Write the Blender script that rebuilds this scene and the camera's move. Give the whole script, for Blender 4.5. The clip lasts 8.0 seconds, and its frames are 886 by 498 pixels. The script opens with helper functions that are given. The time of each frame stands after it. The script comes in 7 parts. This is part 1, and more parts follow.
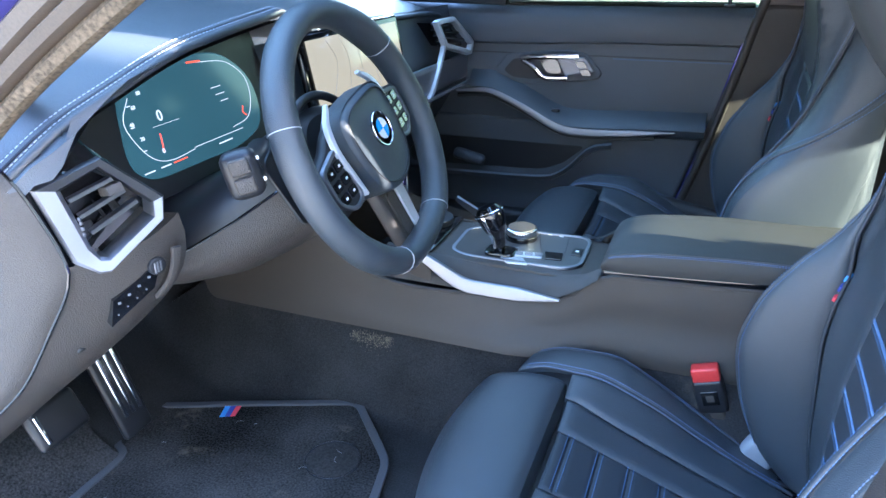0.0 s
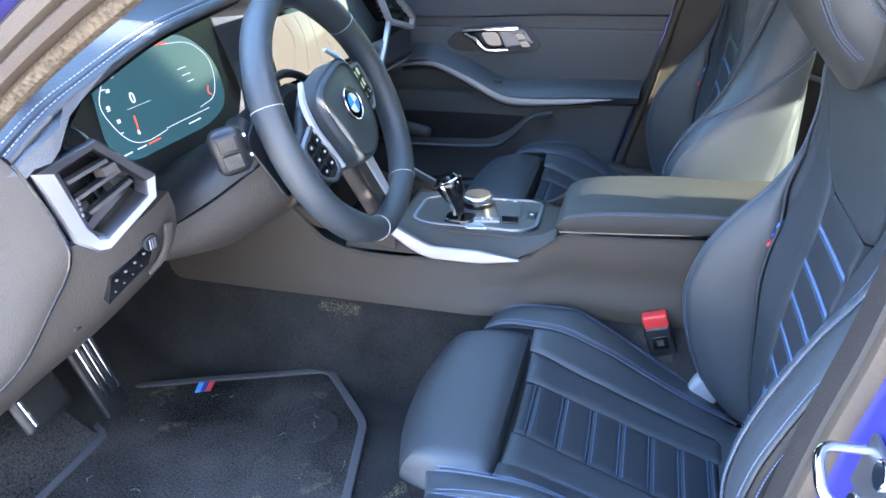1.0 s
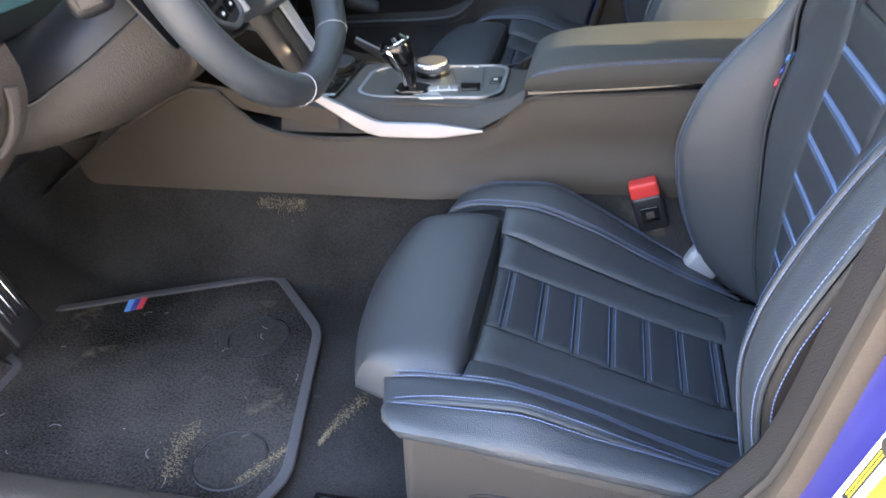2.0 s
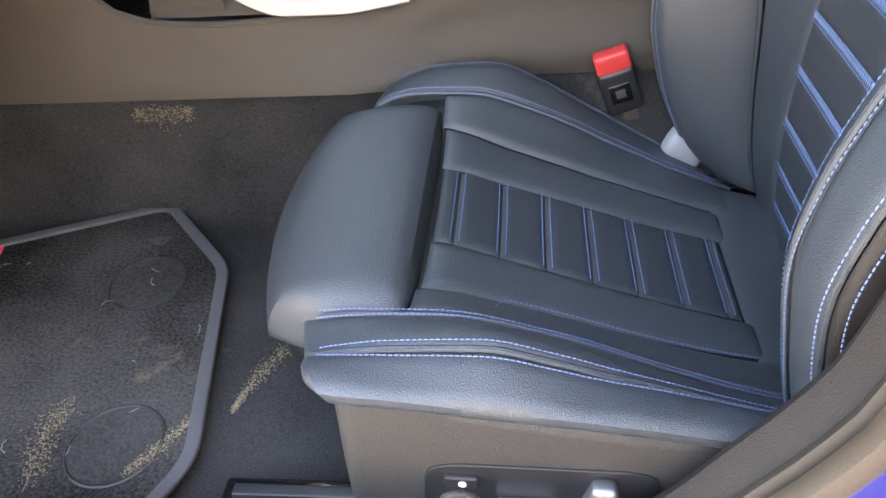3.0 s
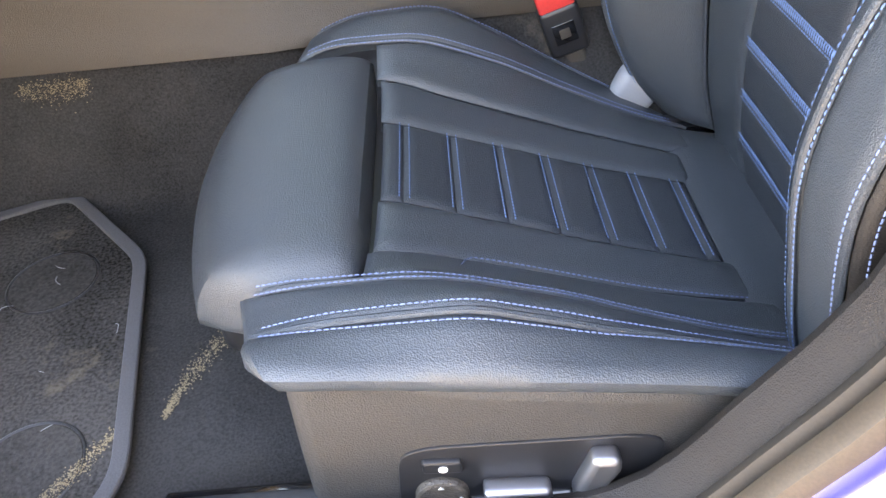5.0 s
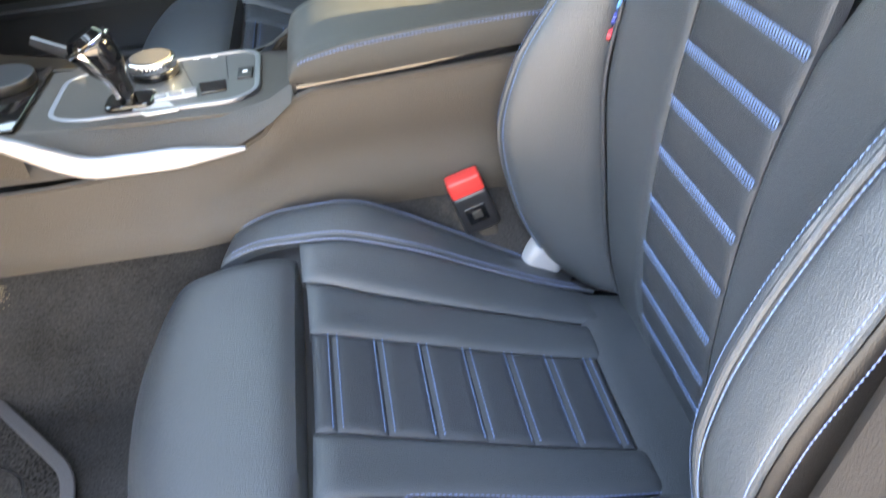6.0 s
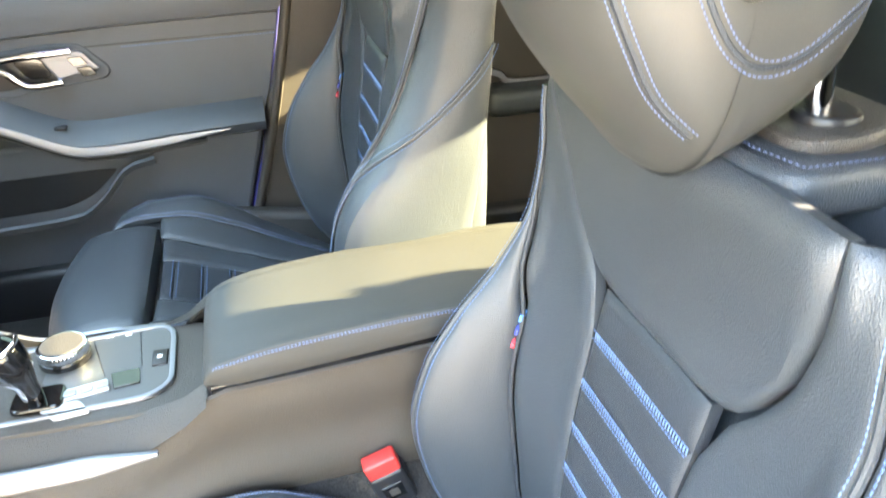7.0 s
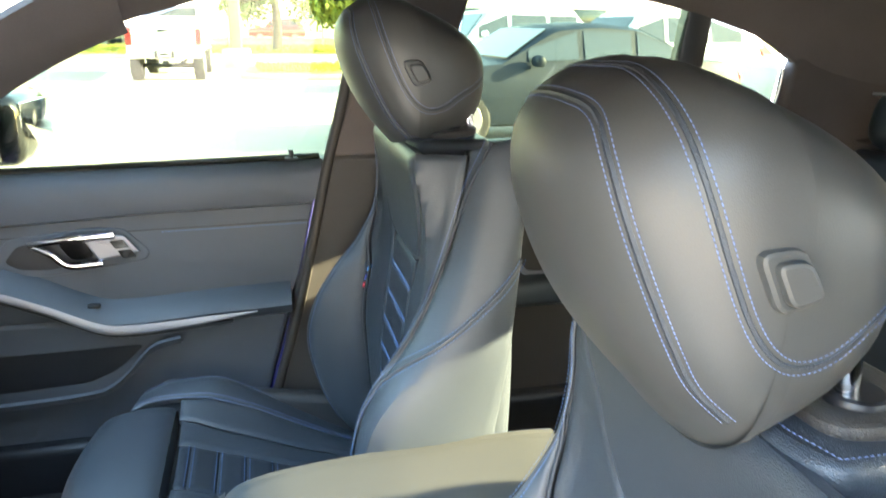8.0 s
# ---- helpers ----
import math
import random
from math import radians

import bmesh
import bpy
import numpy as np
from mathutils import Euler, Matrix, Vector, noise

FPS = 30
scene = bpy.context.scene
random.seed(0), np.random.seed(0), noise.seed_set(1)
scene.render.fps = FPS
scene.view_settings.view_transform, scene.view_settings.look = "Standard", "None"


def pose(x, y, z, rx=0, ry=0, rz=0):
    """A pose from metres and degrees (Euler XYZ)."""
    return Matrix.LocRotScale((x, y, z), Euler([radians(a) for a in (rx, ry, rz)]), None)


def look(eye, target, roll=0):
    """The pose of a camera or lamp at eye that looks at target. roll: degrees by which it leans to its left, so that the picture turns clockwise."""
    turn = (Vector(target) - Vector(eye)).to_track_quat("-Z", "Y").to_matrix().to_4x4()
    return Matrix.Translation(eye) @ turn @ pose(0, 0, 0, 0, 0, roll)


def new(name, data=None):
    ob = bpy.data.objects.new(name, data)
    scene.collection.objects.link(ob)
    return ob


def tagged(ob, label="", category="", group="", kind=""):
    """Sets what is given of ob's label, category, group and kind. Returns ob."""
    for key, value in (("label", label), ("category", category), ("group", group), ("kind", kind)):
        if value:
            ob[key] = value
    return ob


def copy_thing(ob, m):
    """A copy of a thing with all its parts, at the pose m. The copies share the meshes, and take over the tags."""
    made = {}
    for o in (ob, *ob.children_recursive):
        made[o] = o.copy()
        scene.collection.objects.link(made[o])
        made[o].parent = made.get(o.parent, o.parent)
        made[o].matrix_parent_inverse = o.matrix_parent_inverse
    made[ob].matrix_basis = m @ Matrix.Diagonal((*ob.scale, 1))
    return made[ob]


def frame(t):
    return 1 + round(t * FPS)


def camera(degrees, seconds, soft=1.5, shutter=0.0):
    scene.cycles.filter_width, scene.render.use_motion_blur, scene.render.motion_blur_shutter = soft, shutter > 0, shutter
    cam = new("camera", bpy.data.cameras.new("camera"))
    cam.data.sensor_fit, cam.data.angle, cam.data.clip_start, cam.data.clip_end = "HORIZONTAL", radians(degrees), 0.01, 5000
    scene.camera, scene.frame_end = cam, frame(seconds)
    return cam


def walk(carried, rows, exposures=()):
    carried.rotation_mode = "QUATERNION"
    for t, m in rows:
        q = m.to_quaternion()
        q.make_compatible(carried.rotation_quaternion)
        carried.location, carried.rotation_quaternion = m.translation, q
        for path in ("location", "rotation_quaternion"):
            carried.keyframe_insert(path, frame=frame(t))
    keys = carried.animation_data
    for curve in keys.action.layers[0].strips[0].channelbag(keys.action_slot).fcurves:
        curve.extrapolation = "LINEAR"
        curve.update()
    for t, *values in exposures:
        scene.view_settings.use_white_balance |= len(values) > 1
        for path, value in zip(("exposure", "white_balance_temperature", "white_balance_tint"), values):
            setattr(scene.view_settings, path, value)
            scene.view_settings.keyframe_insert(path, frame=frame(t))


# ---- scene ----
# Car cabin seen from the open driver's door: x to the rear of the car, y to its right-hand side, z up from the ground.
cam = camera(62.0, 8.0, shutter=0.25)
PATH = [
    (0, (-0.168, -1.183, 1.074), (-0.828, 0.521, 0.261), -0.4),
    (0.5, (-0.189, -1.243, 1.091), (-0.742, 0.49, 0.259), -0.2),
    (1, (-0.201, -1.258, 1.088), (-0.677, 0.476, 0.212), -0.8),
    (1.5, (-0.197, -1.227, 1.044), (-0.643, 0.472, 0.088), -2.1),
    (2, (-0.204, -1.123, 0.959), (-0.606, 0.508, -0.126), -4.2),
    (2.2, (-0.211, -1.086, 0.926), (-0.587, 0.522, -0.204), -4.7),
    (3.3, (-0.247, -0.942, 0.79), (-0.439, 0.586, -0.485), -6.4),
    (3.5, (-0.251, -0.931, 0.773), (-0.43, 0.593, -0.51), -7.1),
    (4, (-0.264, -0.92, 0.753), (-0.395, 0.59, -0.552), -7.0),
    (5.3, (-0.267, -0.924, 0.752), (-0.281, 0.603, -0.539), -6.6),
    (5.5, (-0.261, -0.911, 0.782), (-0.245, 0.62, -0.505), -6.8),
    (6, (-0.258, -0.853, 0.896), (-0.066, 0.721, -0.323), -4.2),
    (6.5, (-0.239, -0.807, 0.986), (0.099, 0.832, -0.109), -2.6),
    (7, (-0.22, -0.773, 1.075), (0.214, 0.922, 0.106), -1.6),
    (7.5, (-0.219, -0.757, 1.124), (0.252, 1.011, 0.317), -0.6),
    (8, (-0.24, -0.763, 1.144), (0.215, 1.096, 0.562), 0.4),
]
EXPOSE = [(0, 4.98, 5450, 13), (1, 5.18, 5850, 17), (2, 5.08, 7500, 21), (3.5, 5.48, 8900, 23), (4, 5.58, 8900, 23), (5.3, 5.52, 9000, 23), (6, 5.88, 8600, 19), (6.5, 6.28, 8500, 15), (7, 6.52, 8200, 12), (7.5, 6.28, 7600, 11), (8, 5.88, 7000, 10)]
walk(cam, [(t, look(eye, target, roll)) for t, eye, target, roll in PATH], EXPOSE)

# ---- light: a low sun behind the car, a little to its left, clear sky ----
SUN = Vector((0.923, -0.205, 0.326)).normalized()
world = bpy.data.worlds.new("sky")
scene.world = world
world.use_nodes = True
sky = world.node_tree.nodes.new("ShaderNodeTexSky")
sky.sky_type, sky.sun_disc = "NISHITA", False
sky.sun_elevation, sky.sun_rotation = math.asin(SUN.z), math.atan2(SUN.x, SUN.y)
back = world.node_tree.nodes["Background"]
back.inputs["Strength"].default_value = 0.15
world.node_tree.links.new(sky.outputs[0], back.inputs[0])
sun = new("sun", bpy.data.lights.new("sun", "SUN"))
sun.data.energy, sun.data.angle, sun.data.color = 3.0, radians(0.5), (1.0, 0.90, 0.74)
sun.matrix_world = look(SUN * 30, (0, 0, 0))

# ---- tools ----
V = np.array


def mat(name, base, rough=0.5, metal=0.0, bump=0.0, scale=300.0, vary=0.12, kind="noise", coat=0.0, spec=0.5, big=6.0, second=None, dust=None):
    """A node material: base colour that varies at two scales, and a fine relief."""
    m = bpy.data.materials.new(name)
    m.use_nodes = True
    nt = m.node_tree
    b = nt.nodes["Principled BSDF"]
    b.inputs["Roughness"].default_value, b.inputs["Metallic"].default_value = rough, metal
    b.inputs["Coat Weight"].default_value, b.inputs["Specular IOR Level"].default_value = coat, spec
    tc = nt.nodes.new("ShaderNodeTexCoord")
    n1 = nt.nodes.new("ShaderNodeTexNoise")
    n1.inputs["Scale"].default_value, n1.inputs["Detail"].default_value = big, 5
    n2 = nt.nodes.new("ShaderNodeTexNoise")
    n2.inputs["Scale"].default_value, n2.inputs["Detail"].default_value = scale, 3
    nt.links.new(tc.outputs["Object"], n1.inputs["Vector"])
    nt.links.new(tc.outputs["Object"], n2.inputs["Vector"])
    mix = nt.nodes.new("ShaderNodeMath")
    mix.operation = "ADD"
    nt.links.new(n1.outputs["Fac"], mix.inputs[0])
    nt.links.new(n2.outputs["Fac"], mix.inputs[1])
    ramp = nt.nodes.new("ShaderNodeMapRange")
    ramp.inputs[1].default_value, ramp.inputs[2].default_value = 0.7, 1.3
    nt.links.new(mix.outputs[0], ramp.inputs[0])
    col = nt.nodes.new("ShaderNodeMix")
    col.data_type = "RGBA"
    lo = tuple(c * (1 - vary) for c in base)
    hi = second or tuple(min(1, c * (1 + vary)) for c in base)
    col.inputs[6].default_value, col.inputs[7].default_value = (*lo, 1), (*hi, 1)
    nt.links.new(ramp.outputs[0], col.inputs[0])
    if dust:
        dn, dr, dm = nt.nodes.new("ShaderNodeTexNoise"), nt.nodes.new("ShaderNodeMapRange"), nt.nodes.new("ShaderNodeMix")
        dn.inputs["Scale"].default_value, dn.inputs["Detail"].default_value, dn.inputs["Roughness"].default_value = dust[1], 9, 0.7
        dr.inputs[1].default_value, dr.inputs[2].default_value = dust[2], dust[2] + 0.16
        dm.data_type = "RGBA"
        dm.inputs[7].default_value = (*dust[0], 1)
        nt.links.new(tc.outputs["Object"], dn.inputs["Vector"])
        nt.links.new(dn.outputs["Fac"], dr.inputs[0])
        nt.links.new(dr.outputs[0], dm.inputs[0])
        nt.links.new(col.outputs[2], dm.inputs[6])
        nt.links.new(dm.outputs[2], b.inputs["Base Color"])
    else:
        nt.links.new(col.outputs[2], b.inputs["Base Color"])
    rr = nt.nodes.new("ShaderNodeMapRange")
    rr.inputs[3].default_value, rr.inputs[4].default_value = max(0.02, rough * 0.85), min(1, rough * 1.12)
    nt.links.new(n1.outputs["Fac"], rr.inputs[0])
    nt.links.new(rr.outputs[0], b.inputs["Roughness"])
    if bump:
        bp = nt.nodes.new("ShaderNodeBump")
        bp.inputs["Strength"].default_value, bp.inputs["Distance"].default_value = bump, 0.0006 if scale > 100 else 0.004
        if kind == "grain":
            vo = nt.nodes.new("ShaderNodeTexVoronoi")
            vo.inputs["Scale"].default_value = scale
            nt.links.new(tc.outputs["Object"], vo.inputs["Vector"])
            nt.links.new(vo.outputs["Distance"], bp.inputs["Height"])
        else:
            nt.links.new(n2.outputs["Fac"], bp.inputs["Height"])
        nt.links.new(bp.outputs[0], b.inputs["Normal"])
    return m


def glow(name, colour, strength):
    m = bpy.data.materials.new(name)
    m.use_nodes = True
    b = m.node_tree.nodes["Principled BSDF"]
    b.inputs["Base Color"].default_value = (*[c * 0.2 for c in colour], 1)
    b.inputs["Emission Color"].default_value, b.inputs["Emission Strength"].default_value = (*colour, 1), strength
    b.inputs["Roughness"].default_value = 0.1
    return m


def glass(name, tint=(1, 1, 1), rough=0.0):
    m = bpy.data.materials.new(name)
    m.use_nodes = True
    nt = m.node_tree
    out = nt.nodes["Material Output"]
    nt.nodes.remove(nt.nodes["Principled BSDF"])
    tr, gl, fr, mx = (nt.nodes.new(k) for k in ("ShaderNodeBsdfTransparent", "ShaderNodeBsdfGlossy", "ShaderNodeFresnel", "ShaderNodeMixShader"))
    tr.inputs[0].default_value, gl.inputs["Roughness"].default_value = (*tint, 1), rough
    fr.inputs[0].default_value = 1.45
    for a, bb in ((fr.outputs[0], mx.inputs[0]), (tr.outputs[0], mx.inputs[1]), (gl.outputs[0], mx.inputs[2]), (mx.outputs[0], out.inputs[0])):
        nt.links.new(a, bb)
    return m


def link(name, verts, faces, material, parent=None, label="", smooth=True):
    me = bpy.data.meshes.new(name)
    me.from_pydata([tuple(map(float, v)) for v in verts], [], faces)
    bm = bmesh.new()
    bm.from_mesh(me)
    bmesh.ops.remove_doubles(bm, verts=bm.verts, dist=1e-6)
    bmesh.ops.recalc_face_normals(bm, faces=bm.faces)
    for e in bm.edges:
        e.smooth = len(e.link_faces) != 2 or (e.calc_face_angle(0) < radians(38) and max(len(f.verts) for f in e.link_faces) < 5)
    for f in bm.faces:
        f.smooth = smooth
    bm.to_mesh(me)
    bm.free()
    me.materials.append(material)
    ob = new(name, me)
    if parent:
        ob.parent = parent
        ob.matrix_parent_inverse = parent.matrix_basis.inverted()
    if label:
        ob["label"] = label
    return ob


def part(name, vf, material, parent=None, label="", smooth=True):
    return link(name, vf[0], vf[1], material, parent, label, smooth)


def thing(name, label, category, at=(0, 0, 0), group="", kind=""):
    ob = new(name)
    ob.empty_display_size = 0.05
    ob.matrix_basis = Matrix.Translation(at)
    return tagged(ob, label, category, group, kind)


def join(*meshes):
    vs, fs = [], []
    for v, f in meshes:
        k = len(vs)
        vs += [tuple(p) for p in v]
        fs += [tuple(i + k for i in q) for q in f]
    return vs, fs


def moved(vf, m):
    return [tuple(m @ Vector(p)) for p in vf[0]], vf[1]


def cr(t, ts, ys):
    """Smooth curve through (ts, ys), without overshoot."""
    ts, ys, t = V(ts, float), V(ys, float), np.clip(V(t, float), ts[0], ts[-1])
    d = np.diff(ys) / np.diff(ts)
    m = np.r_[d[0], np.where(d[:-1] * d[1:] > 0, 2 * d[:-1] * d[1:] / (d[:-1] + d[1:] + 1e-12), 0), d[-1]]
    i = np.clip(np.searchsorted(ts, t) - 1, 0, len(ts) - 2)
    h = ts[i + 1] - ts[i]
    u = (t - ts[i]) / h
    return (1 + 2 * u) * (1 - u) ** 2 * ys[i] + u * (1 - u) ** 2 * h * m[i] + u * u * (3 - 2 * u) * ys[i + 1] + u * u * (u - 1) * h * m[i + 1]


def spline(pts, n=24):
    """A smooth 3D or 2D line of n points, evenly spaced, through pts."""
    pts = V(pts, float)
    seg = np.r_[0, np.cumsum(np.linalg.norm(np.diff(pts, axis=0), axis=1))]
    a = np.r_[[2 * pts[0] - pts[1]], pts, [2 * pts[-1] - pts[-2]]]
    out = []
    for s in np.linspace(0, seg[-1], n * 4):
        i = int(np.clip(np.searchsorted(seg, s) - 1, 0, len(pts) - 2))
        u = (s - seg[i]) / (seg[i + 1] - seg[i] + 1e-12)
        p0, p1, p2, p3 = a[i : i + 4]
        out.append(0.5 * (2 * p1 + (p2 - p0) * u + (2 * p0 - 5 * p1 + 4 * p2 - p3) * u * u + (3 * p1 - p0 - 3 * p2 + p3) * u**3))
    return even(V(out), n)


def even(pts, n):
    pts = V(pts, float)
    seg = np.r_[0, np.cumsum(np.linalg.norm(np.diff(pts, axis=0), axis=1))]
    s = np.linspace(0, seg[-1], n)
    return np.stack([np.interp(s, seg, pts[:, k]) for k in range(pts.shape[1])], 1)


def grid(P, loop_u=False, loop_v=False, caps=False):
    n, m = P.shape[:2]
    vs = P.reshape(-1, 3).tolist()
    fs = []
    for i in range(n if loop_u else n - 1):
        for j in range(m if loop_v else m - 1):
            a, b = i, (i + 1) % n
            c, d = j, (j + 1) % m
            fs.append((a * m + c, b * m + c, b * m + d, a * m + d))
    if caps:
        fs += [tuple(range(m))[::-1], tuple((n - 1) * m + j for j in range(m))]
    return vs, fs


def normals(P):
    du, dv = np.gradient(P, axis=0), np.gradient(P, axis=1)
    n = np.cross(du, dv)
    return n / (np.linalg.norm(n, axis=2, keepdims=True) + 1e-12)


def panel(S, low, high, n=24, m=14, puff=0.006, soft=0.012, skirt=0.012, core=(-0.2, -0.37, 0.2), ends=(True, True)):
    """An upholstered piece on the surface S(u, v): between two lines low(a) and high(a) of (u, v), a from 0 to 1. Its edges roll down into the seams."""
    A, B = np.linspace(0, 1, n), np.linspace(0, 1, m)
    A, B = 0.5 - 0.5 * np.cos(np.pi * A) * (0.6 + 0.4 * np.cos(np.pi * A) ** 2), 0.5 - 0.5 * np.cos(np.pi * B)
    lo, hi = V([low(a) for a in A], float), V([high(a) for a in A], float)
    P = V([[S(*(lo[i] * (1 - b) + hi[i] * b)) for b in B] for i in range(n)], float)
    N = normals(P)
    N *= 1 if (N * (P - V(core))).sum() > 0 else -1
    lu = np.r_[0, np.cumsum(np.linalg.norm(np.diff(P[:, m // 2], axis=0), axis=1))]
    lv = np.concatenate([np.zeros((n, 1)), np.cumsum(np.linalg.norm(np.diff(P, axis=1), axis=2), axis=1)], 1)
    far = np.full(n, 9.0)
    du = np.minimum(lu if ends[0] else far, lu[-1] - lu if ends[1] else far)[:, None]
    dv = np.minimum(lv, lv[:, -1:] - lv)
    roll = lambda d: 1 - np.clip(1 - d / soft, 0, 1) ** 2
    lift = puff * roll(du) * roll(dv) - 0.0015
    Q = P + N * lift[..., None]
    ring = [(i, 0) for i in range(n)] + [(n - 1, j) for j in range(1, m)] + [(i, m - 1) for i in range(n - 2, -1, -1)] + [(0, j) for j in range(m - 2, 0, -1)]
    vs, fs = grid(Q)
    k = len(vs)
    vs += [(P[i, j] - N[i, j] * skirt).tolist() for i, j in ring]
    for a in range(len(ring)):
        b = (a + 1) % len(ring)
        fs.append((ring[a][0] * m + ring[a][1], ring[b][0] * m + ring[b][1], k + b, k + a))
    return vs, fs


def tube(pts, r, sides=10, closed=False, ends=True):
    """A round bar along pts; r one radius or one for each point."""
    pts = V(pts, float)
    n = len(pts)
    r = np.broadcast_to(r, n)
    t = np.gradient(pts, axis=0) if not closed else np.roll(pts, -1, 0) - np.roll(pts, 1, 0)
    t /= np.linalg.norm(t, axis=1, keepdims=True) + 1e-12
    up = V([0, 0, 1.0]) if abs(t[0][2]) < 0.9 else V([1.0, 0, 0])
    rings = []
    for i in range(n):
        up = up - t[i] * (up @ t[i])
        up /= np.linalg.norm(up)
        side = np.cross(t[i], up)
        rings.append([pts[i] + r[i] * (math.cos(a) * up + math.sin(a) * side) for a in np.linspace(0, 2 * np.pi, sides, endpoint=False)])
    return grid(V(rings), loop_u=closed, loop_v=True, caps=ends and not closed)


def strip(pts, ups, w, h, closed=False):
    """A flat bar along pts: w across, h thick along ups, with rounded corners."""
    pts, ups = V(pts, float), np.broadcast_to(V(ups, float), (len(pts), 3))
    t = np.gradient(pts, axis=0) if not closed else np.roll(pts, -1, 0) - np.roll(pts, 1, 0)
    t /= np.linalg.norm(t, axis=1, keepdims=True) + 1e-12
    s = np.cross(t, ups)
    s /= np.linalg.norm(s, axis=1, keepdims=True) + 1e-12
    u = np.cross(s, t)
    w, h = np.broadcast_to(w, len(pts))[:, None], np.broadcast_to(h, len(pts))[:, None]
    sec = [(-0.5, 0), (-0.5, 0.7), (-0.42, 0.95), (-0.3, 1), (0.3, 1), (0.42, 0.95), (0.5, 0.7), (0.5, 0)]
    P = np.stack([pts + s * w * a + u * h * b for a, b in sec], 1)
    return grid(P, loop_u=closed, loop_v=True, caps=not closed)


def sew(pts, ups, pitch=0.0055, size=0.0036, r=0.0006, tall=1.3):
    """A row of stitches along pts: small rounded bars that stand proud of the surface."""
    pts, ups = V(pts, float), np.broadcast_to(V(ups, float), (len(pts), 3))
    seg = np.r_[0, np.cumsum(np.linalg.norm(np.diff(pts, axis=0), axis=1))]
    vs, fs = [], []
    for s in np.arange(pitch / 2, seg[-1], pitch):
        ab = [V([np.interp(s + k * size / 2, seg, pts[:, c]) for c in range(3)]) for k in (-1, 0, 1)]
        t = ab[2] - ab[0]
        t /= np.linalg.norm(t) + 1e-12
        u = V([np.interp(s, seg, ups[:, c]) for c in range(3)])
        w = np.cross(t, u)
        w /= np.linalg.norm(w) + 1e-12
        k = len(vs)
        for p, f in ((ab[0], 0.25), (ab[1], 1.0), (ab[2], 0.25)):
            vs += [(p - w * r).tolist(), (p + u * r * tall * f).tolist(), (p + w * r).tolist()]
        for q in (0, 3):
            fs += [(k + q, k + q + 1, k + q + 4, k + q + 3), (k + q + 1, k + q + 2, k + q + 5, k + q + 4)]
        fs += [(k, k + 1, k + 2), (k + 8, k + 7, k + 6), (k, k + 2, k + 5, k + 3), (k + 3, k + 5, k + 8, k + 6)]
    return vs, fs


def on(S, uv, lift=0.004, n=80):
    """Points and normals of the line uv on the surface S."""
    uv = even(uv, n) if len(uv) != n else V(uv)
    P = V([S(*q) for q in uv])
    e = 0.002
    A, B = V([S(q[0] + e, q[1]) for q in uv]) - P, V([S(q[0], q[1] + e) for q in uv]) - P
    N = np.cross(A, B)
    N /= np.linalg.norm(N, axis=1, keepdims=True) + 1e-12
    return P + N * lift, N


def rbox(size, r=0.01, at=(0, 0, 0), seg=3):
    """A box with rounded edges."""
    bm = bmesh.new()
    bmesh.ops.create_cube(bm, size=1)
    for v in bm.verts:
        v.co = Vector((v.co.x * size[0], v.co.y * size[1], v.co.z * size[2]))
    r = min(r, min(size) * 0.49)
    if r > 0:
        bmesh.ops.bevel(bm, geom=bm.edges[:], offset=r, segments=seg, affect="EDGES", profile=0.5)
    bm.verts.index_update()
    out = [tuple(v.co + Vector(at)) for v in bm.verts], [tuple(v.index for v in f.verts) for f in bm.faces]
    bm.free()
    return out


def prism(outline, depth, to3d, bevel=0.004, seg=2):
    """A plate: the outline (2D points, in order) made depth thick; to3d(a, b, c) lays it out, c from 0 to depth."""
    o = V(outline, float)
    n = len(o)
    c = o.mean(0)
    t = np.roll(o, -1, 0) - np.roll(o, 1, 0)
    nr = np.stack([t[:, 1], -t[:, 0]], 1) / (np.linalg.norm(t, axis=1, keepdims=True) + 1e-12)
    area = 0.5 * np.sum(o[:, 0] * np.roll(o[:, 1], -1) - np.roll(o[:, 0], -1) * o[:, 1])
    nr *= 1 if area > 0 else -1
    rows = []
    for k in range(seg + 1):
        a = math.pi / 2 * k / seg
        rows.append((bevel * (1 - math.sin(a)), bevel * (1 - math.cos(a))))
    rows = [(i, z) for i, z in rows] + [(i, depth - z) for i, z in rows[::-1]]
    vs = [to3d(*(o[j] - nr[j] * i), z) for i, z in rows for j in range(n)]
    fs = [(r * n + j, r * n + (j + 1) % n, (r + 1) * n + (j + 1) % n, (r + 1) * n + j) for r in range(len(rows) - 1) for j in range(n)]
    fs += [tuple(range(n))[::-1], tuple((len(rows) - 1) * n + j for j in range(n))]
    return vs, fs


def rounded(pts, r, k=4):
    """A 2D outline with its corners rounded by about r."""
    pts = V(pts, float)
    out = []
    for i in range(len(pts)):
        p, a, b = pts[i], pts[i - 1], pts[(i + 1) % len(pts)]
        ra, rb = min(r, np.linalg.norm(a - p) * 0.45), min(r, np.linalg.norm(b - p) * 0.45)
        q0, q1 = p + (a - p) / np.linalg.norm(a - p) * ra, p + (b - p) / np.linalg.norm(b - p) * rb
        for s in np.linspace(0, 1, k + 1):
            out.append(q0 * (1 - s) ** 2 + 2 * p * s * (1 - s) + q1 * s * s)
    return V(out)


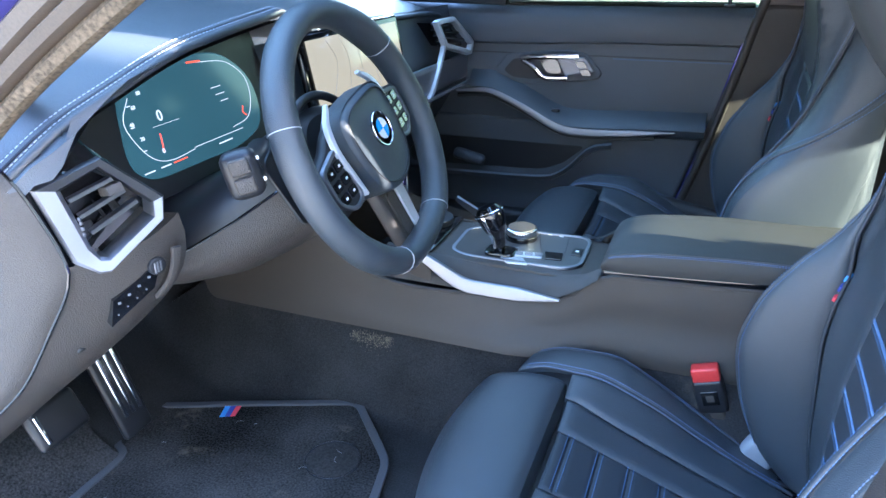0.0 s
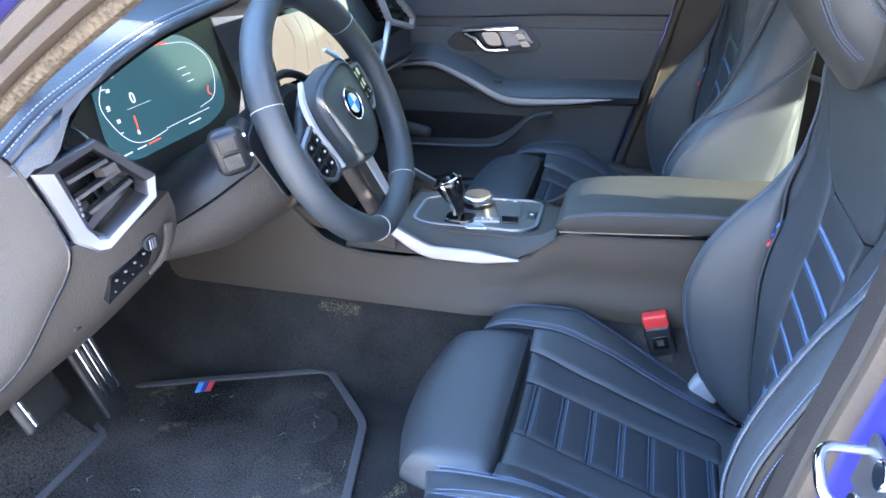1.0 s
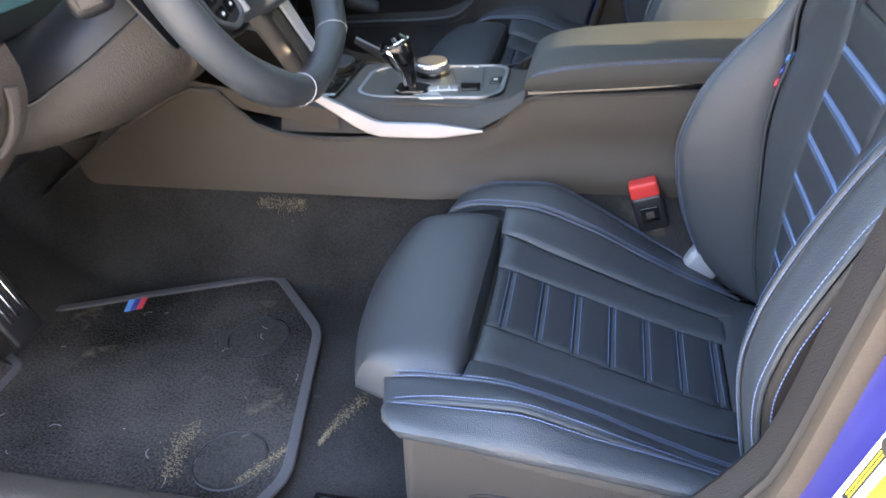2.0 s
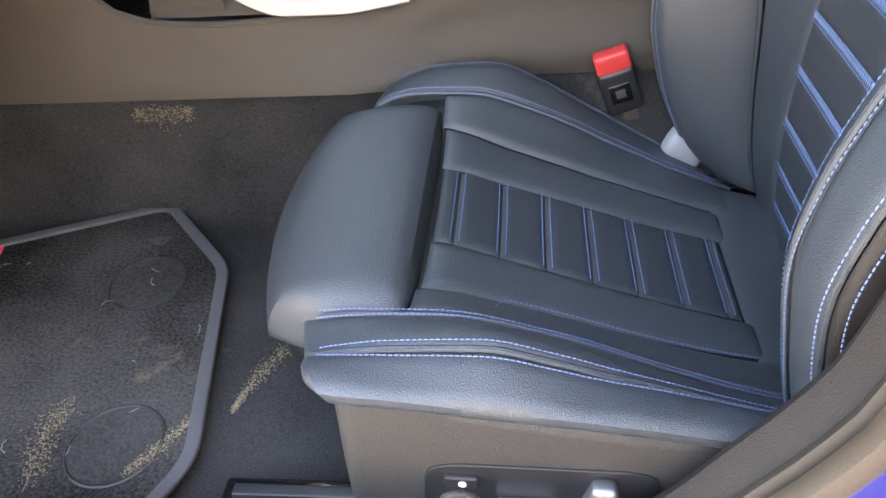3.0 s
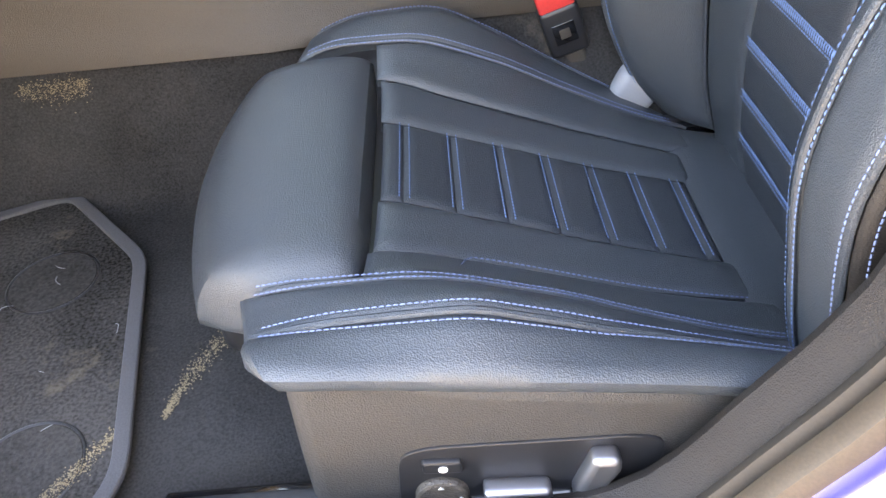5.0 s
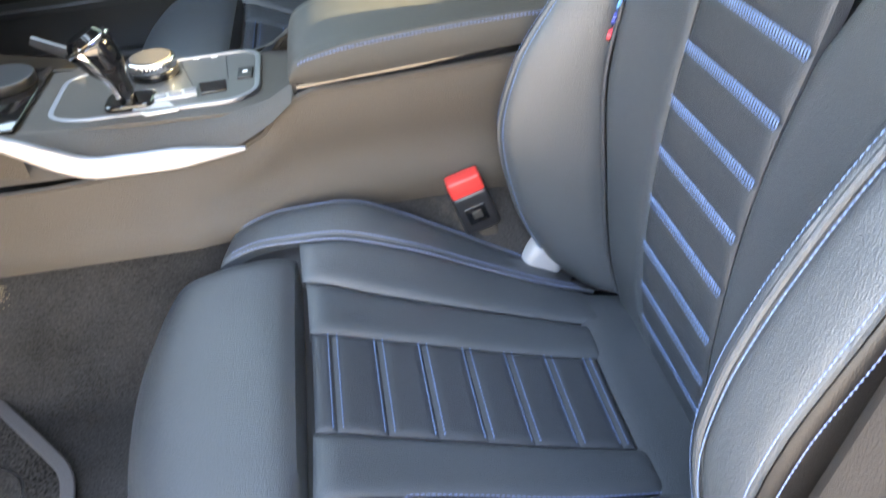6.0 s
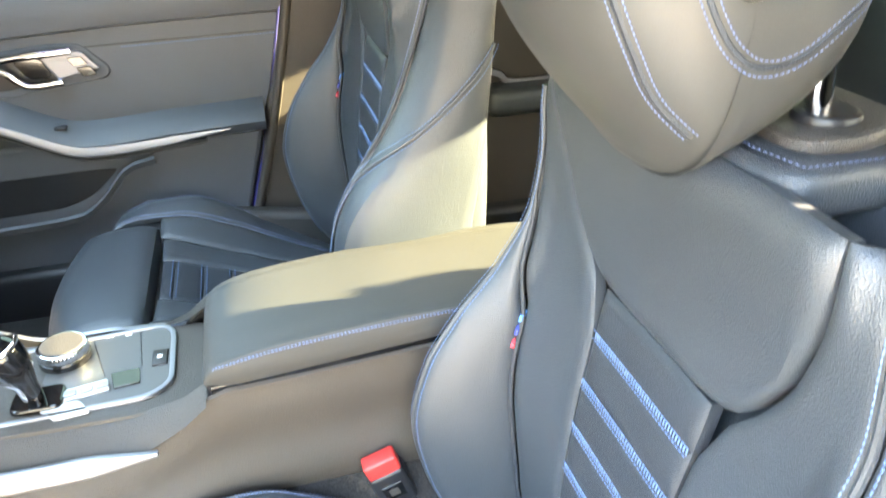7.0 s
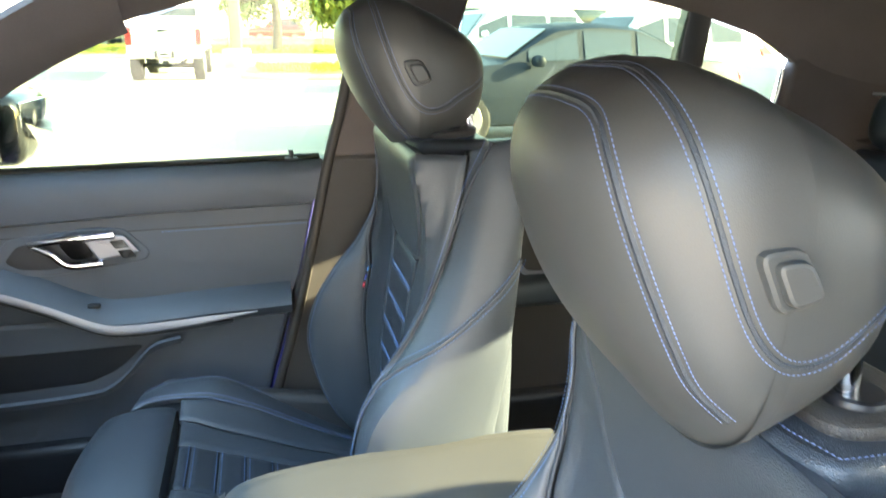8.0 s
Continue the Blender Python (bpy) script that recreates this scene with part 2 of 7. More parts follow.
def disc(r, h, at, axis=(0, 0, 1), sides=32, bevel=0.002):
    c = [(r * math.cos(a), r * math.sin(a)) for a in np.linspace(0, 2 * math.pi, sides, endpoint=False)]
    q = Vector((0, 0, 1)).rotation_difference(Vector(axis)).to_matrix()
    return prism(c, h, lambda a, b, z: tuple(q @ Vector((a, b, z)) + Vector(at)), bevel)


def xz(y):
    return lambda a, b, c: (a, y + c, b)


def xy(z):
    return lambda a, b, c: (a, b, z + c)

# ---- materials ----
LEATHER = mat("leather", (0.042, 0.049, 0.057), 0.37, 0, 0.60, 900, 0.10, "grain", spec=0.62)
LEATHER_SOFT = mat("leather_perforated", (0.031, 0.036, 0.043), 0.46, 0, 0.60, 900, 0.12, "grain", spec=0.4)
THREAD = mat("thread", (0.090, 0.155, 0.29), 0.7, 0, 0, 400, 0.2)
THREAD_PALE = mat("pale_thread", (0.12, 0.165, 0.30), 0.7, 0, 0, 400, 0.2)
PLASTIC = mat("soft_plastic", (0.050, 0.042, 0.036), 0.5, 0, 0.9, 750, 0.10, "grain", spec=0.45)
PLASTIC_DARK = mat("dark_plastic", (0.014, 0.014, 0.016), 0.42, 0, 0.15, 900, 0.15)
GLOSS = mat("gloss_black", (0.006, 0.006, 0.007), 0.08, 0, 0, 50, 0.1, coat=0.5)
RUBBER = mat("rubber", (0.036, 0.029, 0.023), 0.6, 0, 0.2, 500, 0.2)
ALU = mat("satin_aluminium", (0.27, 0.27, 0.295), 0.48, 1.0, 0.05, 1500, 0.04)
CHROME = mat("chrome", (0.86, 0.86, 0.88), 0.09, 1.0, 0, 30, 0.02)
CARPET = mat("carpet", (0.025, 0.024, 0.024), 0.95, 0, 1.0, 420, 0.6, spec=0.1, dust=((0.11, 0.095, 0.075), 5.0, 0.60))
MAT_PILE = mat("mat_pile", (0.031, 0.029, 0.028), 1.0, 0, 1.0, 300, 0.95, spec=0.05, dust=((0.15, 0.125, 0.09), 6.5, 0.60))
HEADLINER = mat("headliner", (0.115, 0.097, 0.090), 0.95, 0, 0.4, 900, 0.15, spec=0.1)
PAINT = mat("blue_paint", (0.060, 0.055, 0.26), 0.18, 0.35, 0, 2500, 0.2, coat=1.0)
RED = mat("red_plastic", (0.62, 0.045, 0.04), 0.4, 0, 0, 300, 0.08)
BLUE_TAG = mat("blue_tag", (0.08, 0.30, 0.70), 0.6, 0, 0.2, 1500, 0.1)
NAVY_TAG = mat("navy_tag", (0.04, 0.06, 0.28), 0.6, 0, 0.2, 1500, 0.1)
RED_TAG = mat("red_tag", (0.62, 0.05, 0.07), 0.6, 0, 0.2, 1500, 0.1)
WHITE = mat("white_plastic", (0.75, 0.75, 0.74), 0.4, 0, 0, 300, 0.04)
STRAP = mat("belt_webbing", (0.30, 0.31, 0.33), 0.6, 0, 0.5, 1200, 0.12)
BRIGHT_SATIN = mat("bright_satin", (0.55, 0.56, 0.58), 0.32, 0.25, 0.05, 1500, 0.04)
# lit copy of the rubber: warm sunlight is put into its colour
SEAL_SUNLIT = mat("sunlit_rubber_seal", (0.068, 0.049, 0.034), 0.55, 0, 0.2, 500, 0.2)
LEATHER_FINE = mat("fine_leather", (0.046, 0.046, 0.043), 0.45, 0, 0.10, 1200, 0.08, "grain", spec=0.45)
THREAD_GREY = mat("grey_thread", (0.42, 0.43, 0.50), 0.7, 0, 0, 400, 0.15)
ARM_LEATHER = mat("worn_leather", (0.048, 0.047, 0.044), 0.62, 0, 0.4, 900, 0.10, "grain", spec=0.3)
DOOR_PLASTIC = mat("door_plastic", (0.068, 0.074, 0.084), 0.5, 0, 0.5, 1000, 0.10, "grain", spec=0.45)
CONSOLE_PLASTIC = mat("console_plastic", (0.046, 0.038, 0.031), 0.5, 0, 0.7, 900, 0.12, "grain", spec=0.45)
DIM_PRINT = mat("dim_print", (0.17, 0.17, 0.18), 0.5, 0, 0, 300, 0.05)
PILLAR_TRIM = mat("pillar_trim", (0.024, 0.020, 0.018), 0.65, 0, 0.6, 900, 0.12, "grain", spec=0.25)
SEAT_PLASTIC = mat("seat_plastic", (0.035, 0.033, 0.032), 0.5, 0, 0.8, 800, 0.12, "grain", spec=0.45)
FLANK_SHADED = mat("seat_flank_shaded", (0.016, 0.014, 0.013), 0.42, 0, 0.4, 900, 0.12, "grain", spec=0.35)
GREY_PRINT = mat("grey_print", (0.55, 0.56, 0.58), 0.5, 0, 0, 300, 0.05)
YELLOW = mat("yellow_print", (0.75, 0.55, 0.03), 0.5, 0, 0, 300, 0.05)
GLASS = glass("window_glass", (0.40, 0.435, 0.36))


# ---- front seats ----
CX = -0.37  # the driver's seat stands on this line
BACK = (0.16, CX, 0.6)


def cushion(x, s):
    """Top of a seat cushion: x along the car, s across it (0 middle, 1 the crest of a side bolster)."""
    a, sg = abs(s), (1 if s >= 0 else -1)
    zc = float(cr(x, [-0.45, -0.36, -0.33, -0.261, -0.087, 0.0, 0.06], [0.385, 0.395, 0.393, 0.370, 0.307, 0.283, 0.276]))
    zr = float(cr(x, [-0.45, -0.415, -0.369, -0.313, -0.216, -0.135, -0.05, 0.05], [0.380, 0.408, 0.417, 0.416, 0.391, 0.357, 0.325, 0.30]))
    zt = float(cr(x, [-0.45, -0.403, -0.344, -0.274, -0.222, -0.15, -0.066, 0.03], [0.375, 0.412, 0.428, 0.430, 0.416, 0.388, 0.358, 0.33]))
    zb = float(cr(x, [-0.45, -0.407, -0.388, -0.259, -0.065, 0.03], [0.372, 0.385, 0.372, 0.353, 0.324, 0.305]))
    if sg > 0:
        k = min(1.0, max(0.0, (x + 0.29) / 0.30)) ** 1.2
        zt, zr, zb = zt - 0.075 * k, zr - 0.035 * k, zb - 0.05 * k
    ks = [0, 0.25, 0.45, 0.72, 0.92, 1.06, 1.2, 1.32]
    w = 1 - 0.10 * max(0, (-0.36 - x) / 0.09) ** 2
    y = cr(a, ks, [0, 0.060, 0.115, 0.185, 0.230, 0.254, 0.258, 0.245]) * w
    z = cr(a, ks, [zc, zc + 0.001, zc + 0.004, zr, zt, 0.55 * zt + 0.45 * zb, zb, zb - 0.03])
    if sg < 0:
        zb = float(cr(x, [-0.45, -0.388, -0.259, -0.065, 0.03], [0.405, 0.420, 0.405, 0.371, 0.34]))
        y = cr(a, ks, [0, 0.060, 0.115, 0.185, 0.226, 0.258, 0.272, 0.270]) * w
        z = cr(a, ks, [zc, zc + 0.001, zc + 0.004, zr, zt, 0.6 * max(zt, zb + 0.012) + 0.4 * zb, zb + 0.004, zb - 0.012])
    return V([x, CX + sg * float(y), float(z)])


def backrest(z, s, tall=True):
    """Front of a backrest: z up, s across (0.6 the seam, 0.8 the crest of a side bolster); tall: its left bolster reaches high."""
    a, sg = abs(s), (1 if s >= 0 else -1)
    xb = cr(z, [0.28, 0.36, 0.43, 0.52, 0.60, 0.69, 0.76, 0.83, 0.90, 0.95], [0.040, 0.022, 0.017, 0.020, 0.028, 0.042, 0.050, 0.044, 0.032, 0.045])
    xr = cr(z, [0.28, 0.335, 0.42, 0.50, 0.57, 0.634, 0.69, 0.76, 0.82, 0.873, 0.95], [0.0, -0.047, -0.078, -0.088, -0.074, -0.040, 0.002, 0.034, 0.040, 0.037, 0.06])
    if sg > 0:
        xr = xr - 0.010 * float(np.exp(-((z - 0.5) / 0.12) ** 2))
    elif tall:
        xr = cr(z, [0.28, 0.335, 0.42, 0.50, 0.55, 0.60, 0.65, 0.69, 0.76, 0.82, 0.873, 0.95], [0.0, -0.034, -0.056, -0.067, -0.060, -0.045, -0.025, -0.007, 0.029, 0.040, 0.037, 0.06])
    else:
        xr = cr(z, [0.28, 0.335, 0.42, 0.50, 0.55, 0.60, 0.64, 0.68, 0.72, 0.775, 0.83, 0.90, 0.95], [0.0, -0.034, -0.056, -0.067, -0.058, -0.034, -0.006, 0.020, 0.040, 0.060, 0.076, 0.090, 0.10])
    xs = 0.004 + 0.016 * float(np.exp(-((z - 0.58) / 0.11) ** 2))
    ye = cr(z, [0.28, 0.60, 0.69, 0.76, 0.82, 0.88, 0.95], [0.165, 0.188, 0.190, 0.186, 0.181, 0.175, 0.155])
    ym = cr(z, [0.28, 0.60, 0.69, 0.76, 0.82, 0.88, 0.95], [0.215, 0.224, 0.221, 0.215, 0.210, 0.203, 0.183])
    if sg < 0:
        ye, ym = ye - 0.028 * float(np.exp(-((z - 0.60) / 0.16) ** 2)), ym - 0.018 * float(np.exp(-((z - 0.62) / 0.17) ** 2))
    w = cr(z, [0.28, 0.40, 0.60, 0.70, 0.80, 0.88, 0.95], [0.250, 0.264, 0.264, 0.257, 0.246, 0.234, 0.21])
    ks = [0, 0.3, 0.6, 0.68, 0.8, 0.95, 1.1, 1.25]
    y = cr(a, ks, [0, 0.5 * ye, ye, 0.6 * ye + 0.4 * ym, ym, 0.985 * w, w + 0.004, 0.95 * w])
    g = float(cr(z, [0.66, 0.82], [0, 1]))
    e, f, rear = 0.045 - 0.012 * g, 0.085 - 0.038 * g, 0.165 - 0.02 * g
    if sg < 0 and tall:
        e = 0.008 + 0.025 * g
    elif sg < 0:
        h = float(cr(z, [0.58, 0.70], [0, 1]))
        e, f, rear = 0.008 + 0.022 * h, 0.085 - 0.045 * h, 0.165
    x = cr(a, ks, [xb, xb - 0.001, xb - xs, 0.45 * (xb - xs) + 0.55 * xr, xr, xr + e, xr + e + f, rear])
    return V([float(x), CX + sg * float(y), z])


def lines(p, q):
    """Two border lines given by their end points or more, for panel()."""
    p, q = V(p, float), V(q, float)
    f = lambda pts: lambda a: V([np.interp(a, np.linspace(0, 1, len(pts)), pts[:, k]) for k in range(2)])
    return f(p), f(q)


def fine(pts, n=14):
    return spline(pts, n)


def headrest_point(d, c=V([0.013, CX + 0.015, 1.013])):
    """The headrest's surface in the direction d from its middle: a wedge, deepest at the lower front."""
    d = V(d, float) / np.linalg.norm(d)
    h = V([0.110, 0.113, 0.125])
    k = (np.abs(d / h) ** 3.0).sum() ** (-1 / 3.0)
    p = d * k
    f = p[0] / 0.110
    if p[2] < 0:
        p[2] *= 1 - 0.42 * max(0, f) - 0.20 * max(0, -f)
    else:
        p[2] *= 0.93 - 0.46 * max(0, (p[0] + 0.035) / 0.145)
    t = min(1.0, max(0.0, (0.085 - p[2]) / 0.20))
    p[0] += 0.085 * t**1.7 * max(0, -f)
    p[0] += 0.16 * p[1] ** 2 / 0.113 * (1 if p[0] < 0 else 0)
    p[1] *= 1 + 0.06 * p[2] / 0.125
    return c + p


def headrest_at(q):
    """The headrest's surface seen from its middle along q."""
    c, q, d = V([0.013, CX + 0.015, 1.013]), V(q, float) / np.linalg.norm(q), V(q, float) / np.linalg.norm(q)
    for _ in range(10):
        p = headrest_point(d) - c
        d = d + q - p / np.linalg.norm(p)
    return headrest_point(d)


def headrest_line(pts, n=70, lift=0.0008):
    """A line on the headrest towards the given points (offsets from its middle)."""
    ds = spline(pts, n)
    c = V([0.013, CX + 0.015, 1.013])
    P = V([headrest_at(d) for d in ds])
    N = (P - c) / V([0.110, 0.113, 0.125]) ** 1.6
    N /= np.linalg.norm(N, axis=1, keepdims=True)
    return P + N * lift, N


def front_seat(name, label, tall):
    seat = thing(name, label, "car seat", (-0.15, CX, 0.25), "front seats")
    back_at = lambda z, s: backrest(z, s, tall)
    # cushion pieces
    core = part("cushion_core", grid(V([[cushion(x, s) - V([0, 0, 0.012]) for s in np.linspace(-1.05, 1.2, 41)] for x in np.linspace(-0.39, 0.05, 16)]), caps=False), PLASTIC_DARK, seat)
    xs = [-0.328, -0.309, -0.2655, -0.2215, -0.1765, -0.132, -0.0875, -0.043, -0.030]
    for a, b in zip(xs[:-1], xs[1:]):
        lo, hi = lines([(a, -0.255), (b, -0.255)], [(a, 0.255), (b, 0.255)])
        part("cushion_rib", panel(cushion, lo, hi, 8, 16, 0.0035, 0.006), LEATHER_SOFT, seat)
    for sg in (-1, 1):
        lo, hi = lines([(-0.330, sg * 0.262), (-0.02, sg * 0.262)], fine([(-0.331, sg * 0.52), (-0.25, sg * 0.49), (-0.10, sg * 0.47), (-0.02, sg * 0.44)]))
        part("side_panel", panel(cushion, lo, hi, 24, 10, 0.005, 0.01), LEATHER, seat)
        lo, hi = lines(fine([(-0.335, sg * 0.53), (-0.25, sg * 0.50), (-0.10, sg * 0.48), (-0.0, sg * 0.45)]), fine([(-0.335, sg * 0.72), (-0.2, sg * 0.73), (-0.05, sg * 0.72), (0.0, sg * 0.70)]))
        part("bolster_slope", panel(cushion, lo, hi, 26, 12, 0.005, 0.01), LEATHER, seat)
        lo, hi = lines([(-0.424, sg * 0.735), (0.02, sg * 0.735)], [(-0.412, sg * 0.95), (0.02, sg * 0.95)])
        part("bolster_top", panel(cushion, lo, hi, 36, 12, 0.004, 0.007), LEATHER, seat)
        lo, hi = lines([(-0.412, sg * 0.955), (0.02, sg * 0.955)], [(-0.384, sg * 1.3), (0.02, sg * 1.3)])
        part("bolster_side", panel(cushion, lo, hi, 36, 12, 0.005, 0.007), LEATHER, seat)
    lo, hi = lines([(-0.028, -0.70), (0.085, -0.70)], [(-0.028, 0.70), (0.085, 0.70)])
    part("cushion_rear", panel(cushion, lo, hi, 8, 30, 0.004, 0.01), LEATHER, seat)
    # thigh rest: a separate pad with a rounded nose
    prof = spline([(0, 0.345), (0, 0.392), (0.05, 0.414), (0.25, 0.422), (0.55, 0.420), (0.80, 0.408), (0.95, 0.380), (1.0, 0.345), (0.93, 0.312), (0.7, 0.300)], 34)

    def thigh(q, s):
        y = 0.178 * s
        xf = -0.503 + 1.05 * abs(y - 0.02) ** 2 + 0.35 * max(0, abs(s) - 0.86)
        f = 1 - max(0, abs(s) - 0.80) ** 2 * 6.0
        a, b = prof[int(q)] if q == int(q) else prof[int(q)] * (1 - q % 1) + prof[int(q) + 1] * (q % 1)
        z, low = 0.345 + (b - 0.345) * f, 0.345 + 0.045 * max(0, -s - 0.45)
        if z < low:
            z = low - 0.2 * (low - z)
        return V([-0.337 + (xf + 0.337) * a, CX + y, z])

    part("thigh_rest", grid(V([[thigh(q, s) for s in np.linspace(-1, 1, 41)] for q in range(34)])), LEATHER, seat)
    for sg in (-1, 1):
        part("thigh_rest_end", grid(V([[thigh(q, sg) * (1 - k) + k * V([-0.40, CX + sg * 0.165, 0.35]) for k in (0, 0.5, 1)] for q in range(34)])), LEATHER, seat)
    part("thigh_rest_carrier", rbox((0.10, 0.27, 0.05), 0.015, (-0.420, CX, 0.320)), PLASTIC_DARK, seat)
    # backrest pieces
    zs = [0.335, 0.384, 0.435, 0.488, 0.541, 0.590, 0.639, 0.690]
    for a, b in zip([0.262] + zs, zs + [0.735]):
        lo, hi = lines([(a, -0.26), (b, -0.26)], [(a, 0.26), (b, 0.26)])
        if b == 0.735:
            lo, hi = lines([(a, -0.26), (0.7355, -0.26)], [(a, 0.26), (0.7355, 0.26)])
        part("back_rib", panel(back_at, lo, hi, 8, 16, 0.0035, 0.006, core=BACK), LEATHER_SOFT, seat)
    for sg in (-1, 1):
        lo = [(0.262, 0.268), (0.45, 0.268), (0.60, 0.268), (0.69, 0.275), (0.735, 0.330), (0.762, 0.395), (0.80, 0.465), (0.87, 0.555), (0.912, 0.605)]
        hi = [(0.262, 0.59), (0.45, 0.59), (0.58, 0.592), (0.65, 0.606), (0.715, 0.685), (0.77, 0.772), (0.82, 0.79), (0.87, 0.795), (0.912, 0.795)]
        lo, hi = lines([(a, sg * b) for a, b in lo], [(a, sg * b) for a, b in hi])
        part("back_panel", panel(back_at, lo, hi, 50, 12, 0.004, 0.01, core=BACK), LEATHER, seat)
        lo, hi = lines(fine([(0.280, sg * 0.605), (0.58, sg * 0.605), (0.65, sg * 0.627), (0.735, sg * 0.742), (0.775, sg * 0.80)]), fine([(0.280, sg * 0.805), (0.58, sg * 0.805), (0.65, sg * 0.805), (0.735, sg * 0.805), (0.775, sg * 0.805)]))
        part("back_bolster", panel(back_at, lo, hi, 40, 12, 0.006, 0.012, core=(0.6, CX + sg * 0.5, 0.6)), LEATHER, seat)
        lo, hi = lines([(0.315, sg * 0.81), (0.905, sg * 0.81)], [(0.315, sg * 1.2), (0.905, sg * 1.2)])
        if sg < 0 and tall:
            lo, hi = lines([(0.315, -0.81), (0.905, -0.81)], [(0.315, -0.955), (0.905, -0.955)])
            part("back_edge", panel(back_at, lo, hi, 40, 10, 0.003, 0.006, core=BACK), LEATHER, seat)
            lo, hi = lines([(0.315, -0.962), (0.905, -0.962)], [(0.315, -1.2), (0.905, -1.2)])
        elif sg < 0:
            lo, hi = lines([(0.315, -0.81), (0.918, -0.81)], fine([(0.315, -1.2), (0.5, -1.2), (0.75, -1.2), (0.948, -1.15)]))
        # driver's outer side: the shade there is put into a near-black colour
        part("back_side", panel(back_at, lo, hi, 40, 14, 0.003, 0.006, core=BACK), FLANK_SHADED if sg < 0 and tall else LEATHER, seat)
    lo, hi = lines([(0.80, -0.45), (0.762, -0.38), (0.745, -0.33), (0.738, -0.24), (0.736, -0.12), (0.736, 0.0), (0.736, 0.12), (0.738, 0.24), (0.745, 0.33), (0.762, 0.38), (0.80, 0.45)], [(0.912, -0.595), (0.912, 0.595)])
    part("shoulder_pad", panel(back_at, lambda a: lo(a), lambda a: hi(a), 24, 20, 0.007, 0.014, core=BACK), LEATHER, seat)
    # shell behind the backrest
    rings = []
    for z in np.linspace(0.30, 0.905, 16):
        w = float(cr(z, [0.28, 0.40, 0.60, 0.70, 0.80, 0.86, 0.89, 0.905], [0.23, 0.25, 0.25, 0.24, 0.225, 0.21, 0.18, 0.14]))
        x0 = float(cr(z, [0.28, 0.60, 0.75, 0.86, 0.905], [0.05, 0.06, 0.085, 0.10, 0.11]))
        x1 = float(cr(z, [0.28, 0.60, 0.86, 0.905], [0.15, 0.165, 0.160, 0.15]))
        rings.append([((x0 + x1) / 2 - (x1 - x0) / 2 * math.copysign(abs(math.cos(t)) ** 0.5, math.cos(t)), CX + w * math.copysign(abs(math.sin(t)) ** 0.6, math.sin(t)), z) for t in np.linspace(0, 2 * np.pi, 36, endpoint=False)])
    part("back_shell", grid(V(rings), loop_v=True, caps=True), LEATHER, seat)
    # headrest
    U, W = np.linspace(0, np.pi, 37), np.linspace(0, 2 * np.pi, 64, endpoint=False)
    P = V([[headrest_point((-math.sin(u) * math.cos(w) * 0.110, math.sin(u) * math.sin(w) * 0.113, math.cos(u) * 0.125)) for w in W] for u in U])
    head = part("headrest", grid(P, loop_v=True), LEATHER_FINE, seat)
    front = [(-0.087, 0.090, 0.094), (-0.089, 0.034, 0.097), (-0.090, -0.016, 0.098), (-0.088, -0.051, 0.092), (-0.089, -0.074, 0.07), (-0.083, -0.089, 0.035), (-0.071, -0.097, -0.002), (-0.056, -0.102, -0.039), (-0.038, -0.101, -0.069), (-0.010, -0.098, -0.090)]
    side = [(-0.066, 0.060, 0.117), (-0.064, 0.004, 0.117), (-0.060, -0.029, 0.118), (-0.061, -0.069, 0.107), (-0.057, -0.092, 0.087), (-0.048, -0.108, 0.053), (-0.036, -0.113, 0.020), (-0.021, -0.114, -0.012), (-0.006, -0.116, -0.033), (0.012, -0.113, -0.042), (0.034, -0.112, -0.039), (0.063, -0.108, -0.021), (0.10, -0.080, 0.0)]
    for row in (front, side):
        r0 = V(row)
        part("headrest_seam", tube(headrest_line(r0, lift=-0.0012)[0], 0.0022, 6), LEATHER_SOFT, head)
        P, N = headrest_line(r0, 90)
        T = np.gradient(P, axis=0)
        sd = np.cross(T, N)
        sd /= np.linalg.norm(sd, axis=1, keepdims=True)
        for k in (-1, 1):
            Q = V([headrest_at(p - V([0.013, CX + 0.015, 1.013])) for p in P + sd * 0.0042 * k])
            part("headrest_stitching", sew(Q + N * 0.0005, N, 0.0034, 0.0022, 0.00042), THREAD_PALE, head)
    bx, by, bz = 0.008, CX - 0.1025, 1.023
    btn = lambda k: rounded([(-0.019 * k, 0.015 * k), (-0.003 * k, -0.017 * k), (0.021 * k, -0.010 * k), (0.006 * k, 0.017 * k)], 0.009 * k)
    part("button_frame", prism(btn(1.12), 0.012, lambda a, b, c: (bx + a, by + 0.013 - c, bz + b), 0.003), LEATHER_FINE, head)
    part("release_button", prism(btn(0.78), 0.010, lambda a, b, c: (bx + a + 0.002, by + 0.006 - c - 0.08 * a, bz + b), 0.0025), LEATHER_FINE, head)
    for sg in (-1, 1):
        part("headrest_post", tube([(0.104, CX + sg * 0.06, 0.86), (0.090, CX + sg * 0.06, 0.965)], 0.0075), CHROME, seat)
        part("post_collar", disc(0.020, 0.010, (0.101, CX + sg * 0.06, 0.9235), bevel=0.004), PLASTIC_DARK, seat)
    part("collar_plate", prism(rounded([(0.064, -0.085), (0.100, -0.096), (0.140, -0.085), (0.140, 0.085), (0.100, 0.096), (0.064, 0.085)], 0.02), 0.012, lambda a, b, c: (a, CX + b, 0.913 + c + 0.1 * (a - 0.06)), 0.004), PLASTIC, seat)
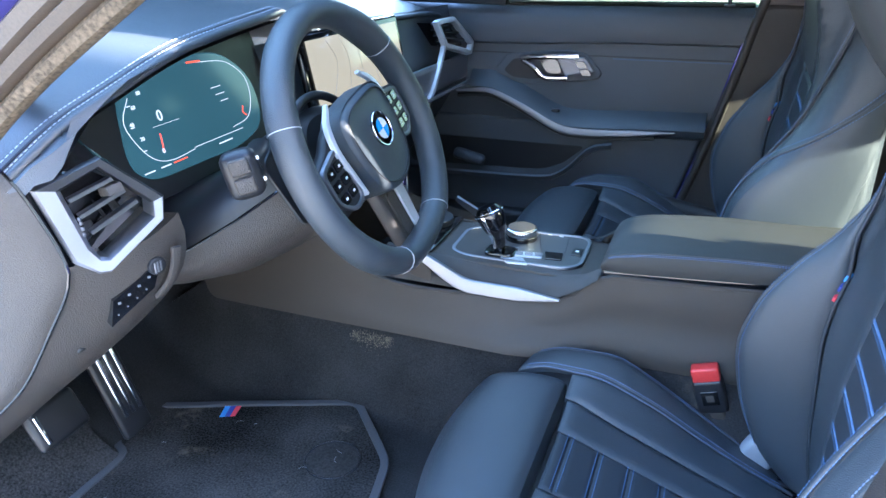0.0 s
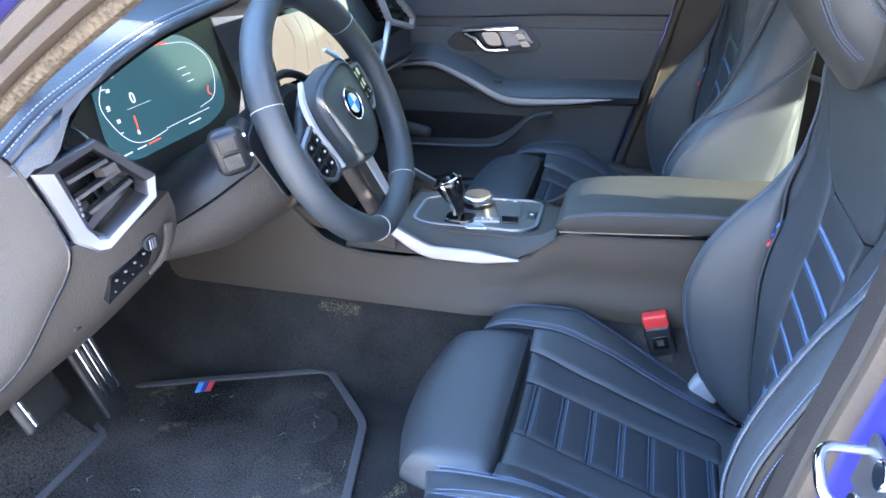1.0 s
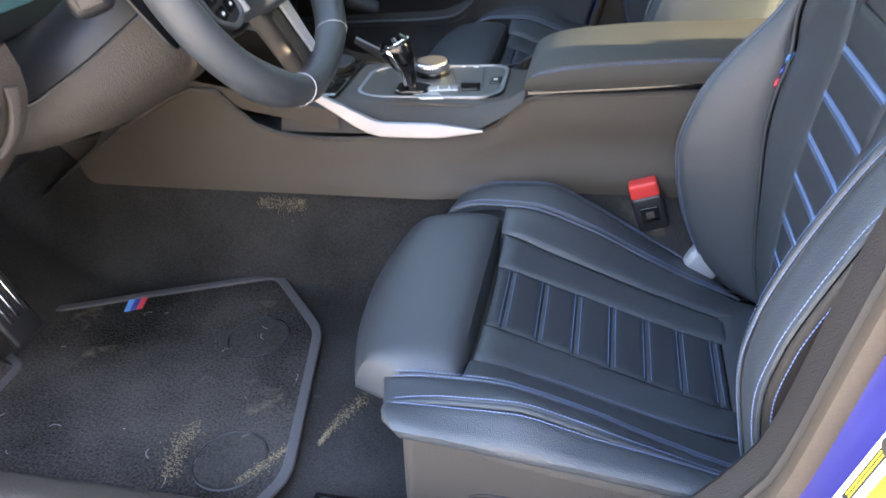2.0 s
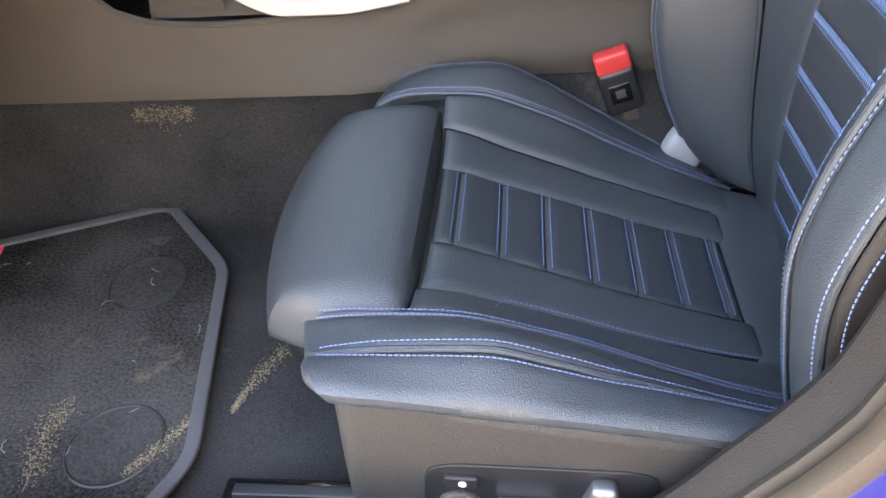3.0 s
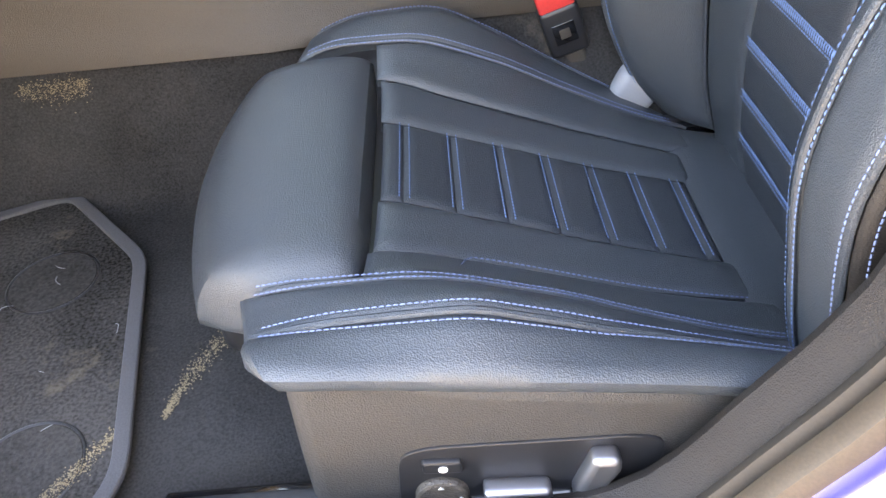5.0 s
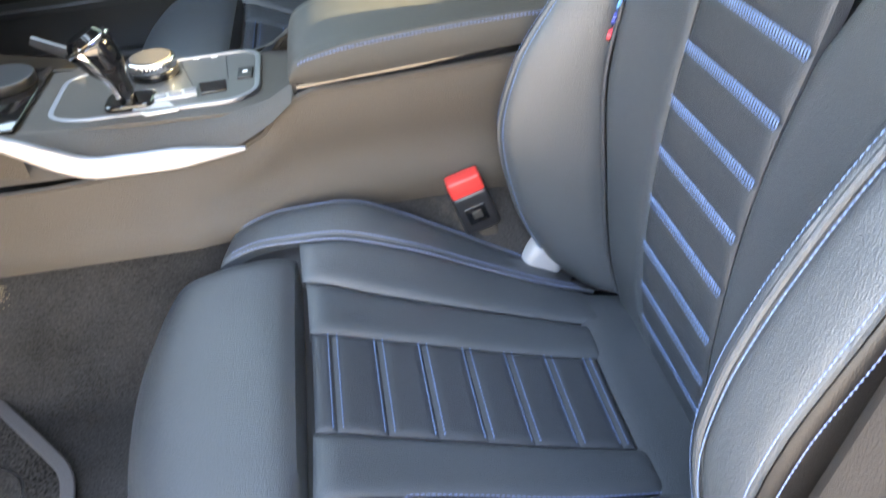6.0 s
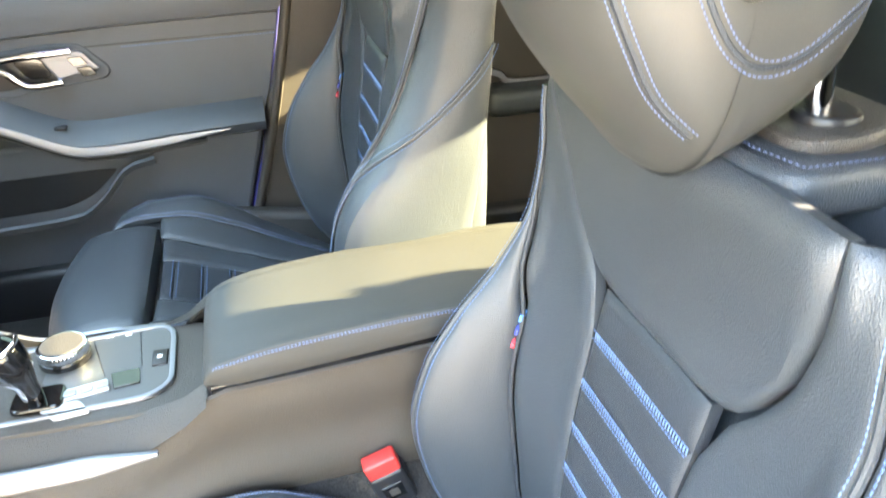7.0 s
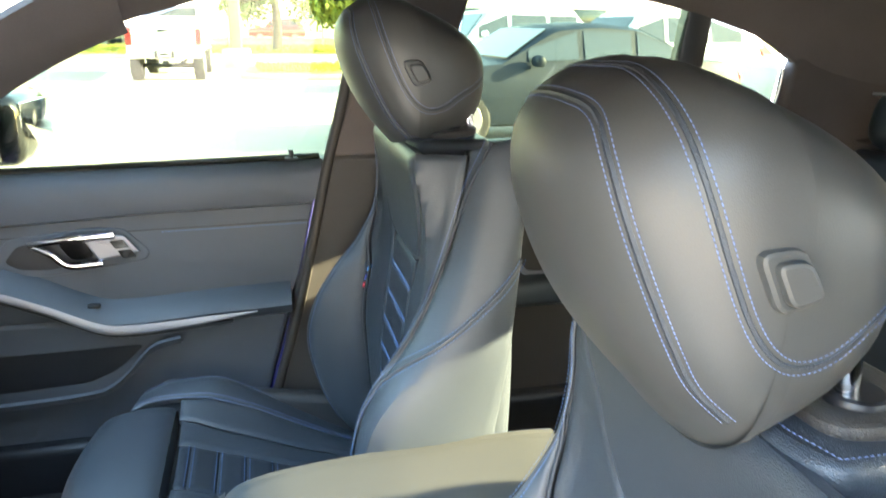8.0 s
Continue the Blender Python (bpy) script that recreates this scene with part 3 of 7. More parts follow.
    part("collar_pad", prism(rounded([(0.036, -0.080), (0.048, -0.112), (0.150, -0.112), (0.150, 0.112), (0.048, 0.112), (0.036, 0.080)], 0.016), 0.030, lambda a, b, c: (a, CX + b, 0.888 + c + 0.02 * (a - 0.06)), 0.008, 3), LEATHER, seat)
    part("collar_stitching", sew([(0.118, CX - 0.108, 0.9205), (0.053, CX - 0.106, 0.9205), (0.044, CX - 0.075, 0.9215), (0.042, CX, 0.923), (0.044, CX + 0.075, 0.9215)], (0, 0, 1), 0.0040, 0.0026, 0.0006), THREAD_PALE, seat)

    # stitching and piping
    def row(S, uv, material=THREAD, lift=0.0042, name="stitching", pitch=0.0048):
        P, N = on(S, spline(uv, 60) if len(uv) > 2 else even(uv, 60), lift, 60)
        part(name, sew(P, N, pitch, 0.0034, 0.00065), material, seat)

    for x in xs[1:-1]:
        for d in (-0.0042, 0.0042):
            row(cushion, [(x + d, -0.25), (x + d, 0.25)], lift=0.0025)
    for z in zs:
        for d in (-0.0042, 0.0042):
            row(back_at, [(z + d, -0.255), (z + d, 0.255)], lift=0.0025)
        P, N = on(back_at, even([(z, -0.255), (z, 0.255)], 60), 0.0012, 60)
        part("cross_stitching", sew(P, N, 0.0036, 0.0018, 0.0036, 0.3), THREAD, seat)
    for sg in (-1, 1):
        for a in (0.714, 0.752):
            row(cushion, [(-0.408, sg * a), (-0.25, sg * a), (-0.01, sg * a)], THREAD_PALE, pitch=0.0044)
        for a in (0.928, 0.98):
            row(cushion, [(-0.396, sg * a), (-0.3, sg * a), (0.0, sg * a)], THREAD_PALE, 0.0042, pitch=0.0044)
        for a, lift in ((0.7275, 0.0008), (0.9525, 0.0012)):
            P, N = on(cushion, even([(-0.402, sg * a), (0.01, sg * a)], 60), lift, 60)
            part("seam_piping", tube(P, 0.0030, 8), LEATHER, seat)
        if sg < 0:
            row(cushion, [(-0.268, sg * 0.60), (-0.262, sg * 0.53), (-0.243, sg * 0.508), (-0.12, sg * 0.492), (-0.03, sg * 0.465)], THREAD_PALE, 0.0045)
        seam = [(0.33, sg * 0.80), (0.55, sg * 0.80), (0.72, sg * 0.80), (0.88, sg * 0.80)]
        if sg < 0 and tall:
            for a in (0.93, 0.985):
                row(back_at, [(0.33, -a), (0.45, -a), (0.55, -a), (0.66, -a), (0.80, -a)], THREAD_PALE, 0.0036, "side_stitching")
        elif sg < 0:
            seam = [(0.33, -0.80), (0.55, -0.80), (0.60, -0.812), (0.64, -0.865), (0.68, -0.95), (0.735, -1.08), (0.785, -1.18)]
            upper = [(0.615, -0.775), (0.66, -0.795), (0.76, -0.80), (0.86, -0.83), (0.93, -0.92)]
            P, N = on(back_at, spline(upper, 60), 0.0025, 60)
            part("shoulder_piping", tube(P, 0.0026, 8), LEATHER_SOFT, seat)
            row(back_at, [(z, a + 0.03) for z, a in upper], THREAD_PALE, 0.0045)
        for a in (-0.025, 0.025):
            row(back_at, [(z, b + a) for z, b in seam], THREAD, 0.0050)
        P, N = on(back_at, spline(seam, 60), 0.002, 60)
        part("seam_piping", tube(P, 0.0028, 8), LEATHER, seat)
        P, N = on(back_at, spline([(0.29, sg * 0.60), (0.58, sg * 0.60), (0.65, sg * 0.620), (0.735, sg * 0.736), (0.775, sg * 0.80)], 60), 0.002, 60)
        part("piping", tube(P, 0.0026, 8), LEATHER_SOFT, seat)
    # colour tab on the inner bolster
    for k, (m_, nm) in enumerate(((BLUE_TAG, "tag_light_blue"), (NAVY_TAG, "tag_navy"), (RED_TAG, "tag_red"))):
        z1 = 0.648 - 0.0155 * k
        lo, hi = lines([(z1 - 0.0155, 0.606), (z1, 0.606)], [(z1 - 0.0155, 0.622), (z1, 0.622)])
        part(nm, panel(back_at, lo, hi, 4, 6, 0.0075, 0.001, 0.002, core=(1.0, 1.0, 0.6)), m_, seat, "small woven fabric tab")
    return seat


front_seat("driver_seat", "black leather sports seat with blue contrast stitching and a thigh rest", True)
passenger_seat = front_seat("passenger_seat", "black leather passenger seat with blue stitching, set higher than its neighbour", False)
passenger_seat.matrix_basis = Matrix.Translation((-0.080, 0.705, 0.072)) @ passenger_seat.matrix_basis
for ob in passenger_seat.children:
    if ob.name.startswith("headrest"):
        ob.matrix_basis = Matrix.Translation((0.039, 0, -0.014)) @ ob.matrix_basis


def seat_base(name, cx, dx, dz, outer, label):
    """The plastic side cover with its switches and the rail under a seat."""
    b = thing(name, label, "seat base", (dx - 0.15, cx, 0.25 + dz))
    y0 = cx + outer * 0.228
    lay = lambda yy: (lambda a, bb, c: (a + dx, yy + outer * c, bb + dz))
    part("side_cover", prism(rounded([(-0.382, 0.414), (-0.358, 0.427), (-0.261, 0.398), (-0.089, 0.369), (0.10, 0.335), (0.10, 0.262), (-0.388, 0.256), (-0.386, 0.33)], 0.02), 0.04, lay(y0), 0.014, 4), SEAT_PLASTIC, b)
    y1 = cx + outer * 0.268
    sw = part("switch_panel", prism(rounded([(-0.320, 0.334), (-0.300, 0.341), (-0.16, 0.336), (-0.140, 0.328), (-0.150, 0.262), (-0.326, 0.262)], 0.014), 0.003, lay(y1 - outer * 0.001), 0.001), PLASTIC_DARK, b)
    part("memory_button", prism(rounded([(-0.305, 0.330), (-0.278, 0.328), (-0.278, 0.315), (-0.305, 0.317)], 0.003), 0.006, lay(y1), 0.002), PLASTIC_DARK, sw)
    part("button_mark", prism([(-0.291 + 0.0032 * math.cos(t), 0.3220 + 0.0032 * math.sin(t)) for t in np.linspace(0, 6.28, 12, endpoint=False)], 0.0008, lay(y1 + outer * 0.006), 0.0002), WHITE, sw)
    part("lumbar_pad", prism([(-0.294 + 0.019 * math.cos(t), 0.289 + 0.019 * math.sin(t)) for t in np.linspace(0, 6.28, 28, endpoint=False)], 0.008, lay(y1), 0.003), PLASTIC, sw)
    for k in range(4):
        t = k * math.pi / 2 + math.pi / 2
        cxm, czm = -0.294 + 0.013 * math.cos(t), 0.289 + 0.014 * math.sin(t)
        part("arrow_mark", prism([(cxm - 0.002, czm - 0.0012), (cxm + 0.002, czm - 0.0012), (cxm, czm + 0.0016)], 0.0008, lay(y1 + outer * 0.008), 0.0001), WHITE, sw)
    part("slide_switch", prism(rounded([(-0.266, 0.302), (-0.219, 0.299), (-0.217, 0.280), (-0.264, 0.281)], 0.005), 0.016, lay(y1), 0.005, 3), ALU, sw, "satin silver switch")
    part("tilt_switch", prism(rounded([(-0.192, 0.330), (-0.174, 0.329), (-0.172, 0.316), (-0.180, 0.300), (-0.186, 0.280), (-0.198, 0.276), (-0.205, 0.287)], 0.005), 0.016, lay(y1), 0.005, 3), ALU, sw, "satin silver switch")
    for off in (0.260, -0.20):
        yy = cx + outer * off
        rail = part("rail", rbox((0.62, 0.030, 0.03), 0.004, (dx - 0.19, yy, 0.265)), GLOSS, b)
        part("rail_groove", rbox((0.60, 0.012, 0.006), 0.002, (dx - 0.19, yy, 0.281)), PLASTIC_DARK, rail)
    for px, top in ((-0.34, 0.32), (-0.03, 0.258)):
        part("riser", rbox((0.06, 0.40, top - 0.23 + dz), 0.01, (dx + px, cx, (top + 0.23 + dz) / 2)), PLASTIC_DARK, b)
    part("pan", rbox((0.30, 0.40, 0.02), 0.008, (dx - 0.19, cx, 0.262 + dz)), PLASTIC_DARK, b)
    return b


seat_base("seat_base", CX, 0, 0, -1, "grained dark plastic seat base with silver switches, on floor rails")
seat_base("seat_base", 0.335, -0.080, 0.072, 1, "dark plastic base under the passenger seat")


# ---- cabin shell ----
def sheet(name, P, material, thick, label, category="", kind="structure", loop=False):
    """A curved wall of the given thickness."""
    P = V(P, float)
    N = normals(P)
    n, m = P.shape[:2]
    vs, fs = grid(P)
    v2, f2 = grid(P - N * thick)
    k = len(vs)
    fs = fs + [tuple(i + k for i in f[::-1]) for f in f2]
    ring = [i * m for i in range(n)] + [(n - 1) * m + j for j in range(1, m)] + [i * m + m - 1 for i in range(n - 2, -1, -1)] + [j for j in range(m - 2, 0, -1)]
    fs += [(ring[a], ring[(a + 1) % len(ring)], k + ring[(a + 1) % len(ring)], k + ring[a]) for a in range(len(ring))]
    ob = part(name, (vs + v2, fs), material)
    return tagged(ob, label, category or name, kind=kind)


def floor_z(x, y):
    tunnel = 0.158 * float(cr(abs(y) + float(cr(x, [-2, -0.47, -0.36, 2], [0, 0, 0.045, 0.045])), [0, 0.13, 0.155, 0.185, 0.215, 1], [1, 1, 0.90, 0.28, 0, 0]))
    toe = 0.30 * max(0, (-x - 1.02) / 0.3) ** 1.3
    side = 0.05 * float(cr(abs(y), [0, 0.665, 0.70, 0.74], [0, 0, 0.3, 1]))
    return 0.25 + max(tunnel, 0) + toe + side + 0.002 * noise.noise(Vector((x * 9, y * 9, 0)))


sheet("floor", [[(x, y, floor_z(x, y)) for y in np.linspace(-0.72, 0.72, 73)] for x in np.linspace(-1.35, 1.05, 49)], CARPET, 0.02, "dark grey carpet that covers the floor and the tunnel", "carpet")

# roof lining with its side rails; the side windows end at its edge
TOPX = [-0.75, -0.66, -0.57, -0.48, -0.38, -0.31, -0.1, 0.15, 0.33, 0.45, 0.62, 0.70, 0.79, 0.86, 0.95, 1.2]
TOPZ = [0.985, 1.048, 1.099, 1.139, 1.168, 1.187, 1.208, 1.210, 1.205, 1.200, 1.172, 1.150, 1.120, 1.075, 1.04, 1.0]


def win_top(x):
    return float(cr(x, TOPX, TOPZ))


def crown(x):
    return float(cr(x, [-0.5, -0.35, 0.0, 0.5, 0.9, 1.2], [1.20, 1.245, 1.275, 1.27, 1.22, 1.13]))


rows = []
for x in np.linspace(-0.48, 1.15, 36):
    z0, z1 = win_top(x), max(crown(x), win_top(x) + 0.03)
    half = [(0.645, z0), (0.632, z0 + 0.004), (0.60, z0 + 0.45 * (z1 - z0)), (0.54, z0 + 0.75 * (z1 - z0)), (0.40, z1 - 0.004), (0.2, z1), (0, z1 + 0.003)]
    rows.append([(x, -y, z) for y, z in half] + [(x, y, z) for y, z in half[-2::-1]])
sheet("ceiling", rows, HEADLINER, -0.03, "dark cloth roof lining with side rails", "headliner")
for sg, nm in ((1, "pillar_front_right"),):
    sheet(nm, [[(x, sg * y, win_top(x) + dz) for y, dz in ((0.655, 0.0), (0.638, 0.004), (0.605, 0.035), (0.57, 0.09))] for x in np.linspace(-0.95, -0.46, 14)], HEADLINER, -0.02, "dark cloth front roof pillar", "pillar")
part("trim", rbox((0.10, 0.02, 0.05), 0.01, (-0.70, 0.605, 1.14)), PLASTIC, None)
tagged(bpy.data.objects["trim"], "grey plastic sensor cover on the front pillar", "trim", kind="structure")

# right-hand B pillar, rear door and quarter window frame
pil = thing("pillar_middle_right", "dark plastic middle pillar with a cloth upper part", "pillar", kind="structure")
part("lower_cover", prism(rounded([(-0.275, 0.33), (-0.20, 0.62), (-0.135, 0.88), (-0.110, 0.905), (0.10, 0.905), (0.12, 0.33)], 0.02), 0.05, xz(0.655), 0.012, 3), PLASTIC, pil)
part("upper_cover", prism([(-0.114, 0.898), (-0.075, 1.03), (-0.03, 1.205), (0.155, 1.205), (0.125, 1.10), (0.10, 0.898)], 0.045, lambda a, b, c: (a, 0.655 + c - 0.06 * (b - 0.91), b), 0.012, 3), HEADLINER, pil)
part("seal", tube(spline([(-0.262, 0.652, 0.36), (-0.185, 0.652, 0.62), (-0.125, 0.652, 0.88), (-0.093, 0.648, 1.0), (-0.05, 0.642, 1.19)], 24), 0.010), RUBBER, pil)
part("blue_edge", tube(spline([(-0.268, 0.664, 0.36), (-0.195, 0.664, 0.62), (-0.137, 0.664, 0.875)], 20), 0.004), PAINT, pil, "strip of blue body paint")
rd = thing("rear_door", "dark rear door panel with a slim silver trim strip, shut", "car door", (0.45, 0.68, 0.4))
part("panel", prism(rounded([(0.11, 0.32), (0.78, 0.36), (0.92, 0.60), (0.90, 0.925), (0.10, 0.915)], 0.03), 0.06, xz(0.672), 0.015, 3), PLASTIC, rd)
part("armrest", rbox((0.42, 0.08, 0.06), 0.02, (0.45, 0.645, 0.60)), LEATHER, rd)
part("trim_strip", strip(spline([(0.14, 0.664, 0.690), (0.27, 0.662, 0.652), (0.32, 0.660, 0.630), (0.60, 0.660, 0.640)], 24), (0, -1, 0), 0.014, 0.006), ALU, rd, "satin silver trim strip")
part("divider_bar", prism([(0.585, 0.92), (0.650, 0.92), (0.672, 1.165), (0.615, 1.180)], 0.04, lambda a, b, c: (a, 0.655 + c - 0.05 * (b - 0.92), b), 0.008), PLASTIC_DARK, rd)
qt = thing("quarter_trim", "dark rear pillar trim round the quarter window", "trim", kind="structure")
part("rear_pillar", prism(rounded([(0.845, 0.90), (0.862, 1.00), (0.868, 1.08), (0.95, 1.12), (1.25, 0.98), (1.25, 0.60), (0.93, 0.60)], 0.02), 0.04, lambda a, b, c: (a, 0.640 + c - 0.08 * (b - 0.9), b), 0.01, 3), HEADLINER, qt)
part("chrome_edge", tube(spline([(0.846, 0.662, 0.93), (0.856, 0.655, 1.0), (0.858, 0.650, 1.06)], 12), 0.006), CHROME, qt)
for nm, pts in (("window_front", [(-0.86, 0.885), (-0.75, 0.985), (-0.57, 1.10), (-0.31, 1.19), (-0.05, 1.21), (-0.10, 0.885)]), ("window_rear", [(0.10, 0.91), (0.15, 1.21), (0.45, 1.20), (0.64, 1.17), (0.60, 0.92)]), ("window_quarter", [(0.64, 0.92), (0.67, 1.155), (0.79, 1.12), (0.86, 1.07), (0.85, 0.92)])):
    g = part(nm, prism(pts, 0.004, lambda a, b, c: (a, 0.690 + c - 0.16 * (b - 0.89), b), 0.001), GLASS)
    tagged(g, "clear side window glass of the car", "window", kind="structure")

part("outer_skin", prism([(0.10, 0.20), (0.80, 0.22), (0.98, 0.55), (1.00, 0.89), (0.085, 0.885)], 0.05, xz(0.735), 0.006), PAINT, rd)
sr = thing("sill_right", "dark plastic sill below the shut doors", "sill", kind="structure")
part("cover", rbox((2.2, 0.12, 0.16), 0.02, (-0.10, 0.70, 0.27)), PLASTIC_DARK, sr)

sheet("windscreen", [[(-0.46 - 0.86 * k - 0.05 * (1 - (y / 0.62) ** 2), y * (1 + 0.14 * k), 1.215 + 0.03 * (1 - (y / 0.62) ** 2) - 0.275 * k) for y in np.linspace(-0.60, 0.60, 11)] for k in np.linspace(0, 1, 7)], glass("windscreen_glass", (0.95, 0.97, 0.92)), 0.004, "green tinted windscreen glass", "windscreen")

tagged(part("window_back", grid(V([[(x - 0.04 * (y / 0.6) ** 2, y, z) for y in np.linspace(-0.60, 0.60, 9)] for x, z in ((1.13, 1.150), (1.24, 1.055), (1.37, 0.945))])), GLASS), "green tinted rear window glass", "window", kind="structure")

# unseen panels, added to keep a sun patch off the rear pillar trim
for sg in (-1, 1):
    part("window_border_blocker", grid(V([[(x - 0.04 * (y / 0.6) ** 2 - 0.012, sg * y, z - 0.012) for y in np.linspace(0.40 if sg > 0 else 0.47, 0.64, 6)] for x, z in ((1.10, 1.165), (1.24, 1.055), (1.37, 0.945))])), HEADLINER, qt)

# rear seats
bench = thing("rear_bench", "dark leather rear bench with low headrests", "rear seat", (0.9, 0, 0.3))
part("cushion", rbox((0.42, 1.24, 0.16), 0.05, (0.66, 0, 0.37), 4), LEATHER, bench)
part("backrest", moved(rbox((0.16, 1.24, 0.56), 0.05, (0, 0, 0), 4), pose(0.98, 0, 0.615, 0, 20, 0)), LEATHER, bench)
for y, w, z in ((-0.40, 0.135, 0.96), (0.0, 0.10, 0.885), (0.42, 0.135, 0.96)):
    hr = part("headrest", moved(rbox((0.10, 2 * w, 0.13), 0.045, (0, 0, 0), 4), pose(1.04, y, z, 0, 12, 0)), LEATHER, bench)
    part("headrest_edge", strip([(1.00, y - w + 0.015, z + 0.050), (0.99, y, z + 0.056), (1.00, y + w - 0.015, z + 0.050)], (0, 0, 1), 0.012, 0.006), STRAP, hr)
sheet("wall_rear", [[(x, y, z) for y in np.linspace(-0.64, 0.64, 9)] for x, z in ((1.06, 0.90), (1.35, 0.93), (1.40, 0.3))], HEADLINER, 0.03, "dark rear shelf and bulkhead", "rear shelf")

# left-hand side: opening of the driver's door, rear door behind it, sill
lp = thing("pillar_middle_left", "middle pillar of the open door: dark trim, rubber seals and blue paint", "pillar", kind="structure")
EDGE = [(0.02, 1.22), (0.010, 1.0), (-0.004, 0.80), (-0.030, 0.658), (-0.056, 0.50), (-0.075, 0.45), (-0.105, 0.40), (-0.165, 0.315), (-0.26, 0.285)]


def ring(inset, y, lift=0.0):
    e = spline(EDGE, 40)
    t = np.gradient(e, axis=0)
    nr = np.stack([-t[:, 1], t[:, 0]], 1)
    nr /= np.linalg.norm(nr, axis=1, keepdims=True)
    e = e + nr * inset
    return np.stack([e[:, 0], np.full(40, y), e[:, 1] + lift], 1)


def band(name, sections, material, label=""):
    """Lofts the pillar between rings of (inset, y)."""
    return part(name, grid(np.stack([ring(i, y) for i, y in sections], 1)), material, lp, label)


band("inner_trim", [(0.16, -0.60), (0.06, -0.625), (0.02, -0.642), (0.004, -0.652), (0.0, -0.660), (0.003, -0.672), (0.010, -0.684)], PILLAR_TRIM)
band("seal_lip", [(0.010, -0.684), (0.004, -0.688), (0.002, -0.694), (0.008, -0.699), (0.012, -0.700)], RUBBER)
band("door_seal", [(0.012, -0.700), (0.003, -0.703), (0.0, -0.710), (0.002, -0.718), (0.010, -0.722), (0.018, -0.722)], SEAL_SUNLIT, "bulbous rubber door seal with the sun's warmth put into its colour")
paint = band("painted_frame", [(0.014, -0.721), (0.016, -0.728), (0.018, -0.740), (0.022, -0.746), (0.024, -0.765), (0.040, -0.785), (0.055, -0.790), (0.060, -0.835), (0.10, -0.85)], PAINT, "glossy blue painted door frame")
st = part("striker", tube(spline([(-0.005, -0.752, 0.700), (-0.040, -0.765, 0.706), (-0.046, -0.785, 0.700), (-0.040, -0.805, 0.690), (-0.004, -0.812, 0.684)], 24), 0.0044), CHROME, lp, "steel door striker")
part("striker_plate", moved(rbox((0.006, 0.075, 0.05), 0.003), pose(-0.004, -0.782, 0.688, 0, 8, 0)), ALU, st)
part("bolt", disc(0.012, 0.006, (-0.010, -0.775, 0.662), (-1, 0, 0.1), 20), CHROME, st)
part("bolt", disc(0.012, 0.006, (-0.008, -0.800, 0.716), (-1, 0, 0.1), 20), CHROME, st)

# paper labels on the painted frame: writing as plain bars


def on_frame(a, b, c):
    """a along the frame (downwards), b across it, c off the paint."""
    return (-0.014 + 0.42 * b - 0.19 * a - 0.80 * c, -0.773 - 0.90 * b + 0.09 * a - 0.60 * c, 0.672 - a)


lab = part("warning_label", prism(rounded([(0.0, 0.0), (0.016, 0.045), (0.16, 0.045), (0.16, 0.0)], 0.004), 0.0012, on_frame, 0.0003), WHITE, lp, "white paper label with yellow and black bars")
for a0, a1, b0, b1, m_ in ((0.012, 0.125, 0.004, 0.010, PLASTIC_DARK), (0.028, 0.060, 0.024, 0.040, PLASTIC_DARK), (0.070, 0.125, 0.016, 0.040, YELLOW)):
    part("label_bar", prism([(a0, b0), (a1, b0), (a1, b1), (a0, b1)], 0.0006, lambda a, b, c: on_frame(a, b, c + 0.0012), 0.0001), m_, lab)
for k in range(4):
    part("label_bar", prism([(0.031, 0.0255 + 0.0036 * k), (0.052 - 0.004 * (k % 2), 0.0255 + 0.0036 * k), (0.052 - 0.004 * (k % 2), 0.0275 + 0.0036 * k), (0.031, 0.0275 + 0.0036 * k)], 0.0004, lambda a, b, c: on_frame(a, b, c + 0.0018), 0.0001), YELLOW, lab)
for k in range(2):
    part("label_bar", prism([(0.030, 0.0052 + 0.0022 * k), (0.120, 0.0052 + 0.0022 * k), (0.120, 0.0064 + 0.0022 * k), (0.030, 0.0064 + 0.0022 * k)], 0.0004, lambda a, b, c: on_frame(a, b, c + 0.0018), 0.0001), YELLOW, lab)
for k in range(9):
    part("label_bar", prism([(0.012 + 0.003 * (k % 3), 0.0115 + 0.0012 * k), (0.062 - 0.030 * (k > 8), 0.0115 + 0.0012 * k), (0.062, 0.0119 + 0.0012 * k), (0.012, 0.0119 + 0.0012 * k)], 0.0003, lambda a, b, c: on_frame(a, b, c + 0.0012), 0.0001), GREY_PRINT, lab)
part("plug", disc(0.009, 0.004, on_frame(0.066, 0.012, 0.001), (-0.9, -0.4, 0), 20), RUBBER, lp, "grey rubber plug")

rl = thing("rear_left_door", "blue car door behind the driver's seat, shut", "car door", (0.5, -0.75, 0.4))
part("panel", prism([(0.06, 0.30), (0.80, 0.34), (0.95, 0.60), (0.92, 0.915), (0.04, 0.905)], 0.12, xz(-0.79), 0.02, 3), PLASTIC, rl)
# unseen strip, added to stop the sun reaching the steering wheel hub
part("window_frame_blocker", strip([(x, -0.672, win_top(x) - 0.020) for x in np.linspace(0.03, 0.84, 18)], (0, 1, 0), 0.075, 0.02), PLASTIC_DARK, rl)
rf = thing("rear_left_pillar", "dark rear roof pillar", "pillar", kind="structure")
part("cover", prism([(0.83, 0.90), (0.86, 1.07), (0.95, 1.12), (1.3, 0.98), (1.3, 0.5), (0.93, 0.5)], 0.05, xz(-0.68), 0.01), HEADLINER, rf)
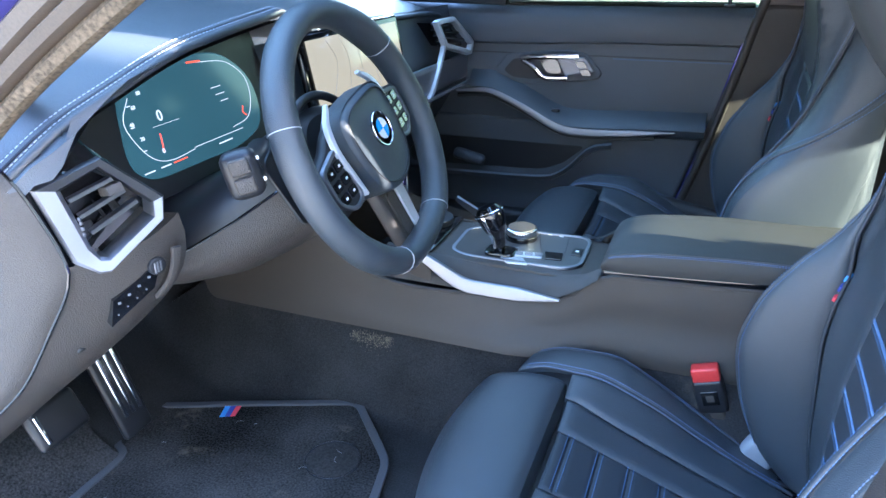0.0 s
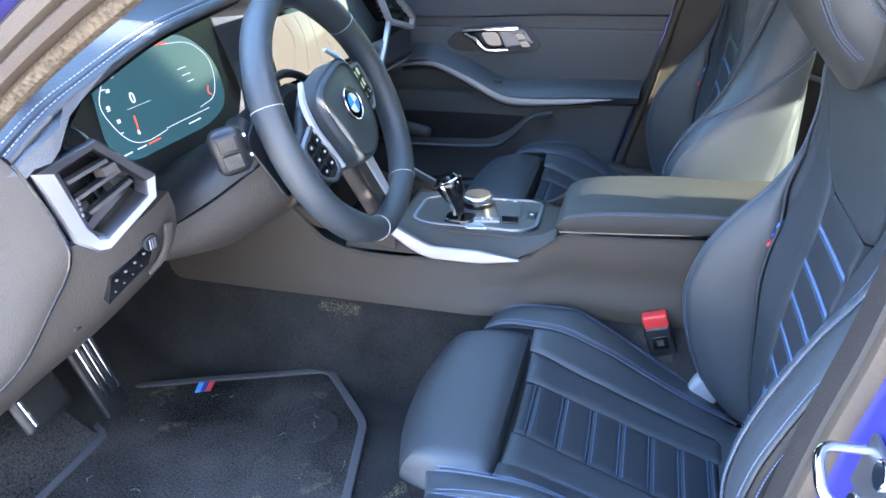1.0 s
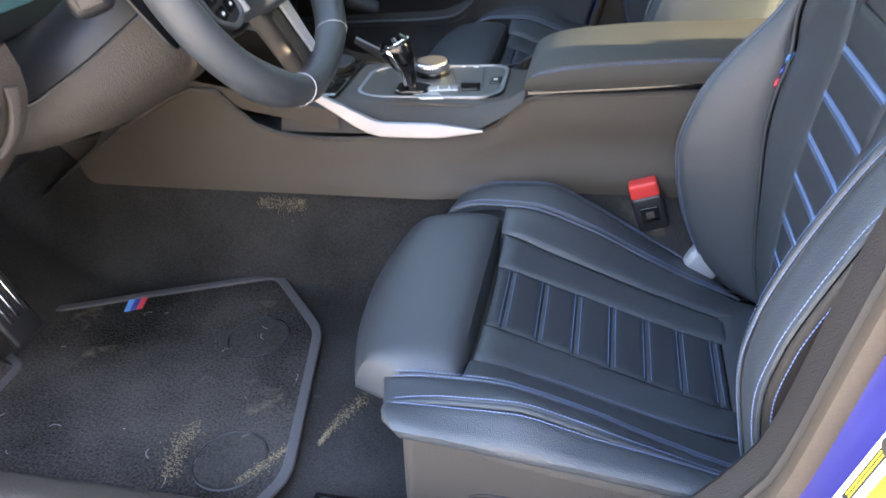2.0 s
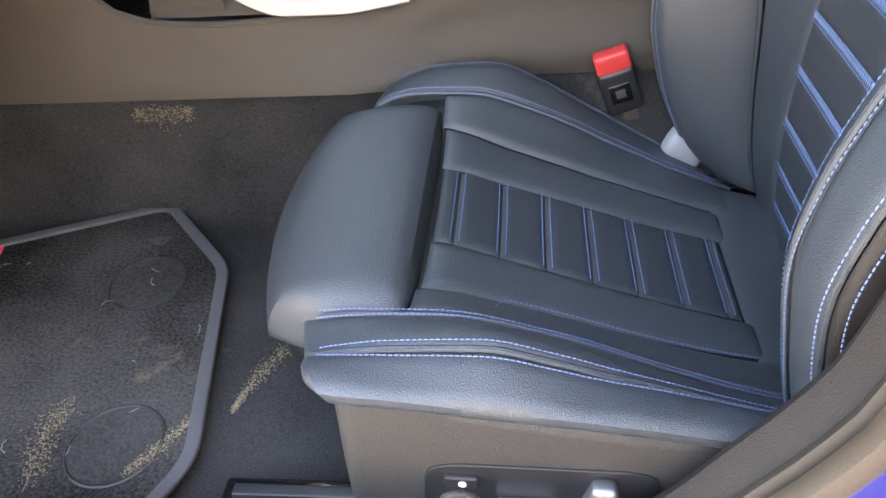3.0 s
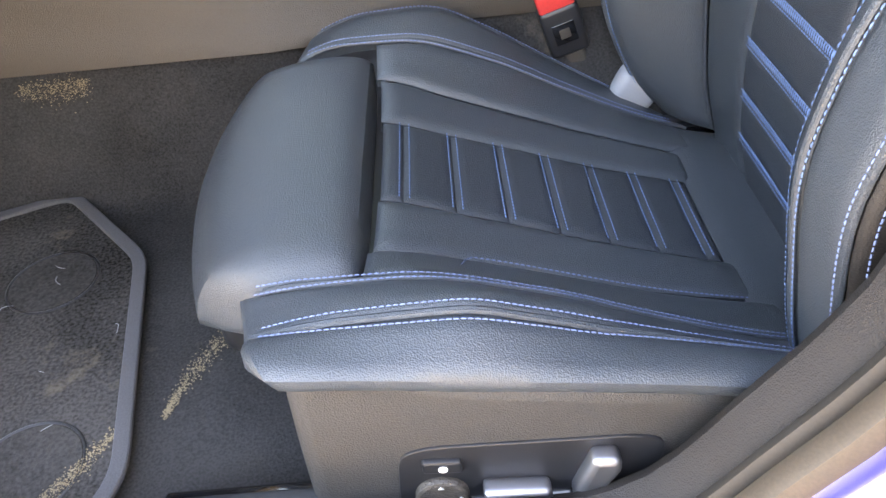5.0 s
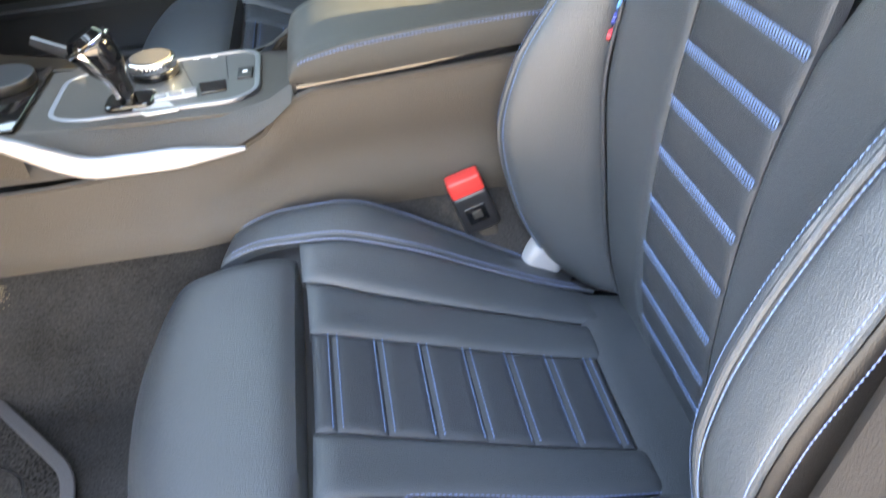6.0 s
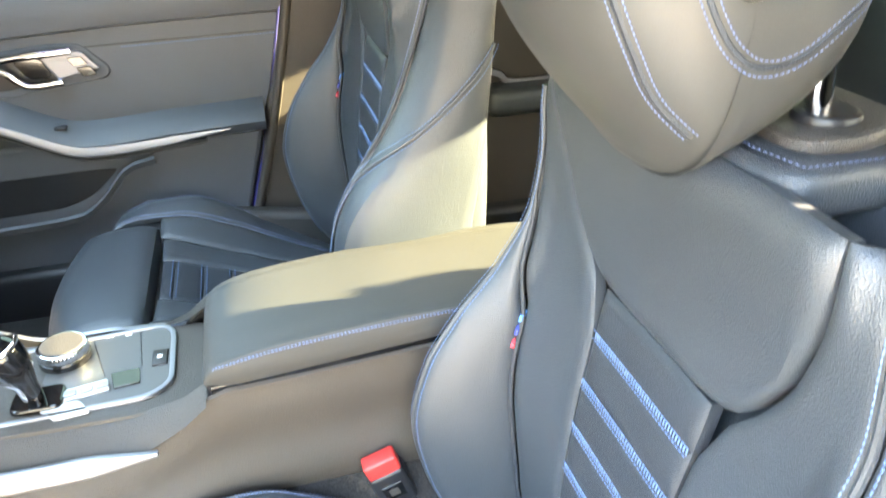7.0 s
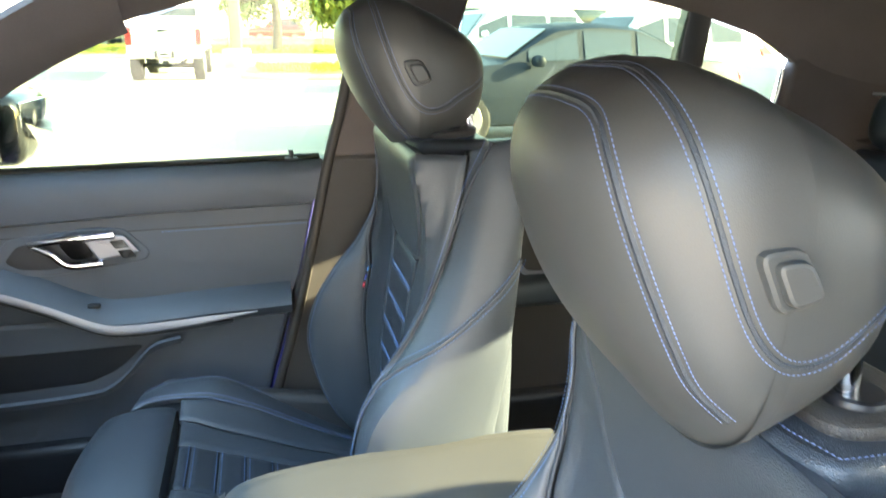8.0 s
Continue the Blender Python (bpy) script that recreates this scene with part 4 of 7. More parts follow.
part("bar", prism([(0.585, 0.90), (0.650, 0.90), (0.672, 1.165), (0.615, 1.180)], 0.04, xz(-0.68), 0.008), PLASTIC_DARK, rf)
sill = thing("door_sill", "dark plastic sill strip along the door opening", "sill", kind="structure")
part("cover", prism(rounded([(-0.80, 0.24), (-0.67, 0.24), (-0.655, 0.30), (-0.70, 0.318), (-0.79, 0.30)], 0.012), 1.25, lambda a, b, c: (-1.15 + c, a, b), 0.004), PLASTIC, sill)
part("label", rbox((0.07, 0.035, 0.002), 0.0005, (-0.98, -0.68, 0.318)), WHITE, sill, "white paper label")

# front left pillar
ap = thing("pillar_front_left", "sloping front pillar with a fuzzy seal and blue paint outside", "pillar", kind="structure")


def slope(dz, dy, n=30):
    x = np.linspace(-0.86, -0.30, n)
    z = cr(x, [-0.90, -0.84, -0.742, -0.547, -0.30], [0.50, 0.80, 0.902, 1.03, 1.17]) + dz
    return np.stack([x, np.full(n, -0.760 + dy), z], 1)


part("fuzzy_seal", grid(np.stack([slope(a, b) for a, b in ((0.002, 0.012), (0.0, 0.004), (0.003, -0.002), (0.012, -0.005), (0.018, 0.0))], 1)), mat("fuzzy_cloth", (0.10, 0.075, 0.05), 0.95, 0, 1.0, 260, 0.7, spec=0.1), ap, "tan fuzzy cloth seal")
part("rubber_seal", grid(np.stack([slope(a, b) for a, b in ((0.018, 0.0), (0.022, -0.010), (0.032, -0.014), (0.037, -0.006), (0.042, -0.012), (0.056, -0.014), (0.064, -0.004))], 1)), SEAL_SUNLIT, ap)
part("painted_pillar", grid(np.stack([slope(a, b) for a, b in ((0.062, -0.004), (0.074, -0.020), (0.13, -0.030), (0.20, -0.010), (0.26, 0.05))], 1)), PAINT, ap, "glossy blue painted pillar")


# ---- dashboard ----
dash = thing("dashboard", "black leather dashboard with pale double stitching and silver air vents", "dashboard", (-1.0, 0, 0.5))
LIP = spline([(-0.782, -0.735, 0.850), (-0.768, -0.665, 0.892), (-0.762, -0.600, 0.914), (-0.748, -0.510, 0.944), (-0.740, -0.43, 0.957), (-0.752, -0.31, 0.963), (-0.80, -0.20, 0.955), (-0.835, -0.10, 0.928), (-0.85, 0.05, 0.905), (-0.85, 0.30, 0.890), (-0.855, 0.55, 0.872), (-0.875, 0.70, 0.835)], 70)


def top_pad(i, k):
    p = LIP[i]
    far = V([-1.32, p[1] * 0.98, 0.955 - 0.10 * max(0, abs(p[1]) - 0.45)])
    q = p * (1 - k) + far * k
    q[2] += 0.012 * math.sin(math.pi * min(1, k * 1.6)) if k < 0.625 else 0
    return q


part("top_pad", grid(V([[top_pad(i, k) for k in (0, 0.01, 0.03, 0.07, 0.14, 0.25, 0.4, 0.6, 0.8, 1)] for i in range(70)])), LEATHER, dash)
part("lip_roll", tube(LIP - V([0.003, 0, 0.0045]), 0.0055, 10), LEATHER, dash)
for d in (0.012, 0.033):
    P = V([top_pad(i, d) for i in range(70)])[:44]
    part("top_stitching", sew(P + V([0, 0, 0.0012]), (0, 0, 1), 0.0064, 0.0044, 0.0007), THREAD_GREY, dash)
part("top_seam", tube(V([top_pad(i, 0.022) for i in range(70)]) - V([0, 0, 0.001]), 0.0022, 6), PLASTIC_DARK, dash)
# small grille near the front pillar
gr = part("side_grille", prism(rounded([(-0.03, -0.012), (0.03, -0.012), (0.03, 0.012), (-0.03, 0.012)], 0.01), 0.006, lambda a, b, c: (-0.822 + a * 0.8 + b * 0.5, -0.650 - a * 0.15 + b, 0.9255 + c + 0.10 * a), 0.001), PLASTIC_DARK, dash)
for k in range(5):
    part("grille_cell", disc(0.0062, 0.002, (-0.822 + (k - 2) * 0.0105, -0.652 - (k - 2) * 0.002, 0.9310 + (k - 2) * 0.001), (0, -0.1, 1), 6, 0.0005), GLOSS, gr)
# instrument hood: dark hollow behind the lip
part("hood_lining", grid(V([[LIP[i] - V([0.002, 0, 0.014]), LIP[i] - V([0.06, 0, 0.022]), LIP[i] - V([0.13, 0, 0.03])] for i in range(4, 44)])), PLASTIC_DARK, dash)


def face(y, z, lift=0.0):
    """The instrument panel's leaning plane."""
    return (-0.835 - 0.25 * (z - 0.80) + lift, y, z - 0.25 * lift)


inst = part("instrument_panel", prism(rounded([(-0.640, 0.800), (-0.60, 0.905), (-0.50, 0.945), (-0.20, 0.945), (-0.175, 0.80), (-0.23, 0.745), (-0.50, 0.748)], 0.02), 0.008, lambda a, b, c: face(a, b, c - 0.010), 0.002), PLASTIC_DARK, dash)
SCREEN = glow("instrument_screen", (0.07, 0.19, 0.23), 0.020)
WARM_W = glow("lit_white", (0.75, 0.85, 0.9), 0.045)
LIT_RED = glow("lit_red", (0.9, 0.10, 0.05), 0.07)
disp = part("display", prism(rounded([(-0.520, 0.800), (-0.500, 0.893), (-0.420, 0.918), (-0.285, 0.905), (-0.232, 0.860), (-0.236, 0.792), (-0.30, 0.774), (-0.490, 0.776)], 0.03), 0.003, lambda a, b, c: face(a, b, c), 0.001), SCREEN, inst, "lit blue-green instrument display")


def on_face(pts, r, material, name):
    part(name, tube([face(a, b, 0.0036) for a, b in pts], r, 5), material, disp)


on_face(spline([(-0.400, 0.795), (-0.446, 0.793), (-0.4755, 0.8016), (-0.495, 0.825), (-0.5033, 0.8537), (-0.484, 0.8793)], 30), 0.0005, WARM_W, "speed_scale")
on_face(spline([(-0.345, 0.900), (-0.2873, 0.892), (-0.256, 0.872), (-0.2475, 0.8531), (-0.252, 0.830), (-0.2703, 0.8089), (-0.31, 0.803)], 30), 0.0005, WARM_W, "power_scale")
on_face([(-0.362, 0.902), (-0.335, 0.900)], 0.0013, LIT_RED, "red_zone")
on_face(spline([(-0.4563, 0.806), (-0.4535, 0.818), (-0.4521, 0.8288)], 10), 0.0010, LIT_RED, "needle")
on_face(spline([(-0.272, 0.812), (-0.278, 0.818), (-0.274, 0.826)], 10), 0.0009, LIT_RED, "fuel_needle")
on_face([(-0.40, 0.797), (-0.29, 0.797)], 0.0005, WARM_W, "divider_line")
on_face([(-0.46, 0.838), (-0.41, 0.838)], 0.0003, WARM_W, "divider_line")
for k, (a, b) in enumerate([(-0.497, 0.815), (-0.503, 0.845), (-0.498, 0.870), (-0.480, 0.893), (-0.455, 0.906)]):
    on_face([(a + 0.008, b), (a + 0.014, b)], 0.0007, WARM_W, "scale_tick")
for k in range(3):
    on_face([(-0.330 + 0.006 * k, 0.862 - 0.010 * k), (-0.309 + 0.004 * k, 0.862 - 0.010 * k)], 0.0006, WARM_W, "text_bar")
for a0, a1, m_ in ((-0.500, -0.482, WARM_W), (-0.470, -0.452, WARM_W), (-0.446, -0.420, LIT_RED), (-0.350, -0.320, WARM_W)):
    on_face([(a0, 0.789), (a1, 0.789)], 0.0009, m_, "text_bar")


def letters(name, text, size, m, material, parent, depth=0.0004):
    """Writing in the built-in font, as a mesh."""
    cu = bpy.data.curves.new(name, "FONT")
    cu.body, cu.size, cu.extrude, cu.align_x, cu.align_y = text, size, depth, "CENTER", "CENTER"
    tmp = new(name, cu)
    dg = bpy.context.evaluated_depsgraph_get()
    me = bpy.data.meshes.new_from_object(tmp.evaluated_get(dg))
    bpy.data.objects.remove(tmp)
    me.materials.clear()
    me.materials.append(material)
    me.transform(m)
    ob = new(name, me)
    ob.parent = parent
    ob.matrix_parent_inverse = parent.matrix_basis.inverted()
    return ob




def face_text(text, size, y, z, material):
    letters("digits", text, size, Matrix.Translation(face(y, z, 0.0042)) @ Matrix.Rotation(radians(90), 4, "Z") @ Matrix.Rotation(radians(76), 4, "X"), material, disp)


face_text("0", 0.020, -0.4428, 0.849, WARM_W)
for tx, a, b in (("20", -0.4838, 0.8294), ("40", -0.4923, 0.8486), ("60", -0.4809, 0.8672), ("80", -0.4648, 0.8819)):
    face_text(tx, 0.007, a, b, WARM_W)
face_text("0", 0.009, -0.4563, 0.8075, WARM_W)

# driver's air vent: wide silver surround, dark slats
vent = part("side_vent", prism([(0, 0), (1, 0), (1, 1), (0, 1)], 1, lambda a, b, c: tuple((V([-0.765, -0.722, 0.845]) * (1 - a) * (1 - b) + V([-0.748, -0.690, 0.762]) * a * (1 - b) + V([-0.728, -0.602, 0.808]) * a * b + V([-0.742, -0.665, 0.855]) * (1 - a) * b) - V([0.05, -0.01, 0]) * (1 - c)), 0.0), GLOSS, dash, "dark hollow of an air vent")
VQ = [V([-0.752, -0.708, 0.846]), V([-0.732, -0.690, 0.764]), V([-0.699, -0.626, 0.802]), V([-0.724, -0.662, 0.858])]
OUTER = V([(-0.757, -0.719, 0.848), (-0.740, -0.704, 0.770), (-0.727, -0.688, 0.754), (-0.721, -0.679, 0.753), (-0.694, -0.624, 0.794), (-0.694, -0.619, 0.818), (-0.724, -0.662, 0.868)])
INNER = V([(-0.744, -0.697, 0.842), (-0.731, -0.688, 0.784), (-0.727, -0.683, 0.770), (-0.722, -0.677, 0.768), (-0.701, -0.632, 0.799), (-0.702, -0.630, 0.813), (-0.727, -0.665, 0.857)])
OFF = V([0.85, -0.5, 0.1])


def surround(ids, name, material, label):
    """A run of the vent surround: outer flank, bevelled face, inner flank."""
    ring = [[OUTER[i] - OFF * 0.012, OUTER[i] - OFF * 0.001, OUTER[i] * 0.85 + INNER[i] * 0.15 + OFF * 0.002, OUTER[i] * 0.2 + INNER[i] * 0.8 + OFF * 0.001, INNER[i] - OFF * 0.003, INNER[i] - OFF * 0.030] for i in ids]
    part(name, grid(V(ring)), material, vent, label)


surround((0, 1, 2, 3, 4, 5), "vent_frame", ALU, "satin silver vent surround")
surround((5, 6, 0), "vent_frame_top", PLASTIC_DARK, "dark upper edge of the vent")
for k in range(3):
    f = 0.27 + 0.23 * k
    a, b = VQ[0] * (1 - f) + VQ[1] * f, VQ[3] * (1 - f) + VQ[2] * f
    part("vent_slat", strip([a * (1 - s) + b * s - V([0.006, -0.004, 0]) for s in np.linspace(0.2, 0.92, 6)], (-0.2, 0.1, 0.9), 0.022, 0.005), PLASTIC_DARK, vent)
for k in range(2):
    f = 0.42 + 0.22 * k
    a, b = VQ[0] * (1 - f) + VQ[3] * f, VQ[1] * (1 - f) + VQ[2] * f
    part("vent_vane", strip([a * (1 - s) + b * s - V([0.022, -0.012, 0]) for s in np.linspace(0.2, 0.85, 5)], (-0.4, 0.9, 0), 0.016, 0.003), PLASTIC_DARK, vent)
c0 = VQ[0] * 0.30 + VQ[1] * 0.42 + VQ[2] * 0.10 + VQ[3] * 0.18
part("vent_tab", strip([c0 + V([0.010, 0.018, 0.020]), c0 + V([0.014, 0.034, 0.022])], (-0.2, 0.1, 0.9), 0.018, 0.009), PLASTIC, vent)
wheel_c = VQ[0] * 0.30 + VQ[1] * 0.52 + VQ[2] * 0.10 + VQ[3] * 0.08 - V([0.012, -0.004, 0])
part("vent_wheel", disc(0.018, 0.008, wheel_c - V([0.010, 0, 0.004]), (0.5, -0.2, 0.55), 28), PLASTIC_DARK, vent)
for k in range(7):
    t = -1.1 + 0.36 * k
    part("wheel_rib", rbox((0.003, 0.003, 0.004), 0.0008, tuple(wheel_c + V([0.006 + 0.004 * math.cos(t), -0.006, 0.018 * math.sin(t) - 0.004]))), ALU, vent)

# end cap, knee panel and light switches
L = spline([(-0.746, -0.706, 0.766), (-0.752, -0.706, 0.745), (-0.790, -0.703, 0.690), (-0.860, -0.700, 0.600), (-0.935, -0.700, 0.530), (-1.06, -0.700, 0.42)], 24)
Rr = spline([(-0.700, -0.596, 0.790), (-0.700, -0.590, 0.752), (-0.724, -0.592, 0.700), (-0.800, -0.595, 0.625), (-0.900, -0.600, 0.545), (-1.05, -0.60, 0.42)], 24)
part("knee_panel", grid(V([[L[i] * (1 - k) + Rr[i] * k + V([0.012, 0, -0.006]) * math.sin(math.pi * k) for k in np.linspace(0, 1, 9)] for i in range(24)])), PLASTIC, dash)
part("knee_panel_side", grid(V([[Rr[i], Rr[i] + V([-0.05, 0.012, -0.01]), Rr[i] + V([-0.14, 0.02, 0.02])] for i in range(24)])), PLASTIC, dash)
CAPL = spline([(-0.800, -0.722, 0.880), (-0.772, -0.724, 0.862), (-0.757, -0.720, 0.835), (-0.744, -0.708, 0.775), (-0.752, -0.706, 0.742), (-0.790, -0.703, 0.690), (-0.860, -0.700, 0.600), (-0.935, -0.700, 0.530), (-1.06, -0.700, 0.42)], 40)
part("end_cap", grid(V([[p + V([-a, -b, c]) for a, b, c in ((0, 0.004, 0), (0.004, 0.009, 0), (0.014, 0.016, 0.002), (0.035, 0.024, 0.006), (0.08, 0.032, 0.014), (0.15, 0.038, 0.025), (0.30, 0.044, 0.05))] for p in CAPL])), PLASTIC, dash, "smooth dark end cover of the dashboard")
part("cap_gap", tube(CAPL + V([0.001, -0.003, 0]), 0.0018, 6), GLOSS, dash)
part("corner_cover", grid(V([[LIP[i] - V([0.002, 0, 0.006]), LIP[i] * 0.5 + q * 0.5 + V([0.004, -0.004, 0.004]), q] for i, q in zip(range(0, 14, 2), spline([(-0.762, -0.724, 0.842), (-0.755, -0.716, 0.852), (-0.744, -0.695, 0.857), (-0.752, -0.675, 0.880), (-0.757, -0.658, 0.898)], 7))])), LEATHER, dash)
part("gloss_panel", grid(V([[(-0.744, -0.692, 0.856), (-0.752, -0.678, 0.872), (-0.764, -0.664, 0.892)], [(-0.730, -0.662, 0.860), (-0.760, -0.645, 0.872), (-0.790, -0.635, 0.895)], [(-0.716, -0.640, 0.838), (-0.760, -0.618, 0.848), (-0.815, -0.600, 0.860)], [(-0.700, -0.618, 0.812), (-0.750, -0.592, 0.810), (-0.815, -0.560, 0.800)]])), GLOSS, dash, "gloss black panel beside the instruments")
SW = [V([-0.742, -0.668, 0.713]), V([-0.756, -0.664, 0.677]), V([-0.724, -0.626, 0.713]), V([-0.707, -0.627, 0.750])]
swp = part("light_switch_panel", prism([(0, 0), (1, 0), (1, 1), (0, 1)], 1, lambda a, b, c: tuple(SW[0] * (1 - a) * (1 - b) + SW[1] * a * (1 - b) + SW[2] * a * b + SW[3] * (1 - a) * b + V([0.9, -0.4, -0.25]) * (0.014 * c - 0.009)), 0.0), GLOSS, dash, "gloss black light switches with white marks")
for i in range(2):
    for j in range(4):
        a, b = 0.28 + 0.44 * i, 0.14 + 0.21 * j
        p = SW[0] * (1 - a) * (1 - b) + SW[1] * a * (1 - b) + SW[2] * a * b + SW[3] * (1 - a) * b + V([0.9, -0.4, -0.25]) * 0.0055
        part("switch_mark", moved(rbox((0.0012, 0.0030 if i == 0 else 0.0016, 0.0024 if i == 0 else 0.0014), 0.0002), pose(*p, 0, 12, -25)), DIM_PRINT, swp)
part("dimmer_wheel", moved(disc(0.010, 0.006, (0, 0, 0), (1, -0.4, 0)), pose(-0.710, -0.631, 0.742)), PLASTIC_DARK, swp)
for k in range(4):
    part("dimmer_rib", rbox((0.002, 0.0022, 0.012), 0.0005, (-0.7035, -0.638 + 0.004 * k, 0.742)), ALU, swp)
part("switch_bezel", strip(spline([(-0.697, -0.612, 0.758), (-0.700, -0.614, 0.738), (-0.710, -0.617, 0.716), (-0.726, -0.622, 0.698)], 10), (1, -0.4, -0.2), np.linspace(0.011, 0.004, 10), 0.005), PLASTIC, dash)
part("pull_recess", moved(rbox((0.012, 0.055, 0.014), 0.005), pose(-0.802, -0.645, 0.640, 0, 40, -8)), PLASTIC_DARK, dash)

# lower dash under the column and the passenger's side
prof = [(-0.86, 0.90), (-0.845, 0.86), (-0.825, 0.80), (-0.822, 0.745), (-0.85, 0.68), (-0.90, 0.60), (-0.98, 0.50), (-1.12, 0.40)]
part("passenger_face", grid(V([[(x - 0.02 * max(0, y - 0.3), y, z - 0.03 * max(0, y)) for x, z in prof] for y in np.linspace(-0.20, 0.69, 20)])), LEATHER, dash)
part("passenger_trim", strip([(-0.806 - 0.02 * max(0, y - 0.3), y, 0.755 - 0.03 * max(0, y)) for y in np.linspace(-0.10, 0.64, 20)], (1, 0, 0), 0.06, 0.010), ALU, dash, "brushed silver trim panel")
part("trim_accent", strip([(-0.800 - 0.02 * max(0, y - 0.3), y, 0.715 - 0.03 * max(0, y)) for y in np.linspace(-0.10, 0.66, 20)], (1, 0, 0), 0.010, 0.012), CHROME, dash)
part("lower_cover", grid(V([[(x, y, z) for x, z in ((-0.86, 0.75), (-0.82, 0.70), (-0.84, 0.645), (-0.95, 0.56), (-1.15, 0.45))] for y in np.linspace(-0.585, -0.17, 10)])), PLASTIC_DARK, dash)
part("bulkhead", rbox((0.04, 1.44, 0.75), 0.01, (-1.30, 0, 0.62)), PLASTIC_DARK, dash)
VC = [V(p) for p in ((-0.812, 0.428, 0.862), (-0.808, 0.522, 0.860), (-0.800, 0.640, 0.790), (-0.800, 0.622, 0.768), (-0.806, 0.470, 0.806))]
rv = part("passenger_vent", prism([(p[1], p[2]) for p in VC], 0.05, lambda a, b, c: (-0.868 + c, a, b), 0.004), GLOSS, dash, "dark hollow of an air vent")
part("passenger_vent_frame", strip(even(V([(VC[k] * (1 - f) + VC[(k + 1) % 5] * f) for k in range(5) for f in (0.0, 0.5)] + [VC[0]]), 50)[:-1], (1, 0, 0.2), 0.012, 0.014, closed=True), BRIGHT_SATIN, rv, "bright silver vent surround")
for k in range(3):
    f = 0.25 + 0.25 * k
    part("vent_slat", strip([VC[0] * (1 - f) + VC[4] * f + V([-0.004, 0, 0]), VC[1] * (1 - f) + VC[3] * f * 0.5 + VC[2] * f * 0.5 + V([-0.004, 0, 0])], (-0.5, 0, 0.9), 0.018, 0.004), PLASTIC_DARK, rv)
part("vent_vane", strip([VC[0] * 0.5 + VC[1] * 0.5 + V([-0.012, 0, 0]), VC[4] * 0.6 + VC[3] * 0.4 + V([-0.012, 0, 0])], (0, 1, 0), 0.014, 0.003), PLASTIC_DARK, rv)
part("trim_edge", strip(spline([(-0.806, 0.468, 0.806), (-0.802, 0.43, 0.77), (-0.800, 0.39, 0.73), (-0.800, 0.35, 0.697)], 14), (1, 0, 0.2), 0.012, 0.010), BRIGHT_SATIN, dash, "satin silver trim edge")
# centre screen
MAP = glow("map_screen", (0.62, 0.53, 0.37), 0.030)
scr = part("centre_screen", moved(rbox((0.014, 0.315, 0.132), 0.006), pose(-0.795, 0.012, 0.845, 0, -12, -6)), GLOSS, dash)
part("screen_picture", moved(rbox((0.002, 0.285, 0.108), 0.0008), pose(-0.786, 0.012, 0.846, 0, -12, -6)), MAP, scr, "lit beige map on the screen")
for k in range(5):
    part("map_road", moved(tube(spline([(0.0014, -0.09 + 0.04 * k, 0.05), (0.0014, -0.07 + 0.035 * k, 0.01), (0.0014, -0.10 + 0.05 * k, -0.048)], 10), 0.0003, 4), pose(-0.786, 0.012, 0.846, 0, -12, -6)), DIM_PRINT, scr)

# ---- steering column, stalk and wheel ----
AX = V([math.cos(radians(24)), 0, math.sin(radians(24))])
WC = V([-0.594, -0.360, 0.820])
UPW = V([-math.sin(radians(24)), 0, math.cos(radians(24))])
col = thing("steering_column", "dark plastic steering column cover", "steering column", (-0.8, -0.36, 0.7))
up_r, low_r = [], []
for d, w, h, up in ((0.045, 0.058, 0.050, 0.0), (0.055, 0.078, 0.066, -0.004), (0.09, 0.098, 0.074, -0.014), (0.14, 0.130, 0.072, -0.026), (0.19, 0.165, 0.068, -0.034), (0.25, 0.185, 0.062, -0.030), (0.32, 0.19, 0.055, -0.02)):
    c = WC - AX * d + UPW * up
    for out, a0, a1 in ((up_r, 0, np.pi), (low_r, np.pi, 2 * np.pi)):
        out.append([c + V([0, 1, 0]) * w * math.copysign(abs(math.cos(t)) ** 0.75, math.cos(t)) * (1.0 if math.cos(t) < 0 else 0.75) + UPW * (h * math.copysign(abs(math.sin(t)) ** 0.8, math.sin(t)) - (0.003 if out is low_r else 0)) for t in np.linspace(a0, a1, 24)])
part("upper_shroud", grid(V(up_r)), PLASTIC_DARK, col)
part("lower_shroud", grid(V(low_r)), PLASTIC, col)
part("front_plate", ([tuple(p) for p in up_r[0] + low_r[0]], [tuple(range(48))]), PLASTIC_DARK, col)
part("shroud_joint", tube([r[-1] - UPW * 0.0015 for r in up_r], 0.002, 6), GLOSS, col)
part("cover_ring", tube([WC - AX * 0.050 + V([0, 1, 0]) * 0.085 * math.cos(t) + UPW * 0.075 * math.sin(t) for t in np.linspace(0, 2 * np.pi, 40, endpoint=False)], 0.006, closed=True), PLASTIC_DARK, col)
stalk = part("stalk", tube([(-0.690, -0.45, 0.818), (-0.665, -0.50, 0.822), (-0.645, -0.545, 0.828)], [0.017, 0.015, 0.019], 14), PLASTIC_DARK, col)
part("stalk_end", moved(rbox((0.040, 0.030, 0.054), 0.012, (0, 0, 0), 4), pose(-0.640, -0.556, 0.828, 0, -14, 30)), PLASTIC_DARK, stalk)
for dz in (0.012, -0.009):
    part("stalk_button", moved(rbox((0.022, 0.006, 0.018), 0.003, (0.002, -0.017, dz)), pose(-0.640, -0.556, 0.828, 0, -14, 30)), PLASTIC, stalk)
